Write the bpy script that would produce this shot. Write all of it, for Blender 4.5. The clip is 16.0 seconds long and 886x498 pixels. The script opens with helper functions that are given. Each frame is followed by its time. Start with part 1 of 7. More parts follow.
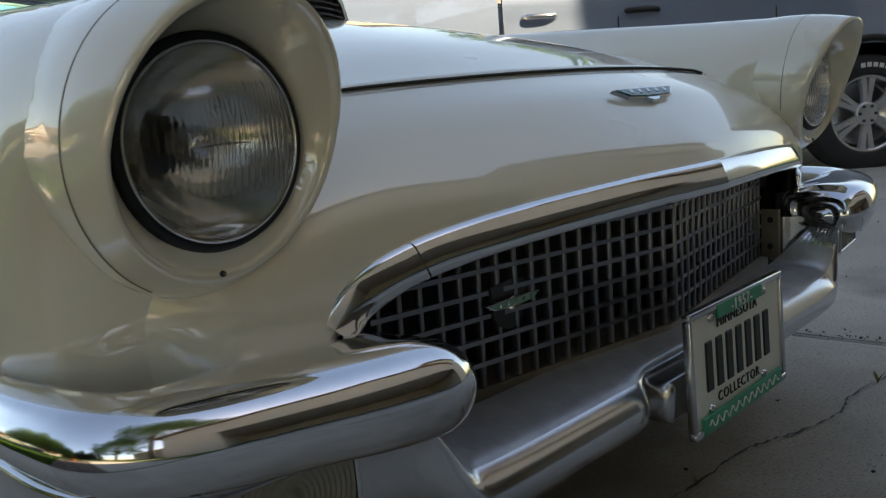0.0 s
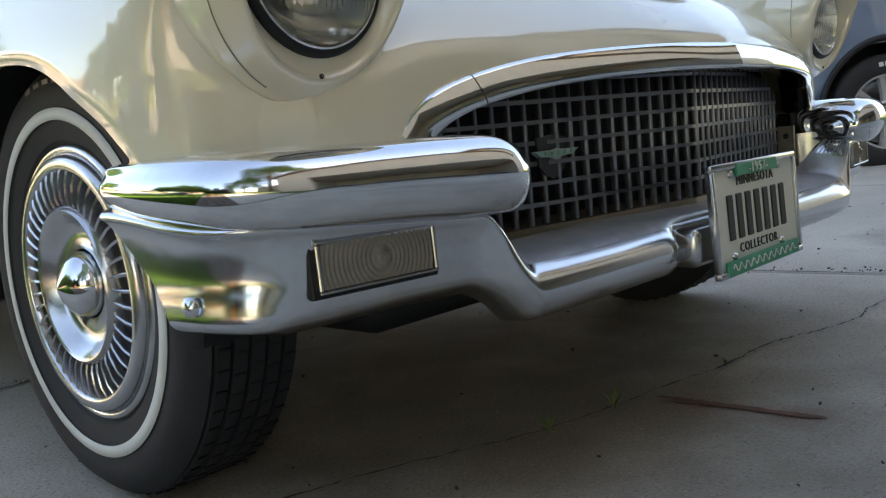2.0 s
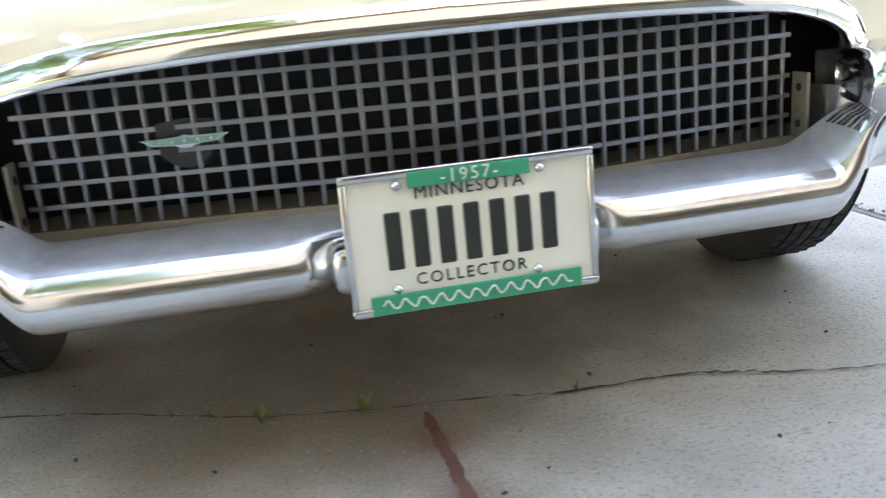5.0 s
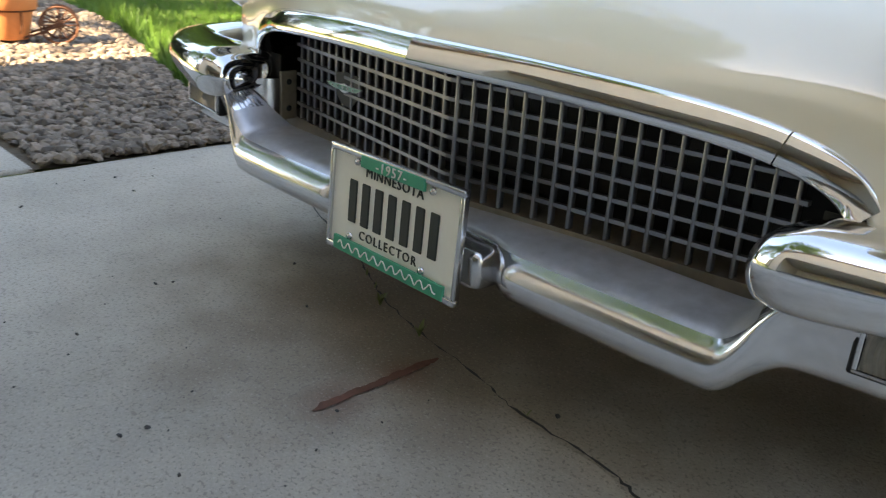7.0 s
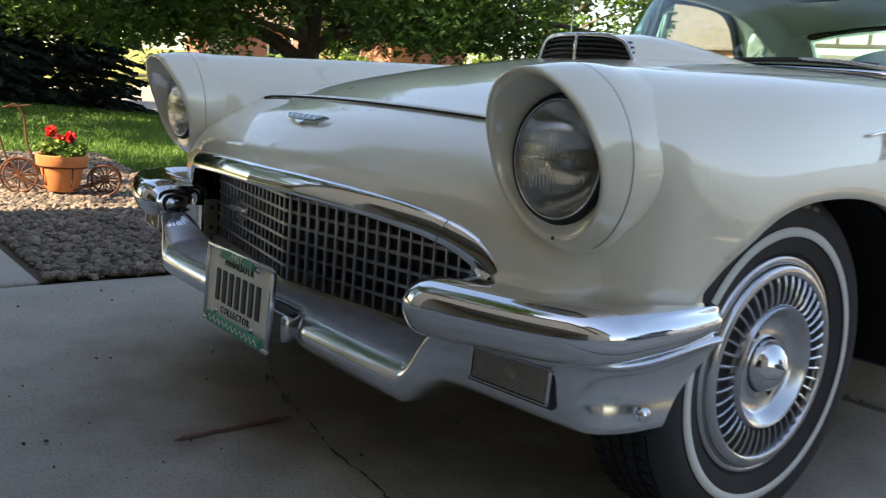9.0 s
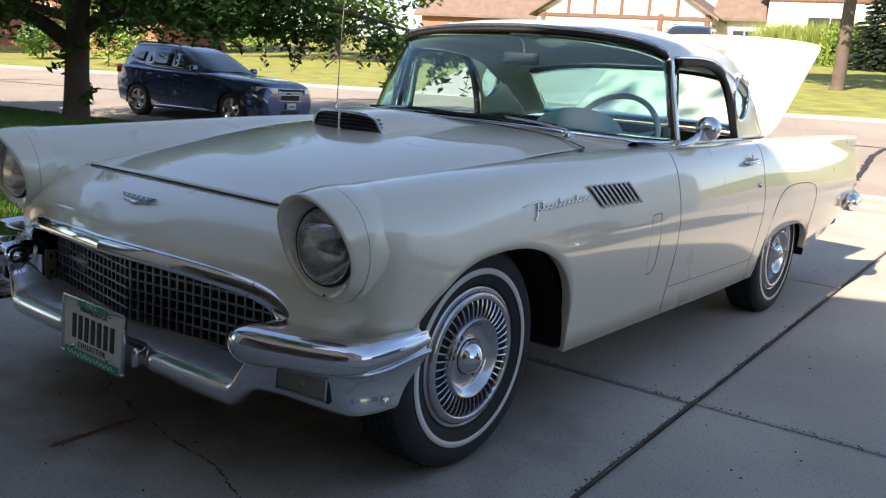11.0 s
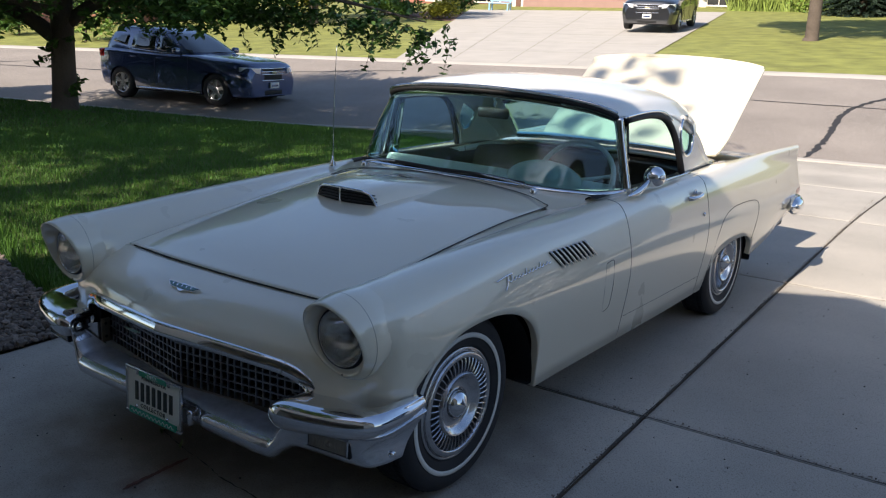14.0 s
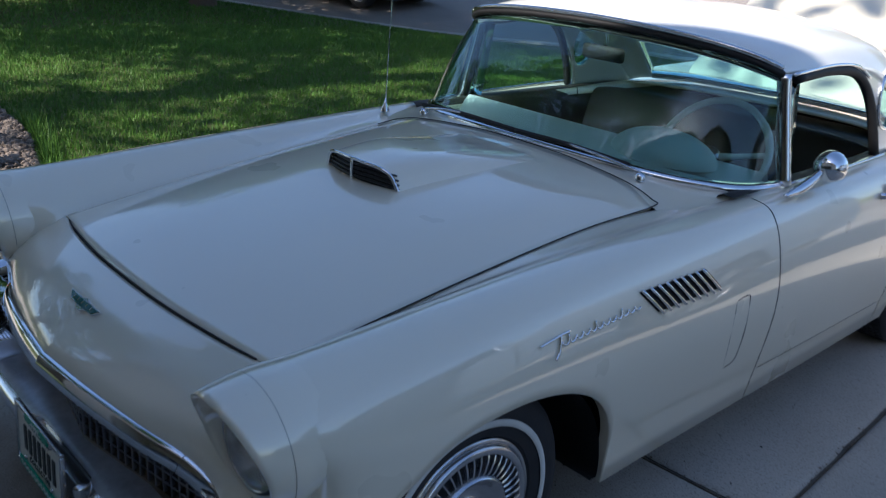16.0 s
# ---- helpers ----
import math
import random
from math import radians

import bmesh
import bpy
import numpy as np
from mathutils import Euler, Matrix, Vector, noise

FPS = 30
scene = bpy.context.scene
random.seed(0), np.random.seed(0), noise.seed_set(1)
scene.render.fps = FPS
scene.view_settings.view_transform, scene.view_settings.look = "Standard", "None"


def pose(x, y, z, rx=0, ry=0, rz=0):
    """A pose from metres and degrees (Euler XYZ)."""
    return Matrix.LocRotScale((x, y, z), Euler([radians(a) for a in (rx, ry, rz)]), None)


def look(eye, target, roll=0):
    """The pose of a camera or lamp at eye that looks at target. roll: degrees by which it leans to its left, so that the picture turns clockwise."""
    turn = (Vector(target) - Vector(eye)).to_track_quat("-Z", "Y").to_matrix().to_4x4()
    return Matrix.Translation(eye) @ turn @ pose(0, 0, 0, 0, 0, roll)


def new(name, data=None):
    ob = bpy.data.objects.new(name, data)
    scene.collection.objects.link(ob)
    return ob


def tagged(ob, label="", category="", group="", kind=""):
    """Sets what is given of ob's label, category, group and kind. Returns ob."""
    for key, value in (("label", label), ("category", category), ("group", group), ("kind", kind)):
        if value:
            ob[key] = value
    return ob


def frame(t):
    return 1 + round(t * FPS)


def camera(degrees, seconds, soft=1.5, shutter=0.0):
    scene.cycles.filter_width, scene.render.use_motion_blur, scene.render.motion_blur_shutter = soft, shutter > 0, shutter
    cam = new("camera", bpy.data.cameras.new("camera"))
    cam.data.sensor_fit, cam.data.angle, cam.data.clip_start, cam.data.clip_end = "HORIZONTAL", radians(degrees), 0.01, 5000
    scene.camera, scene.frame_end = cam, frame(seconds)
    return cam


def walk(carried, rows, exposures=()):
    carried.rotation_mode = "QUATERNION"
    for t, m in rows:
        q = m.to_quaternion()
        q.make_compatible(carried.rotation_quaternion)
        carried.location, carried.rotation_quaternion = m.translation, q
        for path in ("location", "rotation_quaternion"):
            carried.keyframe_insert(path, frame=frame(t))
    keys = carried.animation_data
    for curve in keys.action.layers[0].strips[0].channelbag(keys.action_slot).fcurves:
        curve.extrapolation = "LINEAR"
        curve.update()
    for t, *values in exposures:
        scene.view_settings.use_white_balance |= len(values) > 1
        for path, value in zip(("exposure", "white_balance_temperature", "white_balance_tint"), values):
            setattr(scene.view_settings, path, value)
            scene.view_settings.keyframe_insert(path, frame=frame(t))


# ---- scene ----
cam = camera(53.9, 16.0, soft=1.2, shutter=0.25)
PATH = [
    (0, (-1.132, -1.134, 0.682), (0.317, 0.2, 0.339), -4.0),
    (0.5, (-1.214, -1.183, 0.638), (0.225, 0.186, 0.412), -4.4),
    (1, (-1.288, -1.255, 0.611), (0.134, 0.134, 0.388), -4.6),
    (1.5, (-1.315, -1.237, 0.53), (0.114, 0.143, 0.291), -5.2),
    (2, (-1.315, -1.225, 0.463), (0.11, 0.158, 0.219), -5.6),
    (2.5, (-1.28, -1.219, 0.473), (0.137, 0.174, 0.245), -6.0),
    (3, (-1.175, -1.242, 0.463), (0.141, 0.211, 0.066), -6.0),
    (3.5, (-1.043, -1.348, 0.563), (-0.021, 0.305, 0.091), -8.3),
    (4, (-0.8, -1.525, 0.566), (-0.094, 0.3, 0.151), -9.6),
    (4.5, (-0.534, -1.566, 0.578), (-0.035, 0.313, 0.112), -6.2),
    (5, (-0.212, -1.595, 0.585), (0.132, 0.288, 0.008), -5.2),
    (7.5, (1.1, -1.296, 0.754), (-0.44, -0.199, 0.103), 3.1),
    (8, (1.237, -1.195, 0.761), (-0.372, -0.102, 0.294), 3.1),
    (8.5, (1.415, -1.258, 0.747), (-0.185, -0.129, 0.344), 4.0),
    (9, (1.59, -1.382, 0.732), (0.046, -0.157, 0.388), 4.6),
    (9.5, (1.785, -1.486, 0.739), (0.347, -0.133, 0.417), 4.9),
    (10, (1.907, -1.586, 0.771), (0.594, -0.111, 0.453), 5.4),
    (12.5, (2.304, -2.214, 1.519), (1.16, -0.648, 1.029), 3.1),
    (13, (2.346, -2.255, 1.544), (1.2, -0.69, 1.056), 2.6),
    (13.5, (2.354, -2.267, 1.548), (1.206, -0.703, 1.061), 2.4),
    (14, (2.355, -2.244, 1.545), (1.207, -0.683, 1.052), 2.3),
    (14.5, (2.279, -2.054, 1.53), (1.134, -0.514, 0.965), 1.7),
    (15, (2.207, -1.755, 1.538), (1.003, -0.268, 0.953), 1.9),
    (15.5, (2.073, -1.475, 1.519), (0.784, -0.093, 0.864), 2.7),
    (16, (1.882, -1.164, 1.555), (0.527, 0.124, 0.844), 4.0),
]
EXPO = [(0.0, 1.3, 8300, 12), (0.5, 1.2, 8200, 12), (1.0, 0.7, 8000, 12), (1.5, 1.5, 8100, 12), (2.0, 2.3, 8100, 12), (2.5, 2.45, 8200, 12), (3.0, 2.2, 8300, 12), (3.3, 2.9, 8300, 12), (3.5, 3.6, 8100, 13), (3.8, 2.4, 8200, 12), (4.0, 2.0, 8200, 12), (4.5, 2.2, 8100, 12), (4.75, 3.1, 8200, 13), (5.0, 4.1, 8300, 13), (7.5, 2.4, 8600, 12), (8.0, 2.0, 8300, 12), (9.0, 1.72, 7650, 13), (10.2, 1.55, 7000, 14), (12.5, 0.45, 6300, 15), (14.5, 0.55, 6000, 13), (15.5, 0.6, 5700, 13), (16.0, 0.7, 5600, 13)]
walk(cam, [(t, look(e, g, r)) for t, e, g, r in PATH], exposures=EXPO)

# ---- world and sun ----
SUN_EL, SUN_ROT = radians(37), radians(180)
world = bpy.data.worlds.new("sky")
scene.world = world
world.use_nodes = True
wn = world.node_tree
sky = wn.nodes.new("ShaderNodeTexSky")
sky.sky_type, sky.sun_disc = "NISHITA", False
sky.sun_elevation, sky.sun_rotation = SUN_EL, SUN_ROT
sky.dust_density, sky.air_density = 0.9, 1.0
wn.nodes["Background"].inputs[1].default_value = 0.12
wn.links.new(sky.outputs[0], wn.nodes["Background"].inputs[0])
sun = new("sun", bpy.data.lights.new("sun", "SUN"))
sun.data.energy, sun.data.angle, sun.data.color = 5.8, radians(0.5), (1.0, 0.87, 0.70)
sun.matrix_world = look((0, 0, 30), (0.4, math.cos(SUN_EL) * 20, 30 - math.sin(SUN_EL) * 20))


# ---- materials ----
def mat(name, color, rough=0.5, metal=0.0, coat=0.0, var=0.0, scale=8.0, fine=120.0, bump=0.0, spots=None, random=0.0, island=0.0,
        coords="Object", ior=1.5, transmission=0.0):
    """A surface with stains at one scale and grain at another."""
    m = bpy.data.materials.new(name)
    m.use_nodes = True
    nt = m.node_tree
    b = nt.nodes["Principled BSDF"]
    b.inputs["Base Color"].default_value = (*color, 1)
    b.inputs["Roughness"].default_value = rough
    b.inputs["Metallic"].default_value = metal
    b.inputs["Coat Weight"].default_value = coat
    b.inputs["Coat Roughness"].default_value = 0.03
    b.inputs["Coat IOR"].default_value = 2.0
    b.inputs["IOR"].default_value = ior
    b.inputs["Transmission Weight"].default_value = transmission
    if not (var or bump or random):
        return m
    tc = nt.nodes.new("ShaderNodeTexCoord")

    def noise_at(s, detail=5):
        n = nt.nodes.new("ShaderNodeTexNoise")
        n.inputs["Scale"].default_value, n.inputs["Detail"].default_value = s, detail
        nt.links.new(tc.outputs[coords], n.inputs["Vector"])
        return n
    big, small = noise_at(scale), noise_at(fine, 3)
    if var:
        ramp = nt.nodes.new("ShaderNodeMapRange")
        ramp.inputs["To Min"].default_value, ramp.inputs["To Max"].default_value = 1 - var, 1 + var
        add = nt.nodes.new("ShaderNodeMath")
        add.operation = "MULTIPLY_ADD"
        add.inputs[1].default_value = 0.6
        nt.links.new(big.outputs[0], add.inputs[0])
        half = nt.nodes.new("ShaderNodeMath")
        half.operation = "MULTIPLY"
        half.inputs[1].default_value = 0.4
        nt.links.new(small.outputs[0], half.inputs[0])
        nt.links.new(half.outputs[0], add.inputs[2])
        ramp.inputs["From Min"].default_value, ramp.inputs["From Max"].default_value = 0.3, 0.7
        nt.links.new(add.outputs[0], ramp.inputs["Value"])
        value = ramp.outputs[0]
        if random:
            info = nt.nodes.new("ShaderNodeObjectInfo")
            r = nt.nodes.new("ShaderNodeMapRange")
            r.inputs["To Min"].default_value, r.inputs["To Max"].default_value = 1 - random, 1 + random
            nt.links.new(info.outputs["Random"], r.inputs["Value"])
            mu = nt.nodes.new("ShaderNodeMath")
            mu.operation = "MULTIPLY"
            nt.links.new(value, mu.inputs[0])
            nt.links.new(r.outputs[0], mu.inputs[1])
            value = mu.outputs[0]
        if island:
            geo = nt.nodes.new("ShaderNodeNewGeometry")
            r = nt.nodes.new("ShaderNodeMapRange")
            r.inputs["To Min"].default_value, r.inputs["To Max"].default_value = 1 - island, 1 + island
            nt.links.new(geo.outputs["Random Per Island"], r.inputs["Value"])
            mu = nt.nodes.new("ShaderNodeMath")
            mu.operation = "MULTIPLY"
            nt.links.new(value, mu.inputs[0])
            nt.links.new(r.outputs[0], mu.inputs[1])
            value = mu.outputs[0]
        mix = nt.nodes.new("ShaderNodeVectorMath")
        mix.operation = "SCALE"
        mix.inputs[0].default_value = color
        nt.links.new(value, mix.inputs["Scale"])
        col = mix.outputs[0]
        if spots:
            spot_color, amount, sscale = spots
            sn = noise_at(sscale, 6)
            cut = nt.nodes.new("ShaderNodeMapRange")
            cut.inputs["From Min"].default_value, cut.inputs["From Max"].default_value = 1 - amount, 1 - amount + 0.12
            nt.links.new(sn.outputs[0], cut.inputs["Value"])
            mx = nt.nodes.new("ShaderNodeMix")
            mx.data_type = "RGBA"
            nt.links.new(cut.outputs[0], mx.inputs[0])
            nt.links.new(col, mx.inputs[6])
            mx.inputs[7].default_value = (*spot_color, 1)
            col = mx.outputs[2]
        nt.links.new(col, b.inputs["Base Color"])
        rr = nt.nodes.new("ShaderNodeMapRange")
        rr.inputs["To Min"].default_value, rr.inputs["To Max"].default_value = max(0.0, rough - 0.12 * min(1, rough * 2)), min(1, rough + 0.12 * min(1, rough * 2))
        nt.links.new(small.outputs[0], rr.inputs["Value"])
        nt.links.new(rr.outputs[0], b.inputs["Roughness"])
    if bump:
        bp = nt.nodes.new("ShaderNodeBump")
        bp.inputs["Strength"].default_value, bp.inputs["Distance"].default_value = 0.6, bump
        nt.links.new(small.outputs[0], bp.inputs["Height"])
        nt.links.new(bp.outputs[0], b.inputs["Normal"])
    return m


M = {}
M["paint"] = mat("cream_paint", (0.86, 0.785, 0.605), 0.3, coat=1.0, var=0.015, scale=2, fine=5)
M["roof_paint"] = mat("roof_paint", (0.86, 0.84, 0.77), 0.4, coat=0.8, var=0.03, scale=3, fine=60)
M["chrome"] = mat("chrome", (0.80, 0.81, 0.83), 0.07, metal=1.0, var=0.06, scale=9, fine=70)
M["haze_chrome"] = mat("haze_chrome", (0.78, 0.79, 0.82), 0.08, metal=1.0, var=0.06, scale=9, fine=70)
M["worn_chrome"] = mat("worn_chrome", (0.70, 0.71, 0.74), 0.17, metal=1.0, var=0.08, scale=9, fine=90)
M["dull_chrome"] = mat("dull_chrome", (0.62, 0.62, 0.63), 0.22, metal=1.0, var=0.1, scale=20, fine=150)
M["grille"] = mat("grille_metal", (0.28, 0.285, 0.305), 0.35, metal=0.9, var=0.1, scale=25, fine=150)
# black of rubber and trim, also painted shade behind the grille
M["black"] = mat("black_trim_and_shade", (0.006, 0.006, 0.007), 0.6, var=0.2, scale=12, fine=90)
M["rubber"] = mat("tyre_rubber", (0.022, 0.022, 0.024), 0.75, var=0.25, scale=10, fine=140, bump=0.0008)
M["whitewall"] = mat("whitewall", (0.72, 0.71, 0.66), 0.6, var=0.06, scale=9, fine=90)
M["silver"] = mat("wheel_silver", (0.58, 0.58, 0.60), 0.2, metal=0.92, var=0.08, scale=30, fine=160)
M["glass"] = mat("tinted_glass", (0.55, 0.79, 0.80), 0.0, ior=1.45, transmission=1.0)
M["clear"] = mat("lamp_glass", (0.95, 0.96, 0.97), 0.02, ior=1.45, transmission=1.0)


M["reflector"] = mat("reflector", (0.66, 0.65, 0.61), 0.13, metal=1.0, var=0.25, scale=30, fine=90)
M["concrete"] = mat("concrete", (0.455, 0.42, 0.36), 0.85, var=0.30, scale=0.9, fine=190, bump=0.003, spots=((0.22, 0.19, 0.16), 0.34, 0.8))


def add_stain_shade(m, center, reach, color, amount):
    """A brown stain, or shade put into the colour, with a ragged edge round a place."""
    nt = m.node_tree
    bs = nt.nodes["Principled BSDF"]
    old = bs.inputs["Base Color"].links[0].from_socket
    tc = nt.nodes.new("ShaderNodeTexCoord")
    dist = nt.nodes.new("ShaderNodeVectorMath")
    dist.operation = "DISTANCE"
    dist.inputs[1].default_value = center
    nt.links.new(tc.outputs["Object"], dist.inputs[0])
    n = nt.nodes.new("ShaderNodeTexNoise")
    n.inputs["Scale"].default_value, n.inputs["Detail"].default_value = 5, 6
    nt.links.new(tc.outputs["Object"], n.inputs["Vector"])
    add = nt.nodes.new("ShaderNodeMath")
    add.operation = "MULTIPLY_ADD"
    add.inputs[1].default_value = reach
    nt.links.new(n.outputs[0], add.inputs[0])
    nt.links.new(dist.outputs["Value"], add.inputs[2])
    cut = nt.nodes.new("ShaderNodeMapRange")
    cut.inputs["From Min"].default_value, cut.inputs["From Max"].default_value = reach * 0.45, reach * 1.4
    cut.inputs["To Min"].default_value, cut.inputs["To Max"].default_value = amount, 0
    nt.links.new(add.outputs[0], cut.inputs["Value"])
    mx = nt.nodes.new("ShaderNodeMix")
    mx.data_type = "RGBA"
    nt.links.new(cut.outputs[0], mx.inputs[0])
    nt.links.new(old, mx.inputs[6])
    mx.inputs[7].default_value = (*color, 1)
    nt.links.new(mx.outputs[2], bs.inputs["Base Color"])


add_stain_shade(M["concrete"], (-0.3, -0.42, 0), 0.62, (0.20, 0.13, 0.065), 0.8)
# broad darkening under and before the nose: stain and painted shade together
add_stain_shade(M["concrete"], (0.3, 0.3, 0), 0.8, (0.16, 0.13, 0.105), 0.7)
add_stain_shade(M["concrete"], (-0.1, -0.15, 0), 0.85, (0.115, 0.082, 0.052), 0.7)
add_stain_shade(M["concrete"], (0.05, -0.7, 0), 1.75, (0.17, 0.142, 0.115), 0.58)


def add_speckle(m, scale, color, start, amount=1.0):
    """Fine grains of another colour scattered through a surface."""
    nt = m.node_tree
    bs = nt.nodes["Principled BSDF"]
    old = bs.inputs["Base Color"].links[0].from_socket
    tc = nt.nodes.new("ShaderNodeTexCoord")
    n = nt.nodes.new("ShaderNodeTexNoise")
    n.inputs["Scale"].default_value, n.inputs["Detail"].default_value, n.inputs["Roughness"].default_value = scale, 2, 0.65
    nt.links.new(tc.outputs["Object"], n.inputs["Vector"])
    cut = nt.nodes.new("ShaderNodeMapRange")
    cut.inputs["From Min"].default_value, cut.inputs["From Max"].default_value = start, start + 0.06
    cut.inputs["To Min"].default_value, cut.inputs["To Max"].default_value = 0, amount
    nt.links.new(n.outputs[0], cut.inputs["Value"])
    mx = nt.nodes.new("ShaderNodeMix")
    mx.data_type = "RGBA"
    nt.links.new(cut.outputs[0], mx.inputs[0])
    nt.links.new(old, mx.inputs[6])
    mx.inputs[7].default_value = (*color, 1)
    nt.links.new(mx.outputs[2], bs.inputs["Base Color"])


add_stain_shade(M["concrete"], (-0.05, -0.56, 0), 0.075, (0.15, 0.065, 0.04), 0.8)
add_stain_shade(M["concrete"], (-0.044, -0.69, 0), 0.085, (0.14, 0.06, 0.04), 0.8)
add_speckle(M["concrete"], 150, (0.13, 0.115, 0.10), 0.57, 0.5)
add_speckle(M["concrete"], 170, (0.46, 0.43, 0.39), 0.60, 0.28)
add_speckle(M["concrete"], 34, (0.16, 0.14, 0.12), 0.66, 0.5)
M["plate"] = mat("plate_cream", (0.78, 0.77, 0.68), 0.4, var=0.03, scale=20, fine=90)
M["green"] = mat("plate_green", (0.02, 0.30, 0.17), 0.4, var=0.06, scale=20, fine=90)


M["lamp_lens"] = mat("lamp_lens", (0.46, 0.42, 0.35), 0.12, ior=1.5, transmission=0.45, var=0.1, scale=60, fine=200)
M["red_lens"] = mat("red_lens", (0.35, 0.01, 0.01), 0.15, coat=0.6)


M["lawn"] = mat("lawn", (0.075, 0.095, 0.018), 0.9, var=0.3, scale=1.3, fine=90, bump=0.01)


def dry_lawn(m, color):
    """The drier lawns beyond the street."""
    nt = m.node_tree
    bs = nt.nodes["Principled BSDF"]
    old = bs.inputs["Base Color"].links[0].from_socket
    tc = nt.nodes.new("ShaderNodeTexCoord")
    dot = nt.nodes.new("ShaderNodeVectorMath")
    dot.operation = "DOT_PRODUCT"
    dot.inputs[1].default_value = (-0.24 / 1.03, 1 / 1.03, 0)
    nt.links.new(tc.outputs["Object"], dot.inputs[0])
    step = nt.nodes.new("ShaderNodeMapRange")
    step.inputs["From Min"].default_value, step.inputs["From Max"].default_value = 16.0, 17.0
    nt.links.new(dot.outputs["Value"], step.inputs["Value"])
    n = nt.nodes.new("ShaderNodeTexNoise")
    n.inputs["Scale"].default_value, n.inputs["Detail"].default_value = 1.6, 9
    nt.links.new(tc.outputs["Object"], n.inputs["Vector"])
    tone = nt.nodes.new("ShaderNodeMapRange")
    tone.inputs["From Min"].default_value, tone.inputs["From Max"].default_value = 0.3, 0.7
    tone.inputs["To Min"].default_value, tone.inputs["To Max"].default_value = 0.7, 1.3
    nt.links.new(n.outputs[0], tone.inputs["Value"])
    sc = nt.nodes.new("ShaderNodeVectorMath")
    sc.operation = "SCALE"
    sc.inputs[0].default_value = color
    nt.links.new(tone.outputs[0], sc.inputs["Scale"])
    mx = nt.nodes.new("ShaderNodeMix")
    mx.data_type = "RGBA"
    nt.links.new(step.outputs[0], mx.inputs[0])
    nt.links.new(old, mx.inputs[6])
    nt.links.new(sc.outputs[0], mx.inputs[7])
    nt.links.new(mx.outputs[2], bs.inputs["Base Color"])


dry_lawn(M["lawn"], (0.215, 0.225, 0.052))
M["blade"] = mat("grass_blade", (0.058, 0.145, 0.010), 0.6, var=0.2, scale=1.1, fine=30, island=0.22)
M["asphalt"] = mat("asphalt", (0.28, 0.245, 0.21), 0.9, var=0.26, scale=0.5, fine=60, bump=0.004)
add_speckle(M["asphalt"], 60, (0.10, 0.09, 0.08), 0.56, 0.7)
add_speckle(M["asphalt"], 43, (0.50, 0.45, 0.40), 0.58, 0.6)
M["joint"] = mat("joint_dirt", (0.085, 0.076, 0.064), 0.95, var=0.4, scale=9, fine=80, bump=0.004)
M["tar"] = mat("tar", (0.035, 0.033, 0.033), 0.7, var=0.2, scale=5, fine=80)
M["kerb"] = mat("kerb_concrete", (0.44, 0.41, 0.36), 0.85, var=0.12, scale=1.2, fine=120, bump=0.002)
M["stone_each"] = mat("stones", (0.18, 0.145, 0.115), 0.8, var=0.3, scale=14, fine=60, island=0.55)
M["soil"] = mat("soil", (0.10, 0.075, 0.05), 0.95, var=0.3, scale=6, fine=80, bump=0.01)
M["leaf"] = mat("maple_leaf", (0.075, 0.155, 0.025), 0.55, var=0.4, scale=0.8, fine=9, island=0.35)
M["leaf_light"] = mat("light_leaf", (0.15, 0.25, 0.04), 0.55, var=0.35, scale=0.8, fine=9, island=0.35)
M["needle"] = mat("spruce_needle", (0.022, 0.042, 0.024), 0.7, var=0.4, scale=0.9, fine=10, island=0.35)
M["yellow_leaf"] = mat("gold_leaf", (0.35, 0.33, 0.03), 0.55, var=0.3, scale=2, fine=20)
M["bark"] = mat("bark", (0.11, 0.085, 0.065), 0.9, var=0.35, scale=3, fine=40, bump=0.02)
M["terracotta"] = mat("terracotta", (0.55, 0.20, 0.07), 0.75, var=0.12, scale=6, fine=60, bump=0.0008)
M["rust"] = mat("rusty_iron", (0.13, 0.055, 0.03), 0.8, metal=0.3, var=0.4, scale=20, fine=90, bump=0.001)
M["petal"] = mat("red_petal", (0.65, 0.02, 0.015), 0.5, var=0.15, scale=20, fine=80)
M["siding"] = mat("tan_siding", (0.52, 0.44, 0.33), 0.7, var=0.06, scale=1.5, fine=50)
M["stucco"] = mat("white_stucco", (0.70, 0.66, 0.58), 0.85, var=0.06, scale=1.2, fine=60, bump=0.003)
M["timber"] = mat("brown_timber", (0.15, 0.075, 0.05), 0.7, var=0.2, scale=3, fine=50)
M["door_brown"] = mat("brown_door", (0.30, 0.185, 0.15), 0.6, var=0.08, scale=2, fine=50)
M["siding_brown"] = mat("tan_wall_siding", (0.46, 0.38, 0.30), 0.7, var=0.08, scale=1.5, fine=50)
M["drywall"] = mat("drywall", (0.66, 0.60, 0.50), 0.8, var=0.08, scale=1.2, fine=40)
M["mulch"] = mat("mulch", (0.23, 0.13, 0.085), 0.9, var=0.4, scale=3, fine=30, bump=0.01)
M["pale_blue"] = mat("pale_blue_paint", (0.28, 0.50, 0.66), 0.5, var=0.08, scale=4, fine=40)
M["garage_floor"] = mat("garage_floor", (0.22, 0.20, 0.18), 0.7, var=0.2, scale=2, fine=60)
M["shingle"] = mat("roof_shingle", (0.17, 0.125, 0.10), 0.9, var=0.25, scale=2, fine=30, bump=0.01)
M["brick"] = mat("red_brick", (0.34, 0.15, 0.10), 0.85, var=0.25, scale=2, fine=25, bump=0.004)
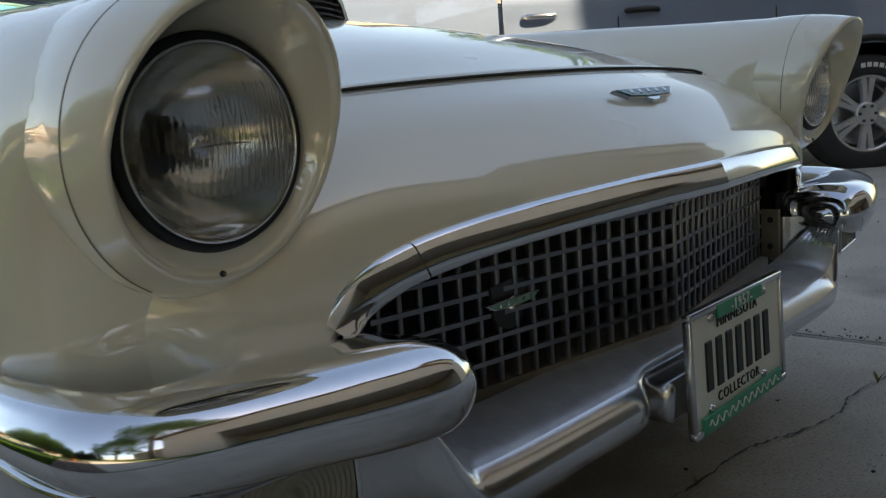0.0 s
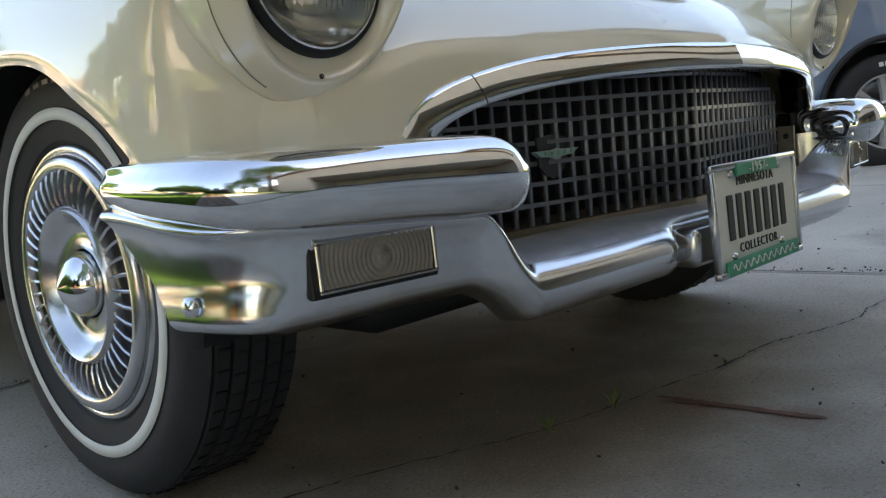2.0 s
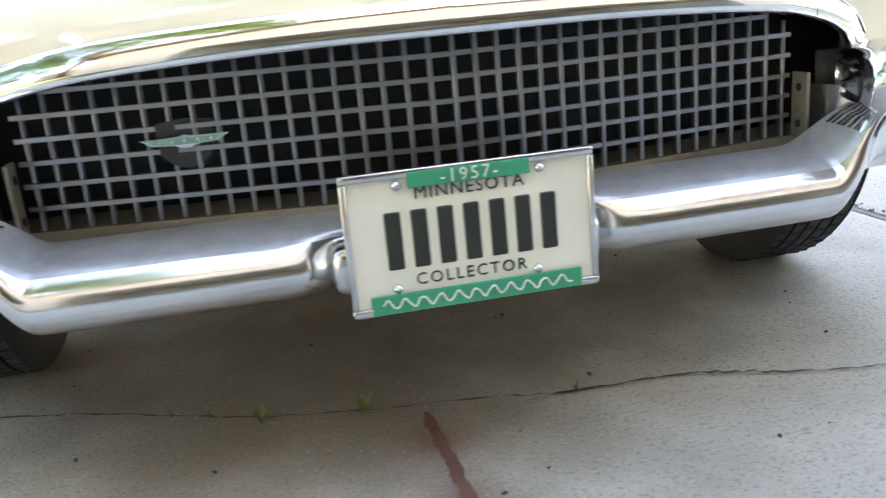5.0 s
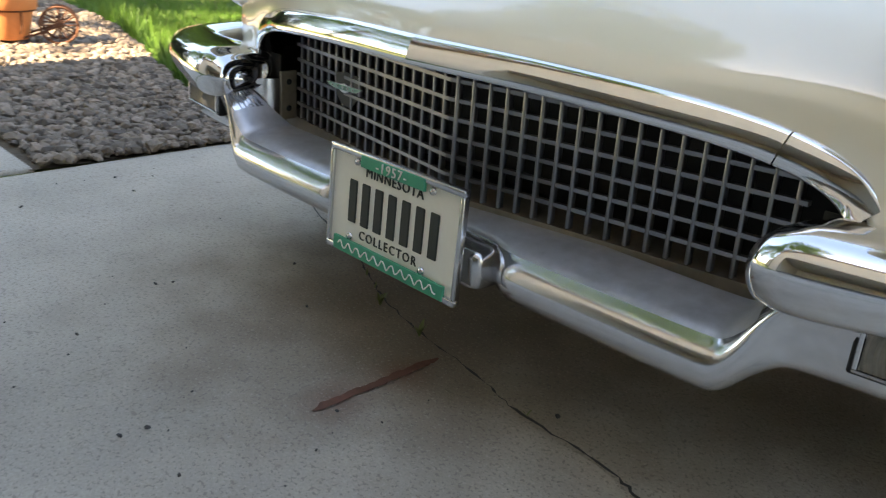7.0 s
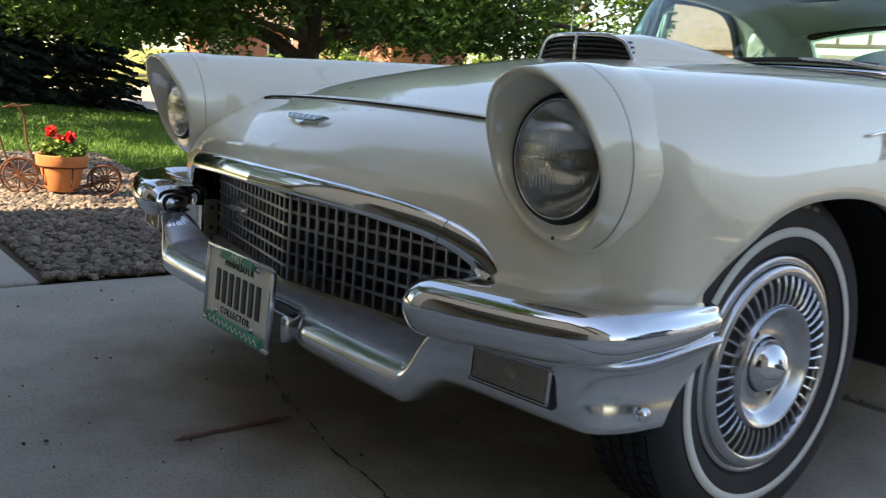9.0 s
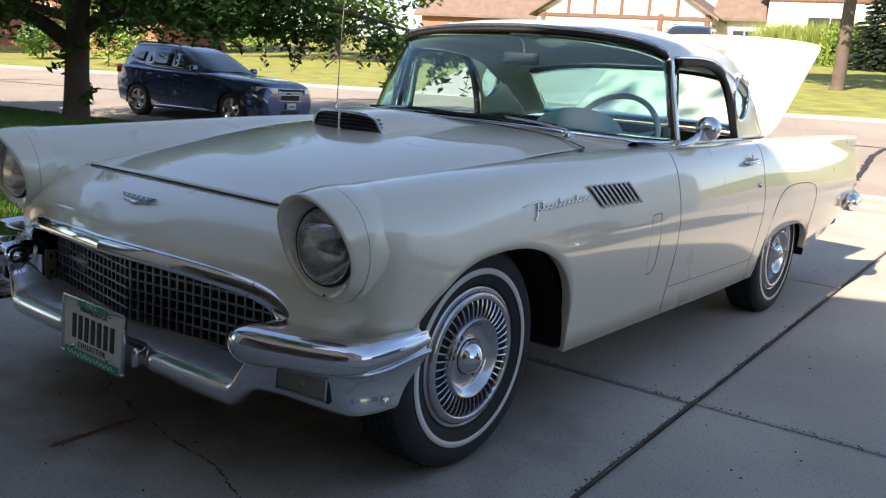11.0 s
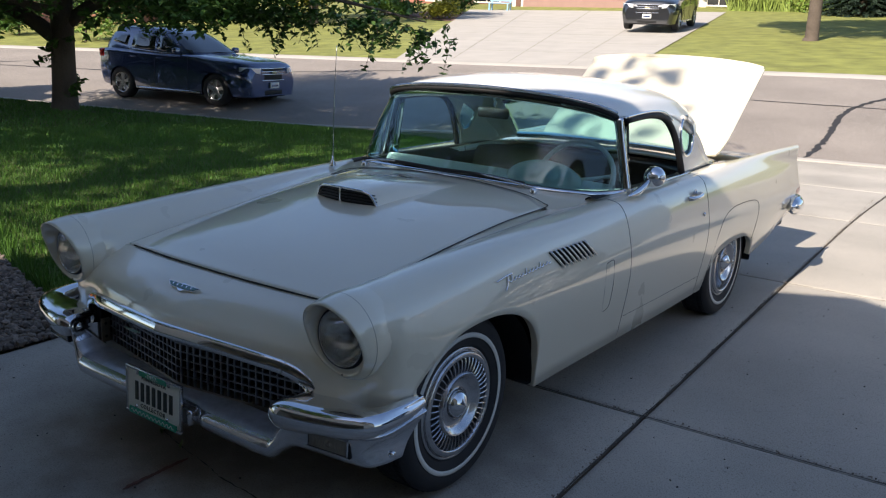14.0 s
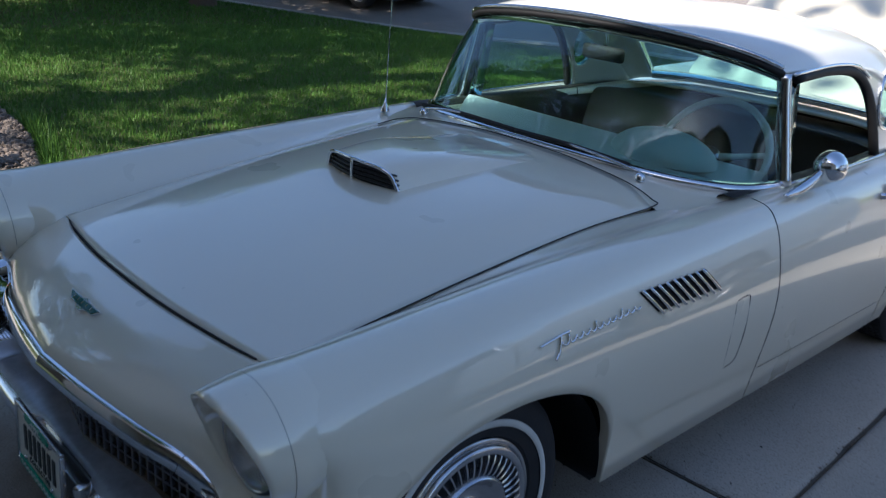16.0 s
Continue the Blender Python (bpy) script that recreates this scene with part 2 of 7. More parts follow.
M["dark_glass"] = mat("dark_glass", (0.012, 0.015, 0.018), 0.05, var=0.05, scale=3, fine=30)
M["navy"] = mat("navy_paint", (0.055, 0.085, 0.20), 0.24, metal=0.4, coat=1.0, var=0.05, scale=3, fine=60)
M["charcoal"] = mat("charcoal_paint", (0.018, 0.019, 0.022), 0.35, metal=0.3, coat=1.0, var=0.05, scale=3, fine=60)
M["silver_blue"] = mat("silver_blue_paint", (0.20, 0.27, 0.38), 0.4, metal=0.3, coat=1.0, var=0.05, scale=3, fine=60)
M["alloy"] = mat("alloy", (0.62, 0.62, 0.62), 0.3, metal=0.7, var=0.06, scale=20, fine=90)
M["rust_stain"] = mat("rust_stain", (0.12, 0.052, 0.036), 0.9, var=0.4, scale=12, fine=90)
M["weed"] = mat("weed_leaf", (0.125, 0.16, 0.045), 0.5, var=0.25, scale=20, fine=90)


# ---- mesh helpers ----
def part(name, bm, material, parent=None, label="", smooth=True, split=None):
    """Links a bmesh as one mesh object under a thing or a part."""
    me = bpy.data.meshes.new(name)
    bmesh.ops.recalc_face_normals(bm, faces=bm.faces)
    bm.to_mesh(me)
    bm.free()
    mats = material if isinstance(material, (list, tuple)) else [material]
    for mm in mats:
        me.materials.append(mm)
    if smooth:
        me.shade_smooth()
        if split:
            me.set_sharp_from_angle(angle=radians(split))
    ob = new(name, me)
    if parent:
        ob.parent = parent
    if label:
        ob["label"] = label
    return ob


def empty(name, label, category, group="", m=None):
    ob = new(name)
    tagged(ob, label, category, group)
    if m is not None:
        ob.matrix_world = m
    return ob


def spline(pts, t):
    """A smooth curve through points; t from 0 to len - 1."""
    n = len(pts)
    i = min(int(t), n - 2) if t > 0 else 0
    f = t - i
    p = [np.array(pts[min(max(k, 0), n - 1)], float) for k in (i - 1, i, i + 1, i + 2)]
    if i == 0:
        p[0] = 2 * p[1] - p[2]
    if i == n - 2:
        p[3] = 2 * p[2] - p[1]
    return 0.5 * (2 * p[1] + (p[2] - p[0]) * f + (2 * p[0] - 5 * p[1] + 4 * p[2] - p[3]) * f * f + (3 * p[1] - p[0] - 3 * p[2] + p[3]) * f ** 3)


def grid(rows, closed=False, bm=None, cap=False, sx=1):
    """A bmesh of quads over rows of points."""
    bm = bm or bmesh.new()
    vs = [[bm.verts.new((p[0] * sx, p[1], p[2])) for p in row] for row in rows]
    k = len(rows[0])
    for a, b in zip(vs, vs[1:]):
        for j in range(k if closed else k - 1):
            q = (a[j], a[(j + 1) % k], b[(j + 1) % k], b[j])
            try:
                bm.faces.new(q)
            except ValueError:
                pass
    if cap and closed:
        for row in (vs[0], vs[-1]):
            bm.faces.new(row)
    return bm


def net(rows, u, v):
    """A point of the smooth surface through a net of rows; u down the rows, v along them."""
    return spline([spline(r, v) for r in rows], u)


def tube(points, radius, n=10, bm=None, steps=None, flat=1.0, closed_path=False):
    """A round bar along a smooth line; radius may be a list, one for each point."""
    steps = steps or (len(points) - 1) * 6
    rad = radius if isinstance(radius, (list, tuple)) else [radius] * len(points)
    T = len(points) - 1
    cs = [spline(points, T * i / steps) for i in range(steps + 1)]
    rs = [max(1e-4, float(spline([[r] for r in rad], T * i / steps)[0])) for i in range(steps + 1)]
    rows = []
    side = None
    for i, c in enumerate(cs):
        d = cs[min(i + 1, steps)] - cs[max(i - 1, 0)]
        d = d / (np.linalg.norm(d) + 1e-9)
        if side is None:
            ref = np.array((0, 0, 1.0)) if abs(d[2]) < 0.9 else np.array((1.0, 0, 0))
            side = np.cross(d, ref)
        side = side - d * np.dot(side, d)
        side /= np.linalg.norm(side) + 1e-9
        up = np.cross(side, d)
        rows.append([c + rs[i] * (math.cos(a) * side + flat * math.sin(a) * up) for a in (2 * math.pi * k / n for k in range(n))])
    return grid(rows, True, bm, True)


def lathe(profile, n=48, axis="x", center=(0, 0, 0), bm=None, sx=1):
    """Turns (radius, offset) pairs about an axis through center."""
    rows = []
    for r, o in profile:
        ring = []
        for k in range(n):
            a = 2 * math.pi * k / n
            c, s = r * math.cos(a), r * math.sin(a)
            ring.append({"x": (o, c, s), "y": (c, o, s), "z": (c, s, o)}[axis])
        rows.append([(center[0] + p[0] * sx, center[1] + p[1], center[2] + p[2]) for p in ring])
    return grid(rows, True, bm)


def block(x0, x1, y0, y1, z0, z1, bevel=0.0, bm=None, m=None, segments=2):
    """A box with worn edges."""
    b = bmesh.new()
    bmesh.ops.create_cube(b, size=1)
    for v in b.verts:
        v.co = ((x0 + x1) / 2 + v.co.x * (x1 - x0), (y0 + y1) / 2 + v.co.y * (y1 - y0), (z0 + z1) / 2 + v.co.z * (z1 - z0))
    if bevel:
        bmesh.ops.bevel(b, geom=b.edges[:], offset=bevel, segments=segments, affect="EDGES", profile=0.5)
    if m is not None:
        bmesh.ops.transform(b, matrix=m, verts=b.verts)
    if bm is None:
        return b
    me = bpy.data.meshes.new("scratch")
    b.to_mesh(me)
    b.free()
    bm.from_mesh(me)
    bpy.data.meshes.remove(me)
    return bm


def sstep(a, b, x):
    x = min(1, max(0, (x - a) / (b - a)))
    return x * x * (3 - 2 * x)


def solid(ob, t, offset=-1):
    m = ob.modifiers.new("thickness", "SOLIDIFY")
    m.thickness, m.offset = t, offset
    return ob


# ---- ground ----
def kerb_distance(x, y):
    return (y - 12.2 - 0.24 * x) / 1.03


def ground_z(x, y):
    d = kerb_distance(x, y)
    rise = 0.044 + 0.0022 * (min(max(x, -45), -2) + 30)
    return -0.2 * sstep(-7, -0.5, d) - 0.2 * (1 - sstep(-11, -5, x)) * sstep(-2.2, -0.3, d) * (1 - sstep(2.0, 9.0, d)) + rise * min(max(0, d), 9) + 0.085 * max(0, min(d, 60) - 9)



M["gap"] = mat("panel_gap", (0.03, 0.028, 0.025), 0.8)
M["seam"] = mat("paint_seam", (0.30, 0.27, 0.21), 0.7)
M["shelf"] = mat("dull_shelf_chrome", (0.50, 0.52, 0.56), 0.34, metal=0.5, var=0.22, scale=16, fine=60)
M["pan"] = mat("dusty_tan", (0.30, 0.265, 0.21), 0.38, metal=0.5, var=0.2, scale=10, fine=80)
# ---- the vintage car: front points to -y, the front axle over y = 0 ----
car = empty("vintage_car", "cream two-door hardtop with chrome trim and raised boot lid", "car")

# cross rows of the front: valley beside the hood, fender crown, side
# each row: y, then (x, z) for valley, inner crown, crown, shoulder, belt, mid, low
FENDER = [
    (-0.47, (0.606, 0.640), (0.612, 0.728), (0.700, 0.792), (0.795, 0.752), (0.822, 0.665), (0.705, 0.56), (0.690, 0.40)),
    (-0.40, (0.574, 0.652), (0.602, 0.737), (0.700, 0.795), (0.797, 0.757), (0.838, 0.667), (0.813, 0.55), (0.802, 0.395)),
    (-0.36, (0.566, 0.684), (0.600, 0.742), (0.700, 0.797), (0.798, 0.760), (0.844, 0.668), (0.841, 0.55), (0.832, 0.39)),
    (-0.22, (0.560, 0.704), (0.604, 0.752), (0.700, 0.803), (0.800, 0.768), (0.849, 0.672), (0.864, 0.55), (0.847, 0.36)),
    (0.00, (0.557, 0.741), (0.610, 0.772), (0.700, 0.815), (0.800, 0.785), (0.848, 0.690), (0.868, 0.55), (0.845, 0.30)),
    (0.35, (0.560, 0.786), (0.620, 0.800), (0.705, 0.832), (0.795, 0.805), (0.842, 0.710), (0.866, 0.55), (0.835, 0.25)),
    (0.70, (0.574, 0.822), (0.640, 0.825), (0.715, 0.845), (0.792, 0.822), (0.842, 0.725), (0.868, 0.55), (0.830, 0.24)),
    (1.06, (0.640, 0.840), (0.680, 0.848), (0.735, 0.855), (0.800, 0.832), (0.846, 0.735), (0.870, 0.55), (0.830, 0.24)),
]
REAR = [
    (1.06, (0.640, 0.840), (0.680, 0.848), (0.735, 0.855), (0.800, 0.832), (0.846, 0.735), (0.870, 0.55), (0.830, 0.24)),
    (1.50, (0.670, 0.850), (0.710, 0.858), (0.755, 0.862), (0.812, 0.838), (0.852, 0.735), (0.872, 0.55), (0.830, 0.24)),
    (2.05, (0.660, 0.860), (0.710, 0.868), (0.765, 0.872), (0.820, 0.845), (0.858, 0.735), (0.876, 0.55), (0.830, 0.25)),
    (2.60, (0.600, 0.850), (0.700, 0.868), (0.785, 0.886), (0.825, 0.850), (0.862, 0.735), (0.882, 0.58), (0.840, 0.28)),
    (3.15, (0.560, 0.815), (0.680, 0.830), (0.800, 0.895), (0.828, 0.830), (0.862, 0.715), (0.882, 0.58), (0.830, 0.33)),
    (3.70, (0.540, 0.760), (0.680, 0.760), (0.815, 0.892), (0.828, 0.800), (0.852, 0.690), (0.865, 0.58), (0.800, 0.40)),
]


def body_row(table):
    return [[(p[0], r[0], p[1]) for p in r[1:]] for r in table]


FR, RR = body_row(FENDER), body_row(REAR)


def at_y(rows, y):
    ys = [r[0][1] for r in rows]
    for i in range(len(ys) - 1):
        if y <= ys[i + 1] or i == len(ys) - 2:
            return i + (y - ys[i]) / (ys[i + 1] - ys[i])


def body_point(y, v):
    rows = FR if y < 1.06 else RR
    return net(rows, at_y(rows, y), v)


def arch_bottom(y):
    """The lower edge of the side along the car: sill and wheel openings."""
    f = abs((y - 0.045) / 0.385)
    r = abs((y - 2.52) / 0.37)
    z = 0.245 + 0.02 * sstep(1.5, 3.0, y) + 0.16 * sstep(3.0, 3.7, y)
    if f < 1:
        z = max(z, 0.30 + 0.318 * (1 - f ** 2.3) ** (1 / 2.3))
    if y < 0.045:
        z = max(z, 0.40)
    if r < 1:
        z = max(z, 0.28 + 0.19 * (1 - r ** 2.4) ** (1 / 2.4))
    return z


def side_v(y):
    """Where the side meets its lower edge."""
    zb = arch_bottom(y)
    lo, hi = 3.0, 6.0
    if body_point(y, 6.0)[2] > zb:
        return 6.0
    for _ in range(24):
        mid = (lo + hi) / 2
        if body_point(y, mid)[2] > zb:
            lo = mid
        else:
            hi = mid
    return lo


def side_panel(y0, y1, v0=0.0, n=40, m=26, sx=1, lip=0.03, extra=()):
    """A body panel between two cuts, its lower edge turned inwards."""
    ys = sorted(set([y0 + (y1 - y0) * i / n for i in range(n + 1)] + [e for e in extra if y0 < e < y1]))
    rows = []
    for y in ys:
        ve = side_v(y)
        row = [body_point(y, v0 + (ve - v0) * j / m) for j in range(m + 1)]
        row.insert(0, row[0] + np.array((-0.005, 0, -0.03)))
        e = row[-1]
        row.append(e + np.array((-0.006, 0, -0.001)))
        row.append(e + np.array((-lip, 0, 0.004)))
        rows.append(row)
    return grid(rows, sx=sx)


arch_cuts = [0.045 + 0.385 * s * (1 - 0.5 ** k) for k in range(1, 9) for s in (-1, 1)] + [2.52 + 0.37 * s * (1 - 0.5 ** k) for k in range(1, 9) for s in (-1, 1)]
for sx in (-1, 1):
    part("front_fender", side_panel(-0.47, 1.137, 0.0, 62, 30, sx, extra=arch_cuts), M["paint"], car)
    door = part("car_door", side_panel(1.143, 2.035, 0.0, 24, 26, sx), M["paint"], car)
    part("rear_quarter", side_panel(2.041, 3.70, 0.0, 56, 26, sx, extra=arch_cuts), M["paint"], car)

# hood: bulges slightly, with a front seam that bows forward
HOOD = [
    [(0, -0.400, 0.708), (0.20, -0.393, 0.706), (0.40, -0.368, 0.700), (0.555, -0.335, 0.690)],
    [(0, -0.15, 0.780), (0.20, -0.15, 0.776), (0.40, -0.15, 0.756), (0.550, -0.15, 0.721)],
    [(0, 0.25, 0.853), (0.20, 0.25, 0.848), (0.40, 0.25, 0.824), (0.556, 0.25, 0.776)],
    [(0, 0.60, 0.880), (0.20, 0.60, 0.876), (0.42, 0.60, 0.856), (0.560, 0.60, 0.813)],
    [(0, 0.93, 0.888), (0.20, 0.925, 0.885), (0.44, 0.91, 0.868), (0.585, 0.86, 0.837)],
]


def mirror_rows(rows):
    return [[(-p[0], p[1], p[2]) for p in reversed(r[1:])] + list(r) for r in rows]


def surface(rows, nu, nv, bm=None, sx=1):
    U, V = len(rows) - 1, len(rows[0]) - 1
    return grid([[net(rows, U * i / nu, V * j / nv) for j in range(nv + 1)] for i in range(nu + 1)], bm=bm, sx=sx)


hood = part("hood", surface(mirror_rows(HOOD), 40, 48), M["paint"], car)
solid(hood, 0.012)

# nose: from the hood seam down to the grille and round the corners under the headlamps
NOSE_X = (0, 0.20, 0.40, 0.555, 0.63, 0.72, 0.80, 0.838, 0.8475)
NOSE = [
    ((-0.406, 0.704), (-0.399, 0.702), (-0.374, 0.696), (-0.341, 0.686), (-0.36, 0.66), (-0.38, 0.64), (-0.375, 0.64), (-0.35, 0.64), (-0.325, 0.64)),
    ((-0.495, 0.667), (-0.490, 0.664), (-0.468, 0.652), (-0.440, 0.635), (-0.445, 0.605), (-0.445, 0.58), (-0.380, 0.58), (-0.338, 0.58), (-0.30, 0.58)),
    ((-0.562, 0.610), (-0.556, 0.607), (-0.530, 0.595), (-0.500, 0.575), (-0.488, 0.545), (-0.462, 0.52), (-0.390, 0.52), (-0.342, 0.52), (-0.30, 0.52)),
    ((-0.590, 0.562), (-0.582, 0.560), (-0.552, 0.548), (-0.507, 0.498), (-0.491, 0.435), (-0.460, 0.42), (-0.387, 0.41), (-0.342, 0.40), (-0.30, 0.39)),
]
nose_rows = [[(x, y, z) for x, (y, z) in zip(NOSE_X, r)] for r in NOSE]
full_nose = mirror_rows(nose_rows)
rows = []
for i in range(31):
    row = [net(full_nose, 3 * i / 30, 16 * j / 128) for j in range(129)]
    for p in row:
        # a prow that sharpens from the badge towards the grille
        p[1] -= 0.016 * sstep(9, 26, i) * max(0, 1 - abs(p[0]) / 0.30) ** 1.2
    rows.append(row)
nose = part("nose_panel", grid(rows), M["paint"], car)
solid(nose, 0.008)

# headlamp pods: hooded at the top, with the lamp set back
POD_X, POD_Z = 0.710, 0.657


def headlamp(sx):
    cx, cz = POD_X, POD_Z
    rows = []
    for k in range(19):
        t = k / 18
        ring = []
        for i in range(64):
            a = 2 * math.pi * i / 64
            s, c = math.sin(a), math.cos(a)
            lip = -0.520 - 0.040 * s - 0.014 * max(0, s)
            if k == 0:
                rx, rz, y = 0.125 - 0.020 * max(0, -s), 0.138 - 0.030 * max(0, -s), -0.395
            elif t <= 0.5:
                q = (k - 1) / 8
                rx, rz = 0.126 - 0.013 * q * q, 0.139 - 0.017 * q * q
                y = -0.44 + (lip + 0.44) * q
            else:
                q = (t - 0.5) / 0.5
                rx, rz = 0.113 - 0.0205 * q ** 0.8, 0.122 - 0.0295 * q ** 0.8
                y = lip - 0.006 * math.sin(math.pi * min(1, q * 4)) * (q < 0.25) + (-0.484 - lip) * q
            ring.append((cx + rx * c, y, cz + rz * s))
        rows.append(ring)
    part("headlamp_pod", grid(rows, True, sx=sx), M["paint"], car)
    at = (cx * sx, 0, cz)
    lamp = part("headlamp", lathe([(0.0935, -0.470), (0.0940, -0.486), (0.0910, -0.493), (0.0870, -0.494), (0.0835, -0.491), (0.0830, -0.480)], 64, "y", at), M["black"], car, "dark rubber and metal headlamp ring")
    part("lamp_rim", lathe([(0.0862, -0.4925), (0.0850, -0.4955), (0.0838, -0.4952), (0.0832, -0.491)], 64, "y", at), M["dull_chrome"], lamp, "thin dull metal rim")
    # pressed lens: fluted blocks between plain bands on a shallow dome
    rows = []
    for i in range(49):
        r = 0.0835 * i / 48 + 0.0003
        row = []
        for k in range(160):
            a = 2 * math.pi * k / 160
            x, z = r * math.cos(a), r * math.sin(a)
            band = int((z + 0.09) / 0.0225)
            pitch = (0.0062, 0.0048, 0.0075, 0.0055)[band % 4]
            edge = min(1, (0.0835 - r) / 0.006)
            rib = 0.0011 * abs(math.sin(math.pi * x / pitch)) if -0.062 < z < 0.050 else 0.0003 * math.sin(z * 700)
            step = 0.0008 * (((z + 0.09) % 0.0225) / 0.0225)
            row.append((cx * sx + x, -0.493 - 0.019 * (1 - (r / 0.0835) ** 2) - (rib + step) * edge, cz + z))
        rows.append(row)
    lens = part("lamp_lens", grid(rows, True), M["clear"], lamp, "ribbed clear glass lens")
    solid(lens, 0.003)
    lens.visible_shadow = False
    part("bulb", lathe([(0.0005, -0.478), (0.012, -0.476), (0.016, -0.466), (0.016, -0.440)], 16, "y", at), M["dull_chrome"], lamp)
    part("reflector", lathe([(0.0830, -0.490), (0.072, -0.466), (0.052, -0.443), (0.030, -0.429), (0.0005, -0.424)], 48, "y", at), M["reflector"], lamp, "silvered reflector bowl")
    part("drain_bead", lathe([(0.003, -0.001), (0.0026, -0.003), (0.0005, -0.0035)], 10, "y", ((cx + 0.004) * sx, -0.486, cz - 0.113)), M["gap"], lamp)


for sx in (-1, 1):
    headlamp(sx)

# grille: V-shaped lattice behind a chrome lip
def pod_ring(sx):
    pts = []
    for i in range(41):
        a = radians(-62) + radians(262) * i / 40
        pts.append(((POD_X + 0.1242 * math.cos(a)) * sx, -0.472 - 0.012 * math.sin(a), POD_Z + 0.1368 * math.sin(a)))
    part("pod_seam", tube(pts, 0.0007, 6, steps=90), M["seam"], car)


for sx in (-1, 1):
    pod_ring(sx)


def grille_y(x):
    return -0.535 + 0.16 * abs(x - 0.008)


def grille_top(x):
    return 0.548 - 0.022 * (abs(x) / 0.45) ** 2 - 0.06 * sstep(0.44, 0.60, abs(x))


# black sheet and blocks put in as the deep shade behind the bars
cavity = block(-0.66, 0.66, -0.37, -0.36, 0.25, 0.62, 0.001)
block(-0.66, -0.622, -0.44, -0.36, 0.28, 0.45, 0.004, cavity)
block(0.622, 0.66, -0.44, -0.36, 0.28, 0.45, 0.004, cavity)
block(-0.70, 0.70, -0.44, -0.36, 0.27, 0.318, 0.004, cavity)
grille = part("grille", cavity, M["black"], car, "black backing painted as the shade behind the lattice", smooth=False)
cell = 0.029
for k in range(-18, 18):
    x = 0.015 + k * cell
    b = block(x - 0.0031, x + 0.0031, grille_y(x) - 0.005, grille_y(x) + 0.006, 0.334, grille_top(x), 0.0012, segments=1)
    part("grille_bar", b, M["grille"], grille)
for k in range(7):
    z = 0.363 + k * 0.0284
    for sx in (-1, 1):
        w = max([x for x in np.arange(0.1, 0.525, 0.01) if grille_top(x) > z + 0.004])
        rows = []
        for x in (0, w):
            y = grille_y(x) - 0.001
            rows.append([(x, y - 0.004, z - 0.0029), (x, y + 0.005, z - 0.0029), (x, y + 0.005, z + 0.0029), (x, y - 0.004, z + 0.0029)])
        part("grille_bar", grid(rows, True, cap=True, sx=sx), M["grille"], grille, smooth=False)

pan = [[(x, grille_y(x) - 0.004, 0.292) for x in np.linspace(-0.58, 0.58, 41)], [(x, grille_y(x) - 0.003, 0.332) for x in np.linspace(-0.58, 0.58, 41)], [(x, grille_y(x) + 0.06, 0.338) for x in np.linspace(-0.58, 0.58, 41)]]
part("grille_pan", grid(pan), M["pan"], grille, "dull tan strip under the lattice", smooth=False)
# hood gaps
part("hood_gap", tube([(x, y - 0.003, z + 0.0003) for x, y, z in mirror_rows([HOOD[0][:3] + [(0.50, -0.347, 0.6935)]])[0]], 0.0024, 6, steps=60), M["gap"], car)
part("hood_gap", tube([(r[3][0] + 0.002, r[3][1], r[3][2] + 0.0005) for r in HOOD[1:]] + [(0.560, 0.892, 0.848), (0.44, 0.914, 0.869), (0.20, 0.929, 0.886), (0, 0.934, 0.889)], 0.0017, 6, steps=60), M["gap"], car)
part("hood_gap", tube([(-0.575, 0.80, 0.834), (-0.560, 0.892, 0.848), (-0.44, 0.914, 0.869), (-0.20, 0.929, 0.886), (0, 0.934, 0.889)], 0.0017, 6, steps=40), M["gap"], car)

# chrome lip over the grille, in three pieces
LIP = [(0, -0.612, 0.553), (0.20, -0.594, 0.551), (0.40, -0.560, 0.540), (0.51, -0.522, 0.521), (0.570, -0.503, 0.497), (0.602, -0.490, 0.464)]


def lip_piece(t0, t1, n, sx):
    rows = []
    for i in range(n + 1):
        t = t0 + (t1 - t0) * i / n
        c = spline(LIP, t)
        d = spline(LIP, min(t + 0.05, 5)) - spline(LIP, max(t - 0.05, 0))
        d /= np.linalg.norm(d)
        out = np.cross(d, (0, 1, 0))
        out = out if out[2] > 0 else -out
        out /= np.linalg.norm(out)
        f = np.array((0, -1, 0))
        w = 0.020
        rows.append([c + out * a * w + f * b for a, b in ((0.95, -0.008), (0.90, 0.001), (0.70, 0.005), (-0.1, 0.012), (-0.85, 0.0165), (-1.02, 0.014), (-1.1, 0.004), (-1.1, -0.03), (-0.6, -0.05))])
    return grid(rows, sx=sx)


for sx in (-1, 1):
    part("grille_lip", lip_piece(0.0, 2.99, 30, sx), M["chrome"], car, "chrome grille lip")
    part("grille_lip", lip_piece(3.01, 5.0, 14, sx), M["chrome"], car, "chrome grille end piece")

# front bumper: a low bar in the middle, panels with lamps, rolled wings with bullets above them
BUMP = [(0.0, -0.600), (0.25, -0.600), (0.44, -0.597), (0.52, -0.590), (0.575, -0.577), (0.65, -0.562), (0.72, -0.555), (0.80, -0.543), (0.852, -0.513), (0.876, -0.46), (0.884, -0.39), (0.886, -0.30)]
LOW = [(0.105, 0.326), (0.065, 0.323), (0.028, 0.317), (0.008, 0.306), (-0.007, 0.290), (-0.011, 0.271), (-0.004, 0.252), (0.016, 0.239), (0.06, 0.234)]


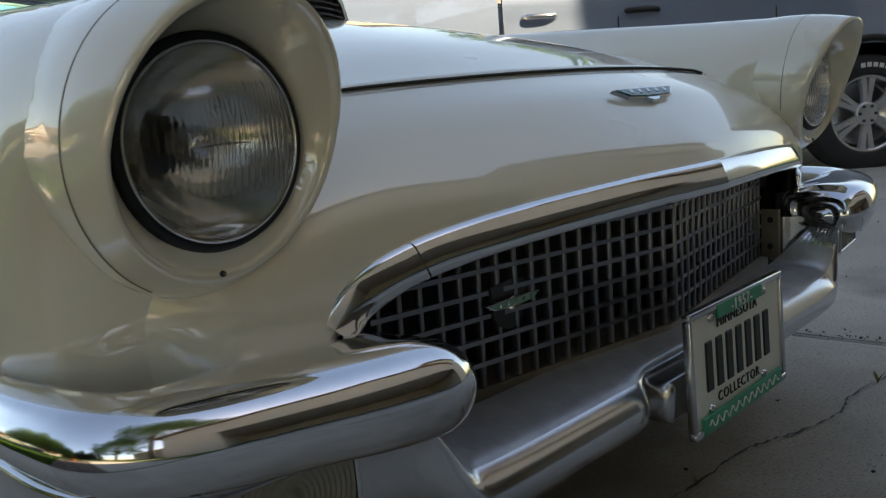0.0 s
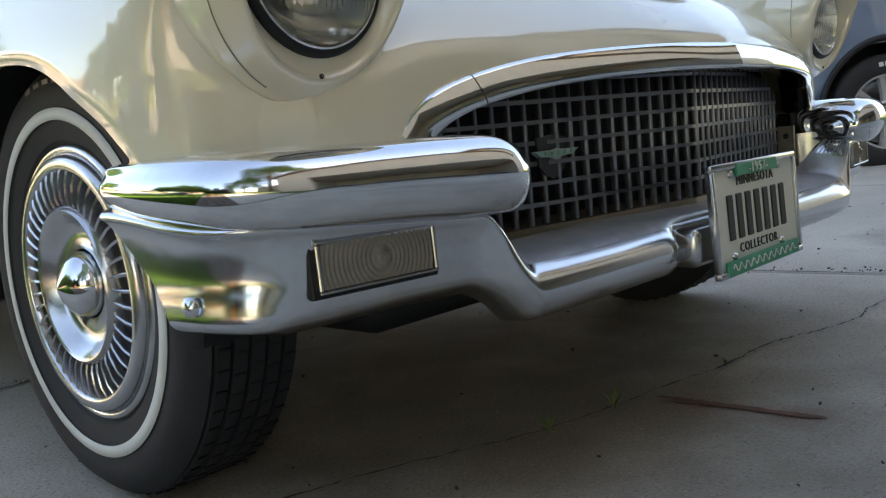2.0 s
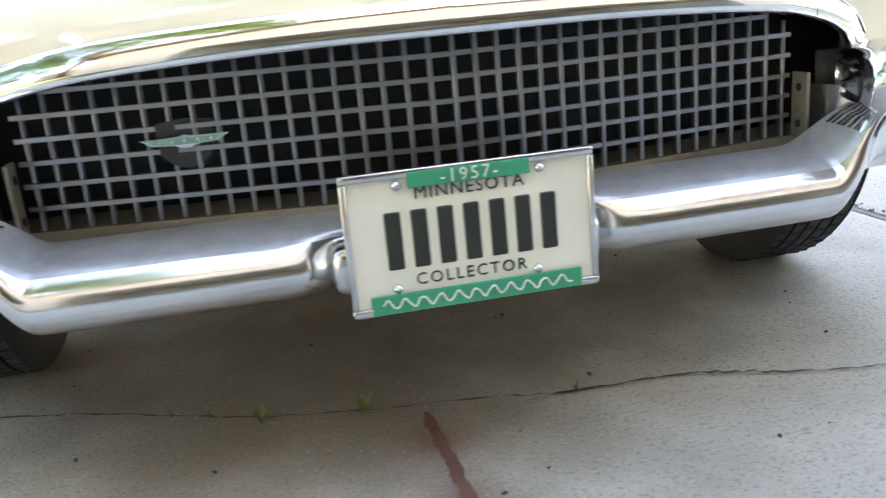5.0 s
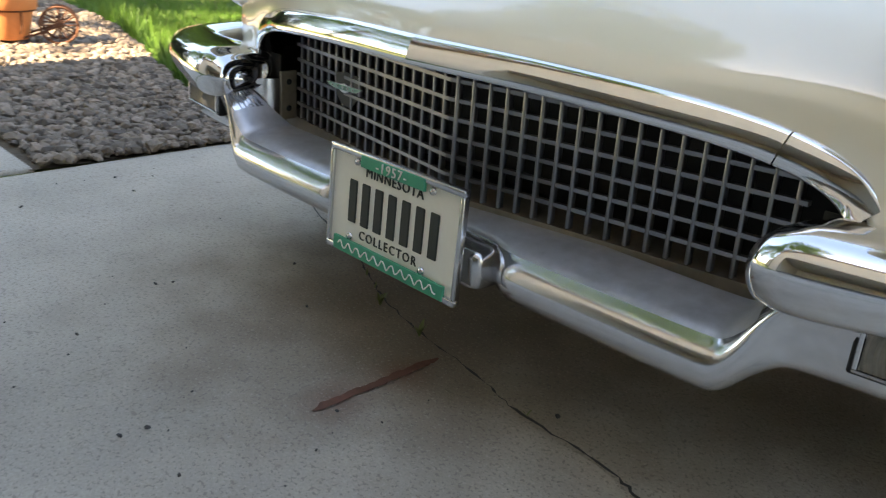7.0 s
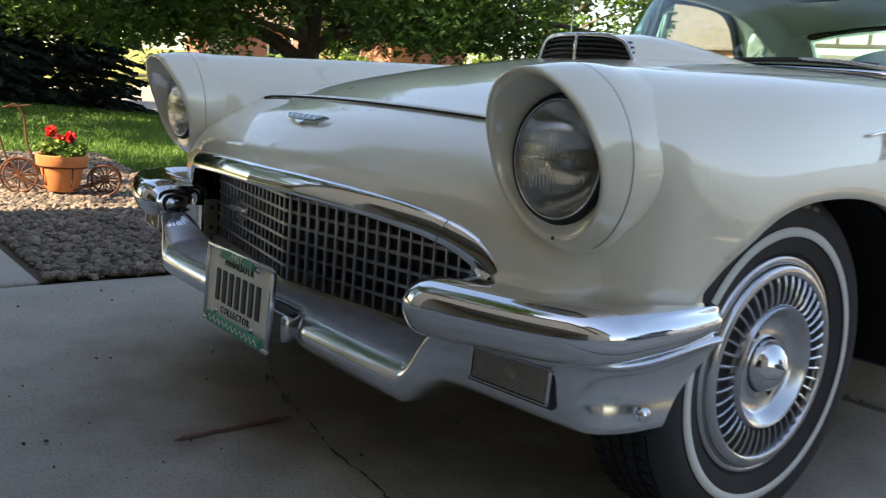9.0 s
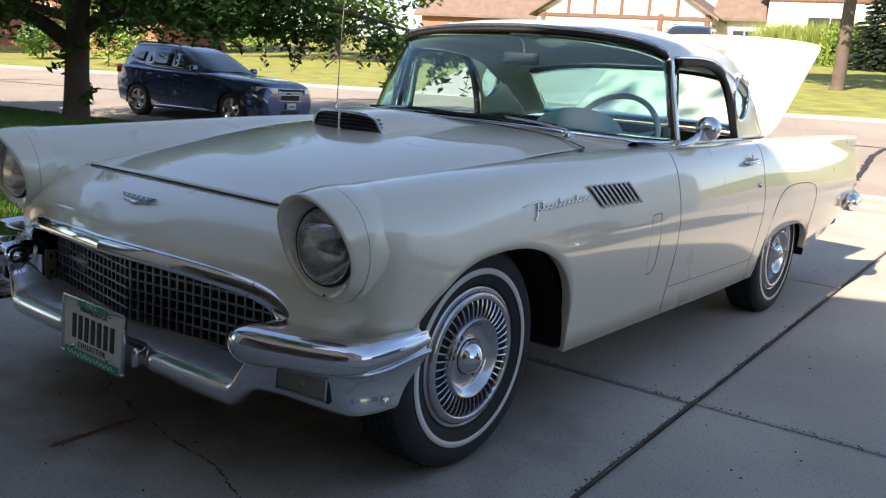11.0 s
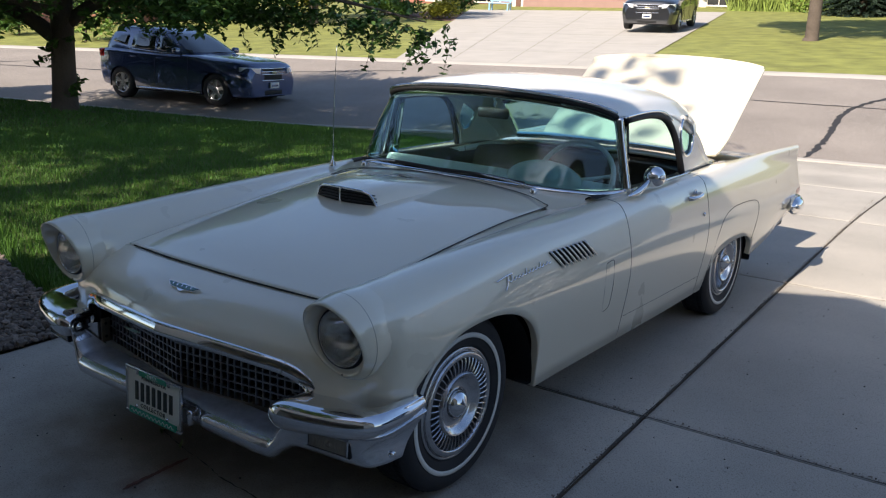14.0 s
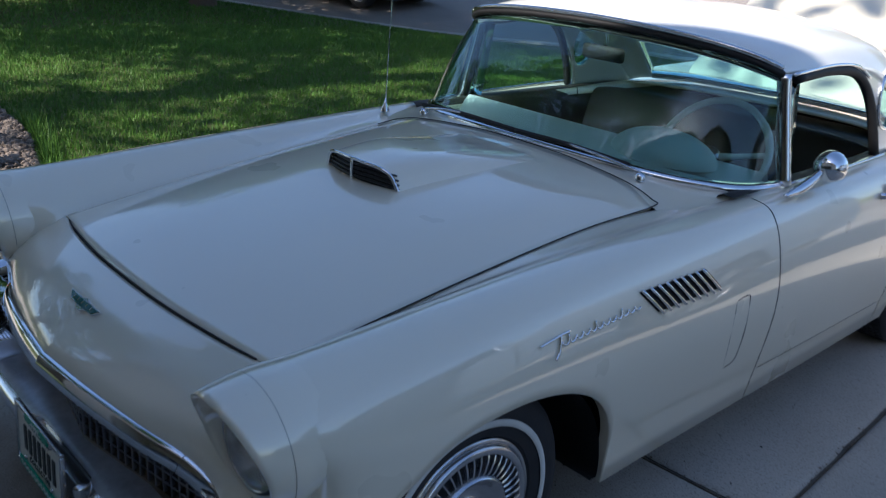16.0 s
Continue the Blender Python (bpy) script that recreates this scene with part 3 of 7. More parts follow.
def crease_z(x, y):
    """The line where the rolled wing meets the panel under it."""
    return 0.384 + 0.021 * sstep(0.55, 0.89, x) + 0.020 * sstep(-0.50, -0.30, y)


def path_at(path, t):
    """A point of a plan line, and the way across it towards the car."""
    n = len(path) - 1
    c = spline(path, t)
    d = spline(path, min(n, t + 0.06)) - spline(path, max(0, t - 0.06))
    d = d / np.linalg.norm(d)
    return c, np.array((-d[1], d[0]))


def bumper_half(sx, shelf=False):
    rows = []
    n = len(BUMP) - 1
    for i in range(111):
        t = n * i / 110
        c, _ = path_at(BUMP, t)
        if shelf and c[0] > 0.60:
            break
        k = sstep(0.505, 0.585, c[0])
        col = math.exp(-((c[0] - 0.555) / 0.03) ** 2) * 0.006
        z0 = crease_z(c[0], c[1])
        e = sstep(0.80, 0.868, c[0])
        high = [(0.040, z0 + 0.006), (0.020, z0 + 0.004), (0.002, z0 - 0.001), (-0.005, z0 - 0.009), (0.001 + 0.004 * e, z0 - 0.022), (0.006 + 0.006 * e, 0.348), (0.011 - 0.003 * e, 0.320), (0.022 - 0.010 * e, 0.296), (0.058, 0.281)]
        row = []
        for (a, za), (b, zb) in zip(LOW, high):
            o, z = a + (b - a) * k, za + (zb - za) * k
            o -= col * (0.3 + 0.7 * sstep(0.24, 0.30, z)) * (o < 0.03)
            if c[0] < 0.19 and z < 0.310:
                o += 0.040 * (1 - sstep(0.168, 0.186, c[0])) * min(1, (0.310 - z) / 0.01)
            # the rear edge of the panel slants forward towards its foot
            back = 1 - 0.10 * sstep(z0, 0.29, z) * sstep(0.55, 1.0, t / n)
            cc, inward = path_at(BUMP, t * back)
            p = cc + inward * o
            row.append((p[0], p[1], z))
        T = len(row) - 1
        first = 10 if c[0] < 0.545 else 0
        js = range(0, 11) if shelf else [max(j, first) for j in range(33)]
        rows.append([spline(row, T * j / (28 if shelf else 32)) for j in (js if shelf else [max(j, first * 32 / 28) for j in range(33)])])
    bm = grid(rows, sx=sx)
    bmesh.ops.remove_doubles(bm, verts=bm.verts, dist=1e-6)
    return bm


# stations of the wing: front line x, y, top, lower edge, depth, fullness
WING = [(0.511, -0.628, 0.452, 0.382, 0.15, 0.02), (0.514, -0.629, 0.453, 0.380, 0.15, 0.29), (0.521, -0.632, 0.455, 0.378, 0.155, 0.54), (0.534, -0.636, 0.459, 0.377, 0.16, 0.75), (0.556, -0.639, 0.464, 0.378, 0.16, 0.91), (0.594, -0.640, 0.468, 0.381, 0.16, 0.99), (0.66, -0.630, 0.469, 0.386, 0.15, 1.0), (0.72, -0.614, 0.469, 0.391, 0.15, 1.0), (0.79, -0.591, 0.470, 0.393, 0.13, 1.0),
        (0.848, -0.558, 0.471, 0.396, 0.11, 1.0), (0.882, -0.512, 0.472, 0.400, 0.09, 1.0), (0.896, -0.45, 0.473, 0.406, 0.075, 1.0), (0.900, -0.38, 0.474, 0.412, 0.06, 0.98), (0.897, -0.315, 0.475, 0.418, 0.05, 0.90), (0.893, -0.293, 0.475, 0.418, 0.05, 0.70), (0.890, -0.283, 0.475, 0.418, 0.05, 0.40), (0.888, -0.280, 0.475, 0.418, 0.05, 0.02)]


def wing(sx):
    n = len(WING) - 1
    plan = [w[:2] for w in WING]
    rows = []
    for i in range(151):
        t = n * i / 150
        _, _, ztop, zlow, deep, r = spline(WING, t)
        c, inward = path_at(plan, t)
        h, w = ztop - zlow, min(1, deep / 0.10)
        sec = [(0.048 * w, 1.0), (0.024 * w, 0.94), (0.009, 0.80), (0.001, 0.58), (0.002, 0.36), (0.010, 0.13), (0.020, 0.0), (0.034 * w, 0.02), (deep * 0.8, 0.10), (deep, 0.40), (deep, 0.80), (deep * 0.78, 0.93), (deep * 0.62, 0.985)]
        mid = (0.040 + (deep - 0.10) * 0.6 * (c[0] < 0.61), 0.46)
        ring = []
        loop = sec + sec[:1]
        for j in range(48):
            o, z = spline(loop, 13 * j / 48)
            o, z = mid[0] + (o - mid[0]) * r, mid[1] + (z - mid[1]) * r
            p = c + inward * o
            ring.append((p[0], p[1], zlow + h * z))
        rows.append(ring)
    return grid(rows, True, sx=sx, cap=True)


bumper = empty("front_bumper", "", "")
bumper.parent = car
for sx in (-1, 1):
    part("bumper_bar", bumper_half(sx), M["worn_chrome"], bumper, "chrome bumper half with a low middle")
    part("bumper_shelf", bumper_half(sx, True), M["shelf"], bumper, "dull chrome bumper shelf")
    part("bumper_wing", wing(sx), M["haze_chrome"], bumper, "chrome bumper wing with a blunt inner tip")


for sx in (-1, 1):
    # chrome inner side of the bumper end, running back to the bracket plate
    rows = []
    for i in range(9):
        q = i / 8
        rows.append([(0.590 - 0.045 * u - 0.010 * math.sin(math.pi * u), -0.560 + 0.095 * u, 0.322 + 0.085 * q) for u in np.linspace(0, 1, 9)])
    part("bumper_return", grid(rows, sx=sx), M["worn_chrome"], bumper, "chrome inner side of the bumper end")
    rows = [[(x, -0.478 + 0.02 * (x - 0.55), z) for x in np.linspace(0.548, 0.83, 9)] for z in np.linspace(0.300, 0.452, 5)]
    solid(part("bumper_back", grid(rows, sx=sx), M["black"], bumper, "dark inner side of the bumper end"), 0.004)
    for z in (0.352, 0.404):
        part("bracket_hole", lathe([(0.006, 0.0), (0.005, 0.002), (0.0005, 0.0022)], 12, "x", (0.5245 * sx, -0.474, z), sx=-sx), M["black"], bumper)
    part("bumper_bracket", block(0.528 * sx - 0.003, 0.528 * sx + 0.003, -0.492, -0.455, 0.330, 0.425, 0.002), M["pan"], bumper, "tan bumper bracket plate", smooth=False)

M["trim_grey"] = mat("cabin_trim", (0.026, 0.023, 0.018), 0.6, var=0.08, scale=8, fine=120)
M["trim_white"] = mat("cabin_white", (0.74, 0.76, 0.72), 0.5, var=0.04, scale=8, fine=120)
# ---- wheels ----
def wheel(cx, cy, sx):
    """cx: the outer face of the tyre."""
    w = empty("wheel", "", "")
    w.parent = car
    c = (cx * sx, cy, 0.322)
    w.matrix_basis = Matrix.Translation((cx * sx, cy, 0.312)) @ Matrix.Diagonal((0.88, 0.965, 0.965, 1)) @ Matrix.Translation((-cx * sx, -cy, -0.322))
    prof = [(0.185, -0.150), (0.205, -0.175), (0.255, -0.190), (0.295, -0.187), (0.314, -0.176)]
    x = -0.168
    for g in range(5):
        prof += [(0.3225 + 0.0025 * math.sin(math.pi * (g + 0.5) / 5), x), (0.3225 + 0.0025 * math.sin(math.pi * (g + 1) / 5.5), x + 0.0215), (0.314, x + 0.0235), (0.314, x + 0.0275)]
        x += 0.0285
    prof += [(0.321, x), (0.316, x + 0.008), (0.300, x + 0.024), (0.275, x + 0.029), (0.2590, 0.0), (0.2580, 0.002), (0.2405, 0.003), (0.2395, 0.000), (0.225, -0.003), (0.212, -0.008), (0.207, -0.016), (0.200, -0.02)]
    part("tyre", lathe(prof, 96, "x", c, sx=sx), M["rubber"], w, "black radial tyre", split=35)
    part("whitewall", lathe([(0.2580, 0.0), (0.2576, 0.0035), (0.2408, 0.0045), (0.2404, 0.001)], 96, "x", c, sx=sx), M["whitewall"], w, "thin whitewall band")
    sipes = bmesh.new()
    for k in range(66):
        a = 2 * math.pi * k / 66
        for g in range(5):
            m = Matrix.Translation(c) @ Matrix.Rotation(a + 0.03 * (g % 2), 4, "X")
            x0 = -0.166 + g * 0.0285
            block(min(x0 * sx, (x0 + 0.018) * sx), max(x0 * sx, (x0 + 0.018) * sx), -0.0018, 0.0018, 0.318, 0.3262, 0, sipes, m)
    part("tread_pattern", sipes, M["black"], w, "", smooth=False)["kind"] = "stuff"
    part("rim", lathe([(0.206, -0.03), (0.206, -0.012), (0.200, -0.006), (0.193, -0.009), (0.190, -0.03)], 72, "x", c, sx=sx), M["dull_chrome"], w, "dark steel rim edge")
    cap = [(0.192, -0.018), (0.192, -0.004), (0.186, 0.004), (0.174, 0.006), (0.169, 0.002), (0.167, -0.010), (0.120, -0.014), (0.118, 0.004), (0.112, 0.010), (0.105, 0.007), (0.094, -0.012), (0.082, -0.020), (0.056, -0.022), (0.052, -0.018)]
    cp = part("hubcap", lathe(cap, 96, "x", c, sx=sx), M["silver"], w, "finned silver hubcap", split=50)
    part("fin_backing", lathe([(0.167, -0.0085), (0.120, -0.0125)], 72, "x", c, sx=sx), M["black"], w, "dark ground behind the fins")
    spin = [(0.050, -0.022), (0.049, -0.008), (0.044, 0.004), (0.034, 0.014), (0.022, 0.022), (0.010, 0.028), (0.003, 0.031), (0.0005, 0.032)]
    part("spinner", lathe(spin, 56, "x", c, sx=sx), M["chrome"], w, "pointed chrome hub spinner")
    rows = []
    for r, o, h in ((0.119, 0.002, 0.0036), (0.130, 0.005, 0.0040), (0.155, 0.005, 0.0048), (0.169, 0.001, 0.0052)):
        rows.append([(-0.014 * sx, -h, r), (o * sx, -h * 0.7, r), ((o + 0.002) * sx, 0, r), (o * sx, h * 0.35, r), (-0.014 * sx, h * 0.6, r)])
    fin = part("fin", grid(rows), M["silver"], cp, split=30)
    fin.matrix_local = Matrix.Translation(c)
    for k in range(1, 44):
        f = new("fin", fin.data)
        f.parent = cp
        f.matrix_local = Matrix.Translation(c) @ Matrix.Rotation(2 * math.pi * k / 44, 4, "X")
    marks = bmesh.new()
    for k in range(8):
        a = 0.5 + k * 0.32 + (1.9 if k > 3 else 0)
        m = Matrix.Translation(c) @ Matrix.Rotation(a, 4, "X")
        block(-0.0215 * sx - 0.001, -0.0215 * sx + 0.001, -0.006, 0.006, 0.061, 0.078, 0, marks, m)
    part("raised_lettering", marks, M["black"], w, "", smooth=False)["kind"] = "stuff"
    side = bmesh.new()
    for k in range(7):
        m = Matrix.Translation(c) @ Matrix.Rotation(0.42 - k * 0.11, 4, "X")
        block(-0.001, 0.001, -0.011, 0.011, 0.276, 0.300, 0.0008, side, m @ Matrix.Translation(((-0.001) * sx, 0, 0)), 1)
    part("sidewall_lettering", side, M["black_gloss"], w, "", smooth=False)
    return w


M["brass"] = mat("yellowed_steel", (0.45, 0.36, 0.2), 0.45, metal=0.4, var=0.2, scale=20, fine=90)
M["black_gloss"] = mat("black_gloss", (0.03, 0.03, 0.032), 0.35, var=0.1, scale=20, fine=90)
for sx in (-1, 1):
    wheel(0.800, 0.0, sx)
    wheel(0.800, 2.59, sx)

# underbody and wheel wells
ub = block(-0.57, 0.57, -0.36, 3.60, 0.21, 0.52, 0.03)
block(-0.80, 0.80, 0.46, 2.10, 0.25, 0.34, 0.02, ub)
block(-0.80, 0.80, 3.0, 3.66, 0.36, 0.62, 0.02, ub)
part("underbody", ub, M["black"], car, "dark underbody")
for sx in (-1, 1):
    for cy, r in ((0.03, 0.40), (2.56, 0.39)):
        rows = []
        for k in range(33):
            a = math.pi * (1.12 - 1.24 * k / 32)
            rows.append([(x, cy + r * math.cos(a), 0.28 + (0.365 if cy < 1 else 0.35) * max(-0.05, math.sin(a))) for x in (0.56, 0.66, 0.76, 0.825)])
        part("wheel_well", grid(rows, sx=sx), M["black"], car, "")

# ---- cowl, windscreen, hardtop ----
BASE = [(0, 0.968, 0.887), (0.20, 0.975, 0.886), (0.40, 1.000, 0.882), (0.58, 1.065, 0.875), (0.685, 1.180, 0.868), (0.722, 1.330, 0.864)]
HEAD = [(0, 1.232, 1.252), (0.20, 1.236, 1.248), (0.38, 1.246, 1.238), (0.53, 1.268, 1.220), (0.615, 1.300, 1.198), (0.650, 1.345, 1.176)]
base_full, head_full = mirror_rows([BASE])[0], mirror_rows([HEAD])[0]
cowl_rows = [[(0, 0.925, 0.884), (0.20, 0.92, 0.881), (0.44, 0.905, 0.865), (0.60, 0.86, 0.832), (0.66, 0.86, 0.832), (0.70, 0.95, 0.845)],
             [(0, 0.95, 0.885), (0.20, 0.955, 0.883), (0.42, 0.97, 0.875), (0.60, 1.01, 0.856), (0.69, 1.08, 0.852), (0.735, 1.22, 0.858)],
             [(0, 1.00, 0.882), (0.20, 1.005, 0.881), (0.39, 1.03, 0.876), (0.56, 1.095, 0.869), (0.655, 1.20, 0.862), (0.695, 1.34, 0.858)]]
part("cowl", surface(mirror_rows(cowl_rows), 10, 60), M["paint"], car)


def glass_sheet(name, rows, nu, nv, parent, label="", material=None):
    ob = part(name, surface(rows, nu, nv), material or M["glass"], parent, label)
    solid(ob, 0.004, 0)
    ob.visible_shadow = False
    return ob


mid = [tuple((np.array(a) * 0.5 + np.array(b) * 0.5) + np.array((0, -0.018, 0.008))) for a, b in zip(base_full, head_full)]
glass_sheet("windscreen", [base_full, mid, head_full], 16, 60, car, "curved tinted windscreen")
part("windscreen_trim", tube([(x, y - 0.006, z - 0.002) for x, y, z in base_full], 0.015, 8, steps=80, flat=0.9), M["chrome"], car, "chrome strip under the windscreen")
part("windscreen_header", tube([(x, y - 0.004, z + 0.010) for x, y, z in head_full], 0.014, 8, steps=80, flat=0.8), M["black"], car, "black rubber header seal")
part("header_strip", tube([(x, y - 0.012, z + 0.028) for x, y, z in head_full], 0.009, 8, steps=80), M["dull_chrome"], car, "thin bright strip over the windscreen")
for k in range(13):
    p = spline(head_full, 10 * (k + 0.5) / 13)
    b = bmesh.new()
    bmesh.ops.create_uvsphere(b, u_segments=8, v_segments=6, radius=0.004, matrix=Matrix.Translation((p[0], p[1] - 0.021, p[2] + 0.027)))
    part("header_screw", b, M["chrome"], car)
for sx in (-1, 1):
    part("windscreen_pillar", tube([(0.724 * sx, 1.335, 0.862), (0.700 * sx, 1.340, 0.97), (0.672 * sx, 1.346, 1.09), (0.652 * sx, 1.348, 1.185)], [0.017, 0.015, 0.014, 0.016], 10, steps=18, flat=1.5), M["chrome"], car, "chrome windscreen pillar")
    part("door_weatherstrip", tube([(0.715 * sx, 1.372, 0.862), (0.692 * sx, 1.376, 0.97), (0.666 * sx, 1.380, 1.09), (0.652 * sx, 1.385, 1.165)], 0.010, 8, steps=18), M["black"], car, "")
    # quarter window
    glass_sheet("vent_window", [[(0.705 * sx, 1.385, 0.868), (0.690 * sx, 1.44, 0.868)], [(0.652 * sx, 1.385, 1.16), (0.655 * sx, 1.45, 1.16)]], 6, 2, car, "narrow fixed side pane")

ROOF = [
    [(0, 1.218, 1.284), (0.25, 1.226, 1.277), (0.46, 1.246, 1.254), (0.60, 1.285, 1.216), (0.650, 1.335, 1.188)],
    [(0, 1.34, 1.312), (0.25, 1.345, 1.304), (0.46, 1.36, 1.280), (0.605, 1.385, 1.240), (0.660, 1.41, 1.190)],
    [(0, 1.65, 1.332), (0.25, 1.65, 1.325), (0.47, 1.65, 1.300), (0.618, 1.65, 1.255), (0.668, 1.65, 1.185)],
    [(0, 1.98, 1.322), (0.25, 1.98, 1.314), (0.47, 1.98, 1.287), (0.622, 1.95, 1.243), (0.675, 1.90, 1.160)],
    [(0, 2.22, 1.275), (0.25, 2.21, 1.268), (0.47, 2.20, 1.242), (0.625, 2.15, 1.198), (0.688, 2.05, 1.110)],
    [(0, 2.38, 1.200), (0.25, 2.37, 1.195), (0.48, 2.35, 1.170), (0.632, 2.31, 1.120), (0.698, 2.20, 1.040)],
    [(0, 2.47, 1.120), (0.25, 2.46, 1.118), (0.49, 2.45, 1.095), (0.640, 2.42, 1.030), (0.705, 2.32, 0.965)],
]
top = part("hardtop", surface(mirror_rows(ROOF[:-1]), 48, 56), M["roof_paint"], car, "cream removable hardtop")
solid(top, 0.025)
# quarter panels with a round porthole
def side_x(z):
    return 0.712 - 0.11 * (z - 0.86) - 0.18 * max(0, z - 1.08) ** 1.3


def quarter(sx):
    cy, cz, ry, rz = 2.075, 1.055, 0.082, 0.098
    outline = [(1.800, 1.180), (1.95, 1.168), (2.10, 1.120), (2.25, 1.045), (2.37, 0.955), (2.455, 0.868), (2.25, 0.866), (2.10, 0.864), (2.055, 0.864), (2.045, 0.90), (2.005, 1.00), (1.925, 1.10)]
    n = 60
    rows = []
    ring_o = [spline(outline + outline[:1], 12 * k / n) for k in range(n)]
    start = min(range(n), key=lambda k: abs(math.atan2(ring_o[k][1] - cz, ring_o[k][0] - cy)))
    for t in (0, 0.03, 0.25, 0.5, 0.75, 1.0):
        row = []
        for k in range(n):
            yo, zo = ring_o[k]
            a = math.atan2((zo - cz) / rz, (yo - cy) / ry)
            yi, zi = cy + ry * math.cos(a), cz + rz * math.sin(a)
            y, z = yi + (yo - yi) * t, zi + (zo - zi) * t
            row.append((side_x(z) - 0.02 * sstep(2.2, 2.46, y), y, z))
        rows.append(row)
    p = part("quarter_panel", grid(rows, True, sx=sx), M["roof_paint"], car, "hardtop side with a porthole")
    solid(p, 0.02)
    ring = [((side_x(cz + rz * math.sin(a)) + 0.003) * sx, cy + ry * math.cos(a), cz + rz * math.sin(a)) for a in (2 * math.pi * k / 24 for k in range(25))]
    part("porthole_trim", tube(ring, 0.008, 8, steps=72), M["chrome"], p, "chrome porthole ring")
    g = bmesh.new()
    vs = [g.verts.new((q[0] - 0.008 * sx, q[1], q[2])) for q in ring[:-1]]
    g.faces.new(vs)
    pane = part("porthole_pane", g, M["glass"], p, "", smooth=False)
    solid(pane, 0.004)
    pane.visible_shadow = False
    # black seal round the side window and chrome at the belt
    seal = [(1.40, 1.172), (1.62, 1.182), (1.775, 1.170), (1.865, 1.130), (1.930, 1.06), (1.985, 0.96), (2.02, 0.873)]
    part("window_seal", tube([((side_x(z) - 0.002) * sx, y, z) for y, z in seal], 0.017, 8, steps=40), M["black"], car, "black side window seal")
    part("roof_drip_rail", tube([((side_x(z) + 0.012) * sx, y, z) for y, z in [(1.36, 1.188), (1.62, 1.200), (1.79, 1.188), (1.885, 1.146)]], 0.006, 6, steps=24), M["chrome"], car, "thin chrome drip rail")
    part("belt_strip", tube([(0.735 * sx, 1.36, 0.868), (0.745 * sx, 1.7, 0.873), (0.742 * sx, 2.04, 0.878)], 0.006, 6, steps=20), M["dull_chrome"], car, "")
    part("roof_foot_seal", tube([(0.722 * sx, 2.04, 0.866), (0.712 * sx, 2.25, 0.868), (0.690 * sx, 2.46, 0.868)], 0.008, 6, steps=16), M["black"], car, "")


for sx in (-1, 1):
    quarter(sx)
RW = [[(0, 2.395, 1.185), (0.25, 2.385, 1.18), (0.45, 2.36, 1.158), (0.59, 2.31, 1.12)], [(0, 2.64, 0.905), (0.25, 2.63, 0.905), (0.45, 2.60, 0.903), (0.60, 2.53, 0.90)]]
glass_sheet("rear_window", mirror_rows(RW), 8, 40, car, "curved tinted rear window")
part("rear_window_trim", tube([(x, y, z - 0.004) for x, y, z in mirror_rows(RW)[1]], 0.014, 8, steps=50), M["dull_chrome"], car, "")
part("rear_window_seal", tube([(x, y, z) for x, y, z in mirror_rows(RW)[0]], 0.014, 8, steps=50), M["black"], car, "")
for sx in (-1, 1):
    # rear corner of the hardtop between the window and the side
    rows = [[(0.585, 2.30, 1.135), (0.635, 2.27, 1.105), (0.690, 2.17, 1.060)], [(0.592, 2.42, 1.01), (0.650, 2.39, 0.985), (0.700, 2.30, 0.950)], [(0.600, 2.535, 0.895), (0.655, 2.50, 0.885), (0.692, 2.44, 0.868)]]
    solid(part("roof_corner", surface(rows, 10, 8, sx=sx), M["roof_paint"], car), 0.012)
# deck behind the roof, boot well and raised lid
DECK = [[(0, 2.50, 0.880), (0.3, 2.49, 0.880), (0.5, 2.46, 0.876), (0.66, 2.40, 0.868)], [(0, 2.66, 0.885), (0.3, 2.66, 0.884), (0.5, 2.65, 0.878), (0.64, 2.62, 0.866)], [(0, 2.80, 0.882), (0.3, 2.80, 0.880), (0.5, 2.80, 0.868), (0.60, 2.80, 0.852)]]
solid(part("rear_deck", surface(mirror_rows(DECK), 8, 30), M["paint"], car), 0.01)
well = bmesh.new()
for x0, x1, y0, y1, z0, z1 in ((-0.62, 0.62, 2.78, 2.80, 0.45, 0.85), (-0.62, 0.62, 2.80, 3.62, 0.45, 0.47), (-0.63, -0.61, 2.8, 3.62, 0.45, 0.82), (0.61, 0.63, 2.8, 3.62, 0.45, 0.82)):
    block(x0, x1, y0, y1, z0, z1, 0.003, well)
part("boot_well", well, M["black"], car, "dark boot well", smooth=False)
TAIL = [[(0, 3.66, 0.78), (0.4, 3.66, 0.775), (0.66, 3.67, 0.76), (0.82, 3.69, 0.79)], [(0, 3.70, 0.62), (0.4, 3.70, 0.62), (0.66, 3.70, 0.62), (0.85, 3.69, 0.62)], [(0, 3.66, 0.42), (0.4, 3.66, 0.42), (0.66, 3.67, 0.42), (0.80, 3.68, 0.42)]]
solid(part("tail_panel", surface(mirror_rows(TAIL), 10, 30), M["paint"], car), 0.01)
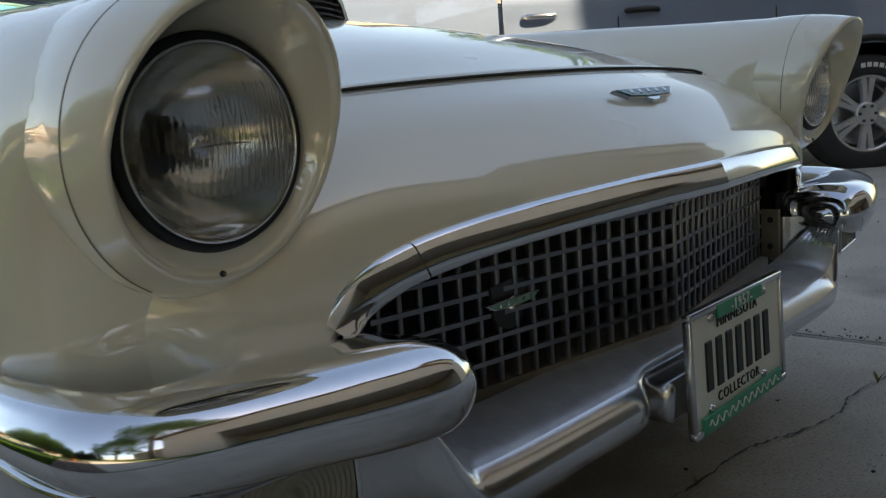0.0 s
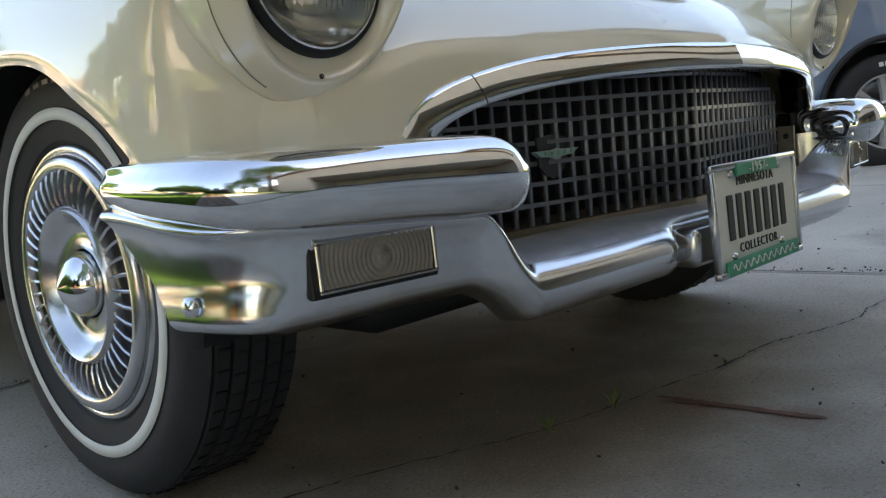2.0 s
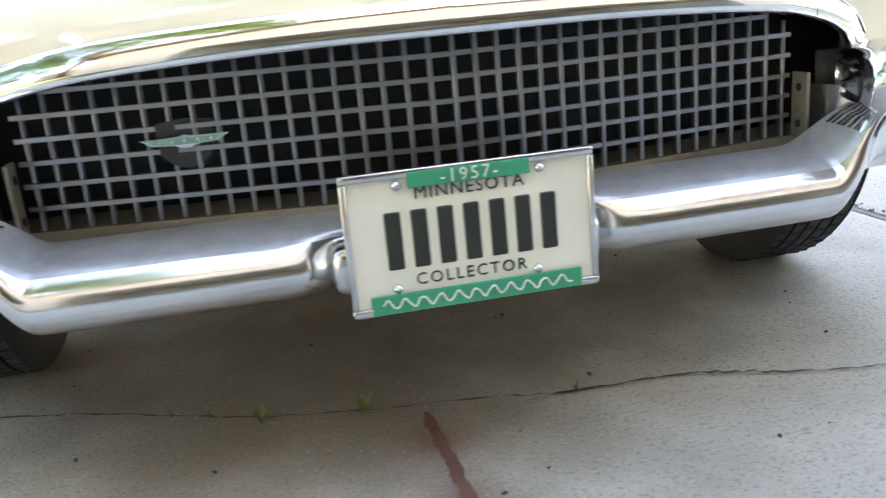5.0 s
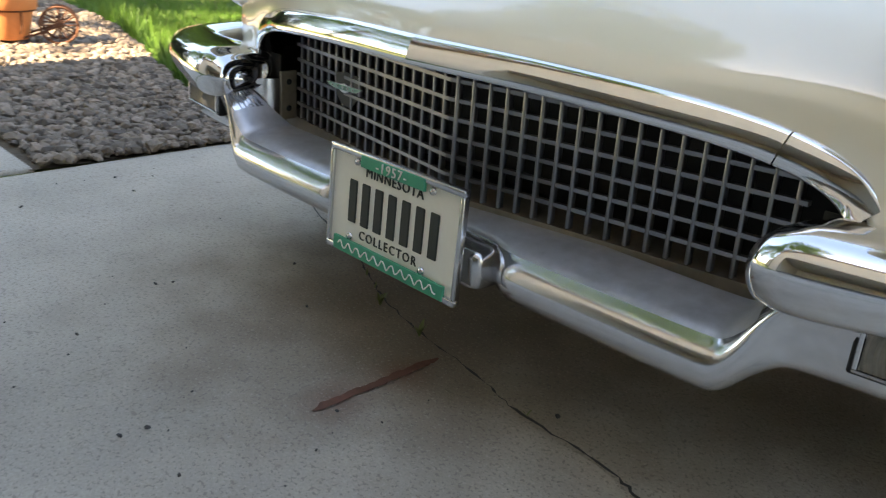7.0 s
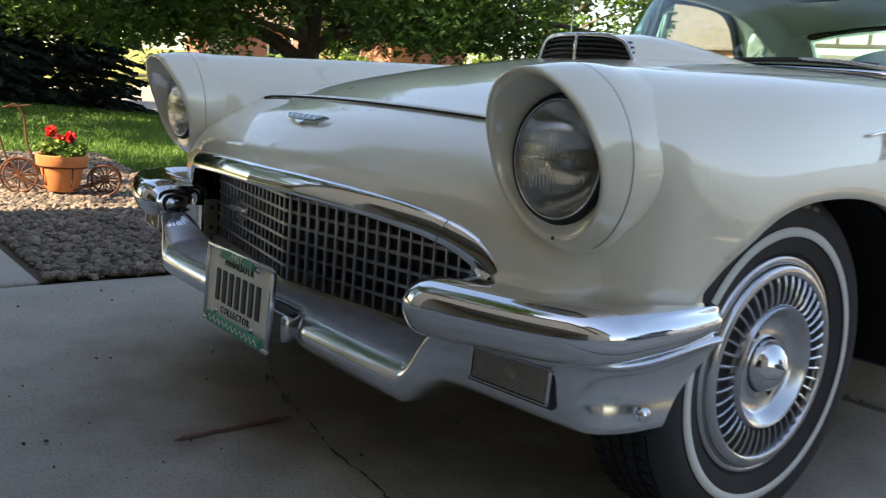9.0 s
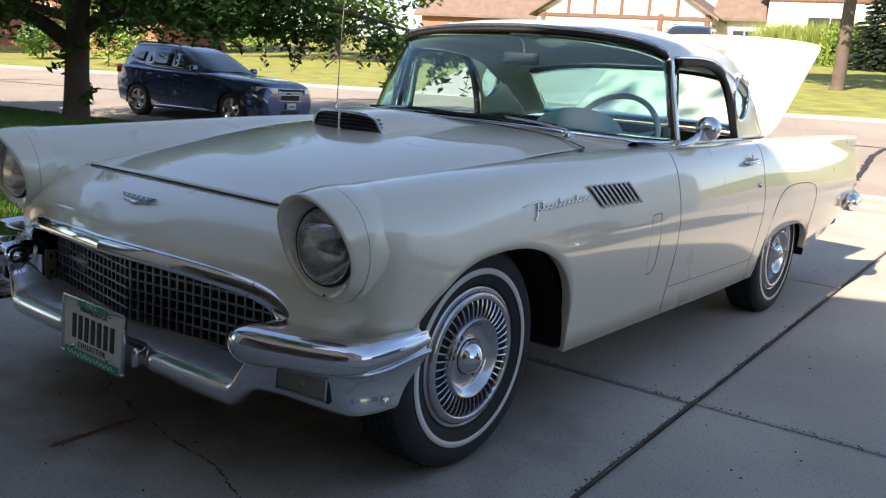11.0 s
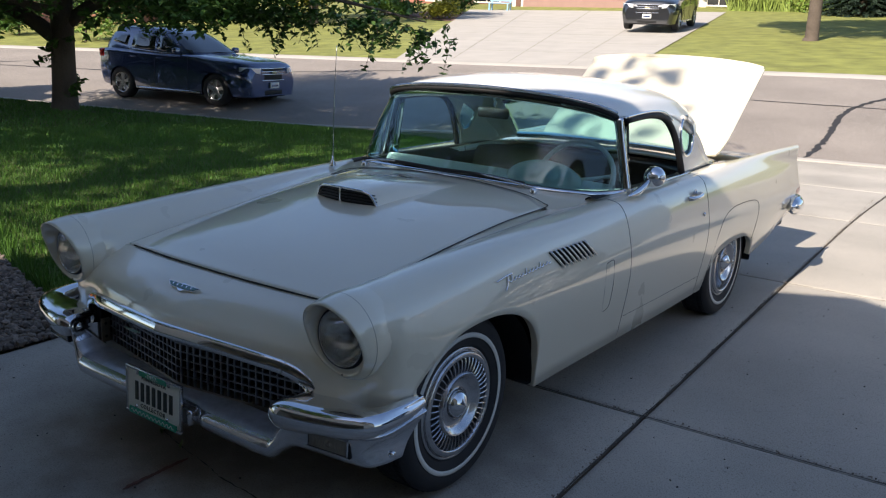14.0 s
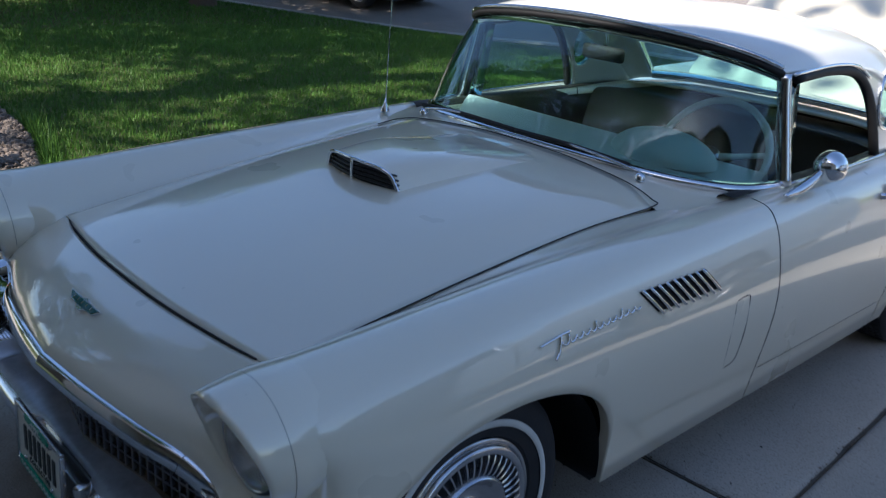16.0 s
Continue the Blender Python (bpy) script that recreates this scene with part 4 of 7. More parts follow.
LID = [
    [(0, 2.800, 0.886), (0.25, 2.800, 0.884), (0.48, 2.805, 0.876), (0.575, 2.825, 0.880), (0.600, 2.86, 0.90)],
    [(0, 2.93, 1.005), (0.25, 2.935, 1.000), (0.48, 2.95, 0.985), (0.585, 2.96, 0.975), (0.612, 2.965, 0.972)],
    [(0, 3.22, 1.215), (0.25, 3.225, 1.210), (0.48, 3.235, 1.190), (0.580, 3.245, 1.175), (0.606, 3.25, 1.170)],
    [(0, 3.505, 1.400), (0.25, 3.505, 1.396), (0.48, 3.502, 1.378), (0.580, 3.498, 1.362), (0.604, 3.495, 1.355)],
    [(0, 3.530, 1.408), (0.25, 3.530, 1.404), (0.48, 3.525, 1.386), (0.575, 3.520, 1.370), (0.598, 3.516, 1.362)],
]
lid = part("boot_lid", surface(mirror_rows(LID), 28, 44), M["paint"], car, "raised cream boot lid")
solid(lid, 0.022)
for sx in (-1, 1):
    part("lid_hinge", tube([(0.50 * sx, 2.78, 0.80), (0.50 * sx, 2.83, 0.85), (0.50 * sx, 2.88, 0.90)], 0.012, 8), M["black"], car)
    # tail lamp and rear bumper end
    part("tail_lamp", lathe([(0.002, 3.775), (0.05, 3.765), (0.072, 3.735), (0.078, 3.70), (0.078, 3.62)], 36, "y", (0.792 * sx, 0, 0.60)), M["red_lens"], car, "round tail lamp")
    part("rear_bumper_end", tube([(0.30 * sx, 3.80, 0.50), (0.60 * sx, 3.80, 0.50), (0.80 * sx, 3.76, 0.505), (0.872 * sx, 3.66, 0.51), (0.884 * sx, 3.55, 0.51), (0.884 * sx, 3.50, 0.51)], [0.05, 0.055, 0.055, 0.05, 0.04, 0.01], 14, steps=36, flat=1.2), M["chrome"], car, "chrome rear bumper end")

# ---- lines, vents and badges on the sides ----
def side_x_at(y, z):
    lo, hi = 2.0, 6.0
    for _ in range(26):
        m_ = (lo + hi) / 2
        if body_point(y, m_)[2] > z:
            lo = m_
        else:
            hi = m_
    return float(body_point(y, lo)[0])


def on_side(y, z, sx, off=0.0):
    return ((side_x_at(y, z) + off) * sx, y, z)


def groove(pts, sx, r=0.0017, name="panel_gap", steps=None):
    part(name, tube([on_side(y, z, sx, -0.0004) for y, z in pts], r, 6, steps=steps or len(pts) * 6), M["gap"], car)


for sx in (-1, 1):
    groove([(1.15, 0.352), (1.4, 0.350), (1.7, 0.350), (2.03, 0.350)], sx, 0.0012)
    groove([(0.915, 0.640), (0.965, 0.644), (0.978, 0.63), (0.978, 0.54), (0.975, 0.46), (0.960, 0.436), (0.925, 0.430)], sx, 0.0016, "vent_flap_gap")
    groove([(0.912, 0.640), (0.905, 0.60), (0.905, 0.52), (0.918, 0.43)], sx, 0.0007, "vent_flap_gap")
    groove([(2.155, 0.30), (2.165, 0.42), (2.20, 0.56), (2.27, 0.635), (2.40, 0.668), (2.60, 0.672), (2.77, 0.655), (2.815, 0.60), (2.825, 0.50), (2.82, 0.42)], sx, 0.0018, "skirt_gap", 70)
    rows = [[on_side(y + 0.065 * (0.757 - z) / 0.06, z, 1, 0.0012) for y in np.linspace(0.485, 0.765, 9)] for z in (0.757, 0.727, 0.697)]
    part("side_vent", grid(rows, sx=sx), M["black"], car, "dark vent opening")
    for k in range(9):
        y = 0.497 + 0.0315 * k
        pts = [on_side(y + 0.065 * q, 0.757 - 0.06 * q, sx, 0.006) for q in (-0.06, 0.3, 0.7, 1.04)]
        part("vent_louvre", tube(pts, 0.0062, 8, steps=8, flat=0.75), M["chrome"], car)
    # cursive badge as a plain wavy ribbon
    wav = []
    for k in range(49):
        q = k / 48
        tall = 0.016 if k in (5, 6, 21, 22, 37, 38, 46, 47) else 0.0055
        wav.append(on_side(0.19 + 0.285 * q + 0.004 * math.cos(k * 1.57), 0.712 + 0.015 * q + tall * max(0, math.sin(k * 1.57)) - 0.0045 * max(0, -math.sin(k * 1.57)), sx, 0.004))
    part("side_badge", tube(wav, 0.0028, 6, steps=190), M["chrome"], car, "cursive chrome badge")
    part("side_badge", tube([on_side(0.125, 0.724, sx, 0.004), on_side(0.19, 0.732, sx, 0.004), on_side(0.225, 0.734, sx, 0.004)], 0.003, 6), M["chrome"], car)
    part("side_badge", tube([on_side(0.195, 0.732, sx, 0.004), on_side(0.185, 0.70, sx, 0.004), on_side(0.170, 0.685, sx, 0.004)], 0.003, 6), M["chrome"], car)
    # door handle and lock
    hx = side_x_at(1.88, 0.79)
    part("handle_cup", lathe([(0.0005, 0.0005), (0.032, 0.0008), (0.036, 0.002)], 28, "x", (hx * sx, 1.87, 0.79), sx=sx), M["dull_chrome"], car)
    h = part("door_handle", tube([(hx * sx, 1.80, 0.787), ((hx + 0.018) * sx, 1.815, 0.789), ((hx + 0.026) * sx, 1.87, 0.790), ((hx + 0.020) * sx, 1.925, 0.792), (hx * sx, 1.945, 0.793)], [0.012, 0.011, 0.010, 0.012, 0.013], 10, steps=28), M["chrome"], car, "chrome door handle")
    part("door_lock", lathe([(0.010, 0.0), (0.010, 0.006), (0.006, 0.009), (0.0005, 0.009)], 16, "x", (side_x_at(1.97, 0.69) * sx, 1.97, 0.69), sx=sx), M["chrome"], car)
    # inner side trim of the cabin
    inner = [[(0.655, y, 0.45), (0.655, y, 0.70), (0.665, y, 0.855), (0.72, y, 0.866)] for y in (1.06, 1.5, 2.0, 2.4)]
    part("door_card", surface(inner, 6, 10, sx=sx), M["trim_grey"], car)

# door mirror on the driver's side
mir = part("door_mirror", tube([(0.790, 1.22, 0.866), (0.790, 1.30, 0.872), (0.795, 1.37, 0.895), (0.800, 1.41, 0.918)], [0.006, 0.016, 0.014, 0.010], 10, steps=18), M["chrome"], car, "chrome door mirror stalk")
part("mirror_head", lathe([(0.0005, 1.395), (0.02, 1.398), (0.038, 1.412), (0.047, 1.435), (0.049, 1.455), (0.047, 1.462), (0.0005, 1.462)], 36, "y", (0.806, 0, 0.928)), M["chrome"], mir, "round chrome mirror head")

# hood scoop
def hood_z(x, y):
    lo = net(mirror_rows(HOOD), 0, 3)
    best = None
    U = 4 * (y + 0.40) / 1.33
    for _ in range(6):
        p = net(HOOD, min(max(U, 0), 4), 3 * min(abs(x) / 0.56, 1))
        U += (y - p[1]) / 0.33
    return float(p[2])


rows = []
for i in range(25):
    q = i / 24
    y = 0.262 + 0.62 * q
    w = 0.165 + 0.035 * q
    hgt = 0.060 * (1 - sstep(0.15, 1.0, q)) + 0.004 * math.sin(math.pi * q)
    row = []
    for j in range(25):
        s = -1 + 2 * j / 24
        x = w * math.copysign(abs(s) ** 0.9, s)
        row.append((x, y + 0.02 * (1 - q) * s * s * 1.5, hood_z(x, y) - 0.002 + hgt * (1 - abs(s) ** 5) ** 0.7))
    rows.append(row)
scoop = part("hood_scoop", grid(rows), M["paint"], car, "raised cream hood scoop")
front = rows[0]
part("scoop_mouth", grid([[(p[0] * 0.97, p[1] + 0.012, p[2] - 0.004) for p in front], [(p[0] * 0.97, p[1] + 0.004, hood_z(p[0], p[1]) + 0.001) for p in front]]), M["black"], scoop, "dark scoop mouth")
part("scoop_trim", tube([(p[0], p[1] - 0.002, p[2] + 0.001) for p in front[::2]], 0.0055, 8, steps=60), M["chrome"], scoop, "chrome scoop rim")
for k in range(4):
    zz = 0.866 + 0.0120 * k
    w = [0.162, 0.161, 0.158, 0.150][k]
    part("scoop_slat", tube([(-w, 0.262 + 0.03, zz - 0.006), (-w * 0.5, 0.262 + 0.008, zz), (0, 0.258, zz), (w * 0.5, 0.262 + 0.008, zz), (w, 0.262 + 0.03, zz - 0.006)], 0.0042, 6, steps=20, flat=0.6), M["black_gloss"], scoop)
part("scoop_divider", block(-0.004, 0.004, 0.250, 0.262, 0.852, 0.912, 0.002), M["chrome"], scoop)
# winged badges
def wings(name, center, w, h, tilt, label, tint):
    b = empty(name, label, "")
    b.parent = car
    m = Matrix.Translation(center) @ Matrix.Rotation(radians(tilt), 4, "X")
    def plate_of(pts, y0, y1):
        g = bmesh.new()
        a = [g.verts.new(tuple(m @ Vector((x, y0, z)))) for x, z in pts]
        c = [g.verts.new(tuple(m @ Vector((x * 0.97, y1, z * 0.94)))) for x, z in pts]
        g.faces.new(a)
        g.faces.new(list(reversed(c)))
        for i in range(len(pts)):
            g.faces.new((a[i], a[(i + 1) % len(pts)], c[(i + 1) % len(pts)], c[i]))
        return g
    outer = [(-w, h * 0.7), (-w * 0.2, h * 0.75), (0, h), (w * 0.2, h * 0.75), (w, h * 0.7), (w * 0.72, -h * 0.2), (w * 0.25, -h * 0.35), (w * 0.10, -h * 0.75), (-w * 0.10, -h * 0.75), (-w * 0.25, -h * 0.35), (-w * 0.72, -h * 0.2)]
    part("badge_emblem", plate_of(outer, 0.002, -0.0035), M["chrome"], b, "chrome wings", smooth=False)
    inset = [(-w * 0.93, h * 0.62), (w * 0.93, h * 0.62), (w * 0.68, -h * 0.12), (w * 0.2, -h * 0.28), (-w * 0.2, -h * 0.28), (-w * 0.68, -h * 0.12)]
    part("badge_inlay", plate_of(inset, -0.003, -0.0052), tint, b, "", smooth=False)
    bars = bmesh.new()
    for k in range(5):
        x = -w * 0.55 + k * w * 0.275
        block(x - w * 0.03, x + w * 0.03, -0.0066, -0.0045, h * 0.05, h * 0.45, 0.0, bars, m)
    part("badge_ribbing", bars, M["chrome"], b, "", smooth=False)
    return b


M["teal"] = mat("teal_enamel", (0.015, 0.11, 0.10), 0.25, coat=0.5, var=0.1, scale=40, fine=200)
M["pale_green"] = mat("pale_green_enamel", (0.22, 0.42, 0.32), 0.35, var=0.1, scale=40, fine=200)
wings("nose_badge", (0, -0.5090, 0.6640), 0.084, 0.020, -54, "", M["teal"])
gb = wings("grille_badge", (-0.317, -0.492, 0.430), 0.055, 0.010, 0, "", M["pale_green"])
gb.rotation_euler = (0, 0, 0)
sh = bmesh.new()
pts = [(-0.034, 0.026), (0, 0.03), (0.034, 0.026), (0.032, -0.012), (0.018, -0.026), (0, -0.032), (-0.018, -0.026), (-0.032, -0.012)]
a = [sh.verts.new((-0.317 + x, -0.488, 0.428 + z)) for x, z in pts]
c = [sh.verts.new((-0.317 + x, -0.484, 0.428 + z)) for x, z in pts]
sh.faces.new(a), sh.faces.new(list(reversed(c)))
for i in range(8):
    sh.faces.new((a[i], a[(i + 1) % 8], c[(i + 1) % 8], c[i]))
part("badge_shield", sh, M["black_gloss"], gb, "dark shield", smooth=False)

# parking lamps and bolts in the bumper
for sx in (-1, 1):
    a, b = np.array((0.648, -0.561)), np.array((0.792, -0.5435))
    yaw = math.atan2(b[1] - a[1], b[0] - a[0])
    c = (a + b) / 2
    m = Matrix.Translation((c[0] * sx, c[1], 0.351)) @ Matrix.Rotation(yaw * sx, 4, "Z") @ Matrix.Rotation(radians(-2), 4, "X")
    L = float(np.linalg.norm(b - a)) / 2
    fr = bmesh.new()
    for x0, x1, z0, z1 in ((-L - 0.003, L + 0.003, 0.0235, 0.0265), (-L - 0.003, L + 0.003, -0.0265, -0.0235), (-L - 0.003, -L + 0.002, -0.0235, 0.0235), (L - 0.002, L + 0.003, -0.0235, 0.0235)):
        block(x0, x1, -0.006, 0.02, z0, z1, 0.0012, fr, m, 1)
    pl = part("parking_lamp", fr, M["dull_chrome"], bumper, "rectangular ribbed parking lamp", smooth=False)
    part("lamp_gasket", block(-L - 0.009, L + 0.007, 0.001, 0.012, -0.0315, 0.0300, 0.002, None, m, 1), M["black"], pl, "black rubber gasket", smooth=False)
    part("lamp_back", block(-L, L, 0.006, 0.010, -0.024, 0.024, 0, None, m), M["dull_chrome"], pl, smooth=False)
    rows = []
    for i in range(21):
        z = -0.0225 + 0.045 * i / 20
        row = []
        for k in range(121):
            x = -L + 0.003 + (2 * L - 0.006) * k / 120
            rr = math.hypot(x - 0.004, z)
            row.append(tuple(m @ Vector((x, -0.003 - 0.0009 * math.cos(2 * math.pi * rr / 0.0055) - 0.006 * max(0, 1 - (rr / 0.011) ** 2), z))))
        rows.append(row)
    ln = grid(rows)
    part("lamp_glass", ln, M["lamp_lens"], bumper, "grey ribbed lamp glass")
    part("bumper_bolt", lathe([(0.0105, 0.0), (0.0105, 0.003), (0.007, 0.006), (0.0005, 0.0072)], 20, "x", (0, 0, 0)), M["chrome"], bumper, "domed chrome bolt").matrix_basis = Matrix.Translation((0.875 * sx, -0.440, 0.323)) @ Matrix.Rotation(radians(-16 if sx > 0 else 196), 4, "Z")

# plate on its bracket
plate = empty("number_plate", "", "")
plate.parent = car
mp = Matrix.Translation((0, -0.636, 0.307)) @ Matrix.Rotation(radians(-2.5), 4, "X")
part("plate_sheet", block(-0.147, 0.147, -0.002, 0.002, -0.080, 0.080, 0.0015, None, mp), M["plate"], plate, "cream embossed plate", smooth=False)
fr = bmesh.new()
for x0, x1, z0, z1 in ((-0.150, 0.150, 0.074, 0.084), (-0.150, 0.150, -0.084, -0.074), (-0.150, -0.143, -0.074, 0.074), (0.143, 0.150, -0.074, 0.074)):
    block(x0, x1, -0.008, 0.004, z0, z1, 0.002, fr, mp)
part("plate_frame", fr, M["dull_chrome"], plate, "bright metal plate frame")
part("frame_band", block(-0.072, 0.072, -0.0095, -0.0045, 0.062, 0.0805, 0.001, None, mp), M["green"], plate, "green top band", smooth=False)
part("frame_band", block(-0.128, 0.128, -0.0095, -0.0045, -0.0825, -0.060, 0.001, None, mp), M["green"], plate, "green lower band", smooth=False)
M["ink"] = mat("plate_ink", (0.02, 0.025, 0.02), 0.5, var=0.1, scale=60, fine=200)
for k in range(7):
    x = -0.093 + 0.031 * k
    part("plate_bar", block(x - 0.0095, x + 0.0095, -0.0045, -0.001, -0.032, 0.036, 0.0015, None, mp, 1), M["ink"], plate, "dark embossed bar", smooth=False)
for x, z in ((-0.085, 0.066), (0.085, 0.066), (-0.095, -0.055), (0.075, -0.055)):
    part("plate_screw", lathe([(0.006, 0), (0.005, -0.004), (0.0005, -0.005)], 14, "y", (0, 0, 0)), M["dull_chrome"], plate).matrix_basis = mp @ Matrix.Translation((x, -0.003, z))


def lettering(body, size, m, material, parent, name, space=1.0):
    cu = bpy.data.curves.new(name, "FONT")
    cu.body, cu.size, cu.extrude, cu.align_x, cu.align_y, cu.space_character, cu.resolution_u = body, size, 0.0008, "CENTER", "CENTER", space, 3
    tmp = bpy.data.objects.new(name, cu)
    scene.collection.objects.link(tmp)
    me = bpy.data.meshes.new_from_object(tmp.evaluated_get(bpy.context.evaluated_depsgraph_get()))
    bpy.data.objects.remove(tmp)
    bpy.data.curves.remove(cu)
    me.materials.append(material)
    ob = new(name, me)
    ob.parent = parent
    ob.matrix_basis = m @ Matrix.Rotation(radians(90), 4, "X")
    return ob


lettering("MINNESOTA", 0.021, mp @ Matrix.Translation((0, -0.003, 0.0545)), M["ink"], plate, "lettering", 1.15)
lettering("COLLECTOR", 0.020, mp @ Matrix.Translation((-0.005, -0.003, -0.047)), M["ink"], plate, "lettering", 1.25)
lettering("-1957-", 0.021, mp @ Matrix.Translation((0, -0.0105, 0.071)), M["whitewall"], plate, "lettering", 1.25)
part("band_scroll", tube([tuple(mp @ Vector((-0.115 + 0.0064 * k, -0.0100, -0.071 + 0.006 * math.sin(k * 1.9)))) for k in range(37)], 0.0012, 5, steps=140), M["whitewall"], plate)
br = block(-0.166, 0.166, -0.622, -0.56, 0.244, 0.303, 0.012)
part("plate_bracket", br, M["dull_chrome"], bumper, "grey plate bracket")

# aerial and wipers
aer = part("aerial", lathe([(0.018, 0), (0.017, 0.010), (0.008, 0.030), (0.004, 0.05), (0.0005, 0.052)], 20, "z", (-0.672, 0.91, 0.850)), M["chrome"], car, "chrome aerial base")
part("aerial_mast", tube([(-0.672, 0.91, 0.87), (-0.668, 0.915, 1.20), (-0.66, 0.92, 1.44)], [0.0026, 0.0022, 0.0015], 6), M["chrome"], aer, "thin whip aerial")
for x0, x1, x2 in ((0.47, 0.20, -0.06), (-0.50, -0.30, -0.02)):
    pv = part("wiper", lathe([(0.016, 0), (0.016, 0.016), (0.010, 0.024), (0.0005, 0.025)], 16, "z", (x0, 0.955, 0.868)), M["chrome"], car, "chrome wiper pivot")
    part("wiper_arm", tube([(x0, 0.955, 0.892), ((x0 + x1) / 2, 0.945, 0.910), (x1, 0.950, 0.917)], [0.006, 0.005, 0.004], 8), M["dull_chrome"], pv)
    part("wiper_blade", tube([(x1 + 0.22 * (1 if x0 > 0 else -1), 0.965, 0.902), (x1, 0.953, 0.914), (x2, 0.957, 0.909)], 0.006, 6, flat=1.4), M["black"], pv, "black rubber blade")

# ---- cabin ----
cab = block(-0.70, 0.70, 1.0, 2.5, 0.30, 0.34, 0.01)
part("cabin_floor", cab, M["black"], car, "dark carpet", smooth=False)
seat = []
for y, z in ((2.02, 0.52), (2.03, 0.64), (2.06, 0.76), (2.09, 0.855), (2.125, 0.885), (2.16, 0.875), (2.19, 0.80), (2.20, 0.50)):
    seat.append([(x, y + 0.03 * (abs(x) / 0.64) ** 4, z - 0.03 * (abs(x) / 0.64) ** 6) for x in np.linspace(-0.64, 0.64, 25)])
part("seat_back", surface(seat, 28, 24), M["trim_grey"], car, "dark brown bench seat back")
part("seat_cushion", block(-0.63, 0.63, 1.55, 2.05, 0.42, 0.56, 0.05), M["trim_grey"], car, "dark brown bench cushion")
part("parcel_shelf", block(-0.64, 0.64, 2.2, 2.62, 0.80, 0.84, 0.02), M["trim_grey"], car)
part("rear_bulkhead", block(-0.64, 0.64, 2.20, 2.24, 0.34, 0.82, 0.02), M["trim_grey"], car)
dash = []
for k, z in ((0.0, 0.850), (0.28, 0.876), (0.62, 0.892), (0.88, 0.890), (1.0, 0.855), (0.99, 0.74), (0.94, 0.60)):
    dash.append([(x, (1 - k) * (1.00 + 0.30 * (abs(x) / 0.66) ** 2.6) + k * 1.36, z - 0.012 * (abs(x) / 0.66) ** 4) for x in np.linspace(-0.66, 0.66, 41)])
part("dashboard", surface(dash, 24, 60), M["trim_white"], car, "white padded dashboard with an instrument hump")
rows = []
for i in range(13):
    b = 0.5 * math.pi * i / 12
    rows.append([(0.355 + 0.19 * math.cos(a) * math.cos(b), 1.235 + 0.115 * math.sin(a) * math.cos(b), 0.875 + 0.095 * math.sin(b)) for a in (2 * math.pi * k / 40 for k in range(40))])
part("instrument_hood", grid(rows, True), M["trim_white"], car, "rounded white instrument hood")
ws = Matrix.Translation((0.36, 1.52, 0.845)) @ Matrix.Rotation(radians(62), 4, "X")
rim = bmesh.new()
rows = [[tuple(ws @ Vector(((0.205 + 0.012 * math.cos(b)) * math.cos(a), (0.205 + 0.012 * math.cos(b)) * math.sin(a), 0.012 * math.sin(b)))) for b in (2 * math.pi * j / 10 for j in range(10))] for a in (2 * math.pi * i / 56 for i in range(57))]
sw = part("steering_wheel", grid(rows, True), M["trim_white"], car, "thin white steering wheel")
for a in (0.25, math.pi - 0.25, -math.pi / 2):
    p = [tuple(ws @ Vector((r * math.cos(a), r * math.sin(a), -0.02 * (1 - r / 0.2)))) for r in (0.02, 0.1, 0.205)]
    part("wheel_spoke", tube(p, [0.016, 0.010, 0.009], 8, steps=6), M["trim_white"], sw)

part("wheel_hub", tube([tuple(ws @ Vector((0, 0, 0.01))), tuple(ws @ Vector((0, 0, -0.05))), tuple(ws @ Vector((0, 0.02, -0.30)))], [0.035, 0.035, 0.025], 14), M["dull_chrome"], sw)
part("cabin_mirror", block(-0.09, 0.09, 1.315, 1.335, 1.125, 1.175, 0.012), M["black"], car, "black interior mirror")
part("mirror_stalk", tube([(0, 1.335, 1.17), (0.01, 1.32, 1.21), (0.0, 1.28, 1.245)], 0.005, 6), M["chrome"], car)

# ---- ground sheet, street and kerbs ----
KD = [-75, -45, -30, -22, -18] + [-16 + 0.75 * k for k in range(22)] + [0.5 * k for k in range(1, 20)] + [10, 11, 12.5, 14, 17, 21, 26, 32, 40, 50, 60, 90, 150, 300]


def road_y(x, d):
    return 12.2 + 0.24 * x + 1.03 * d


def sheet_z(x, y):
    d = kerb_distance(x, y)
    return ground_z(x, y) - 0.014 - 0.05 * sstep(-0.3, 0, d) * (1 - sstep(8.8, 9.1, d))


xs = [-300, -150, -90, -70, -55] + [-45 + 1.25 * k for k in range(57)] + [30, 36, 45, 60, 90, 150, 300]
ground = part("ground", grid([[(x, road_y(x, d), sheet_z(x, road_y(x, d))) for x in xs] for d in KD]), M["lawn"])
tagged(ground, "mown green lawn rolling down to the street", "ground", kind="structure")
rows = [[(x, road_y(x, d), ground_z(x, road_y(x, d)) - 0.01) for x in xs] for d in [0, 0.5, 1, 2, 3, 4, 5, 6, 7, 8, 8.5, 9]]
street = tagged(part("road", grid(rows), M["asphalt"]), "worn pale asphalt street with tar-sealed cracks", "road", kind="structure")


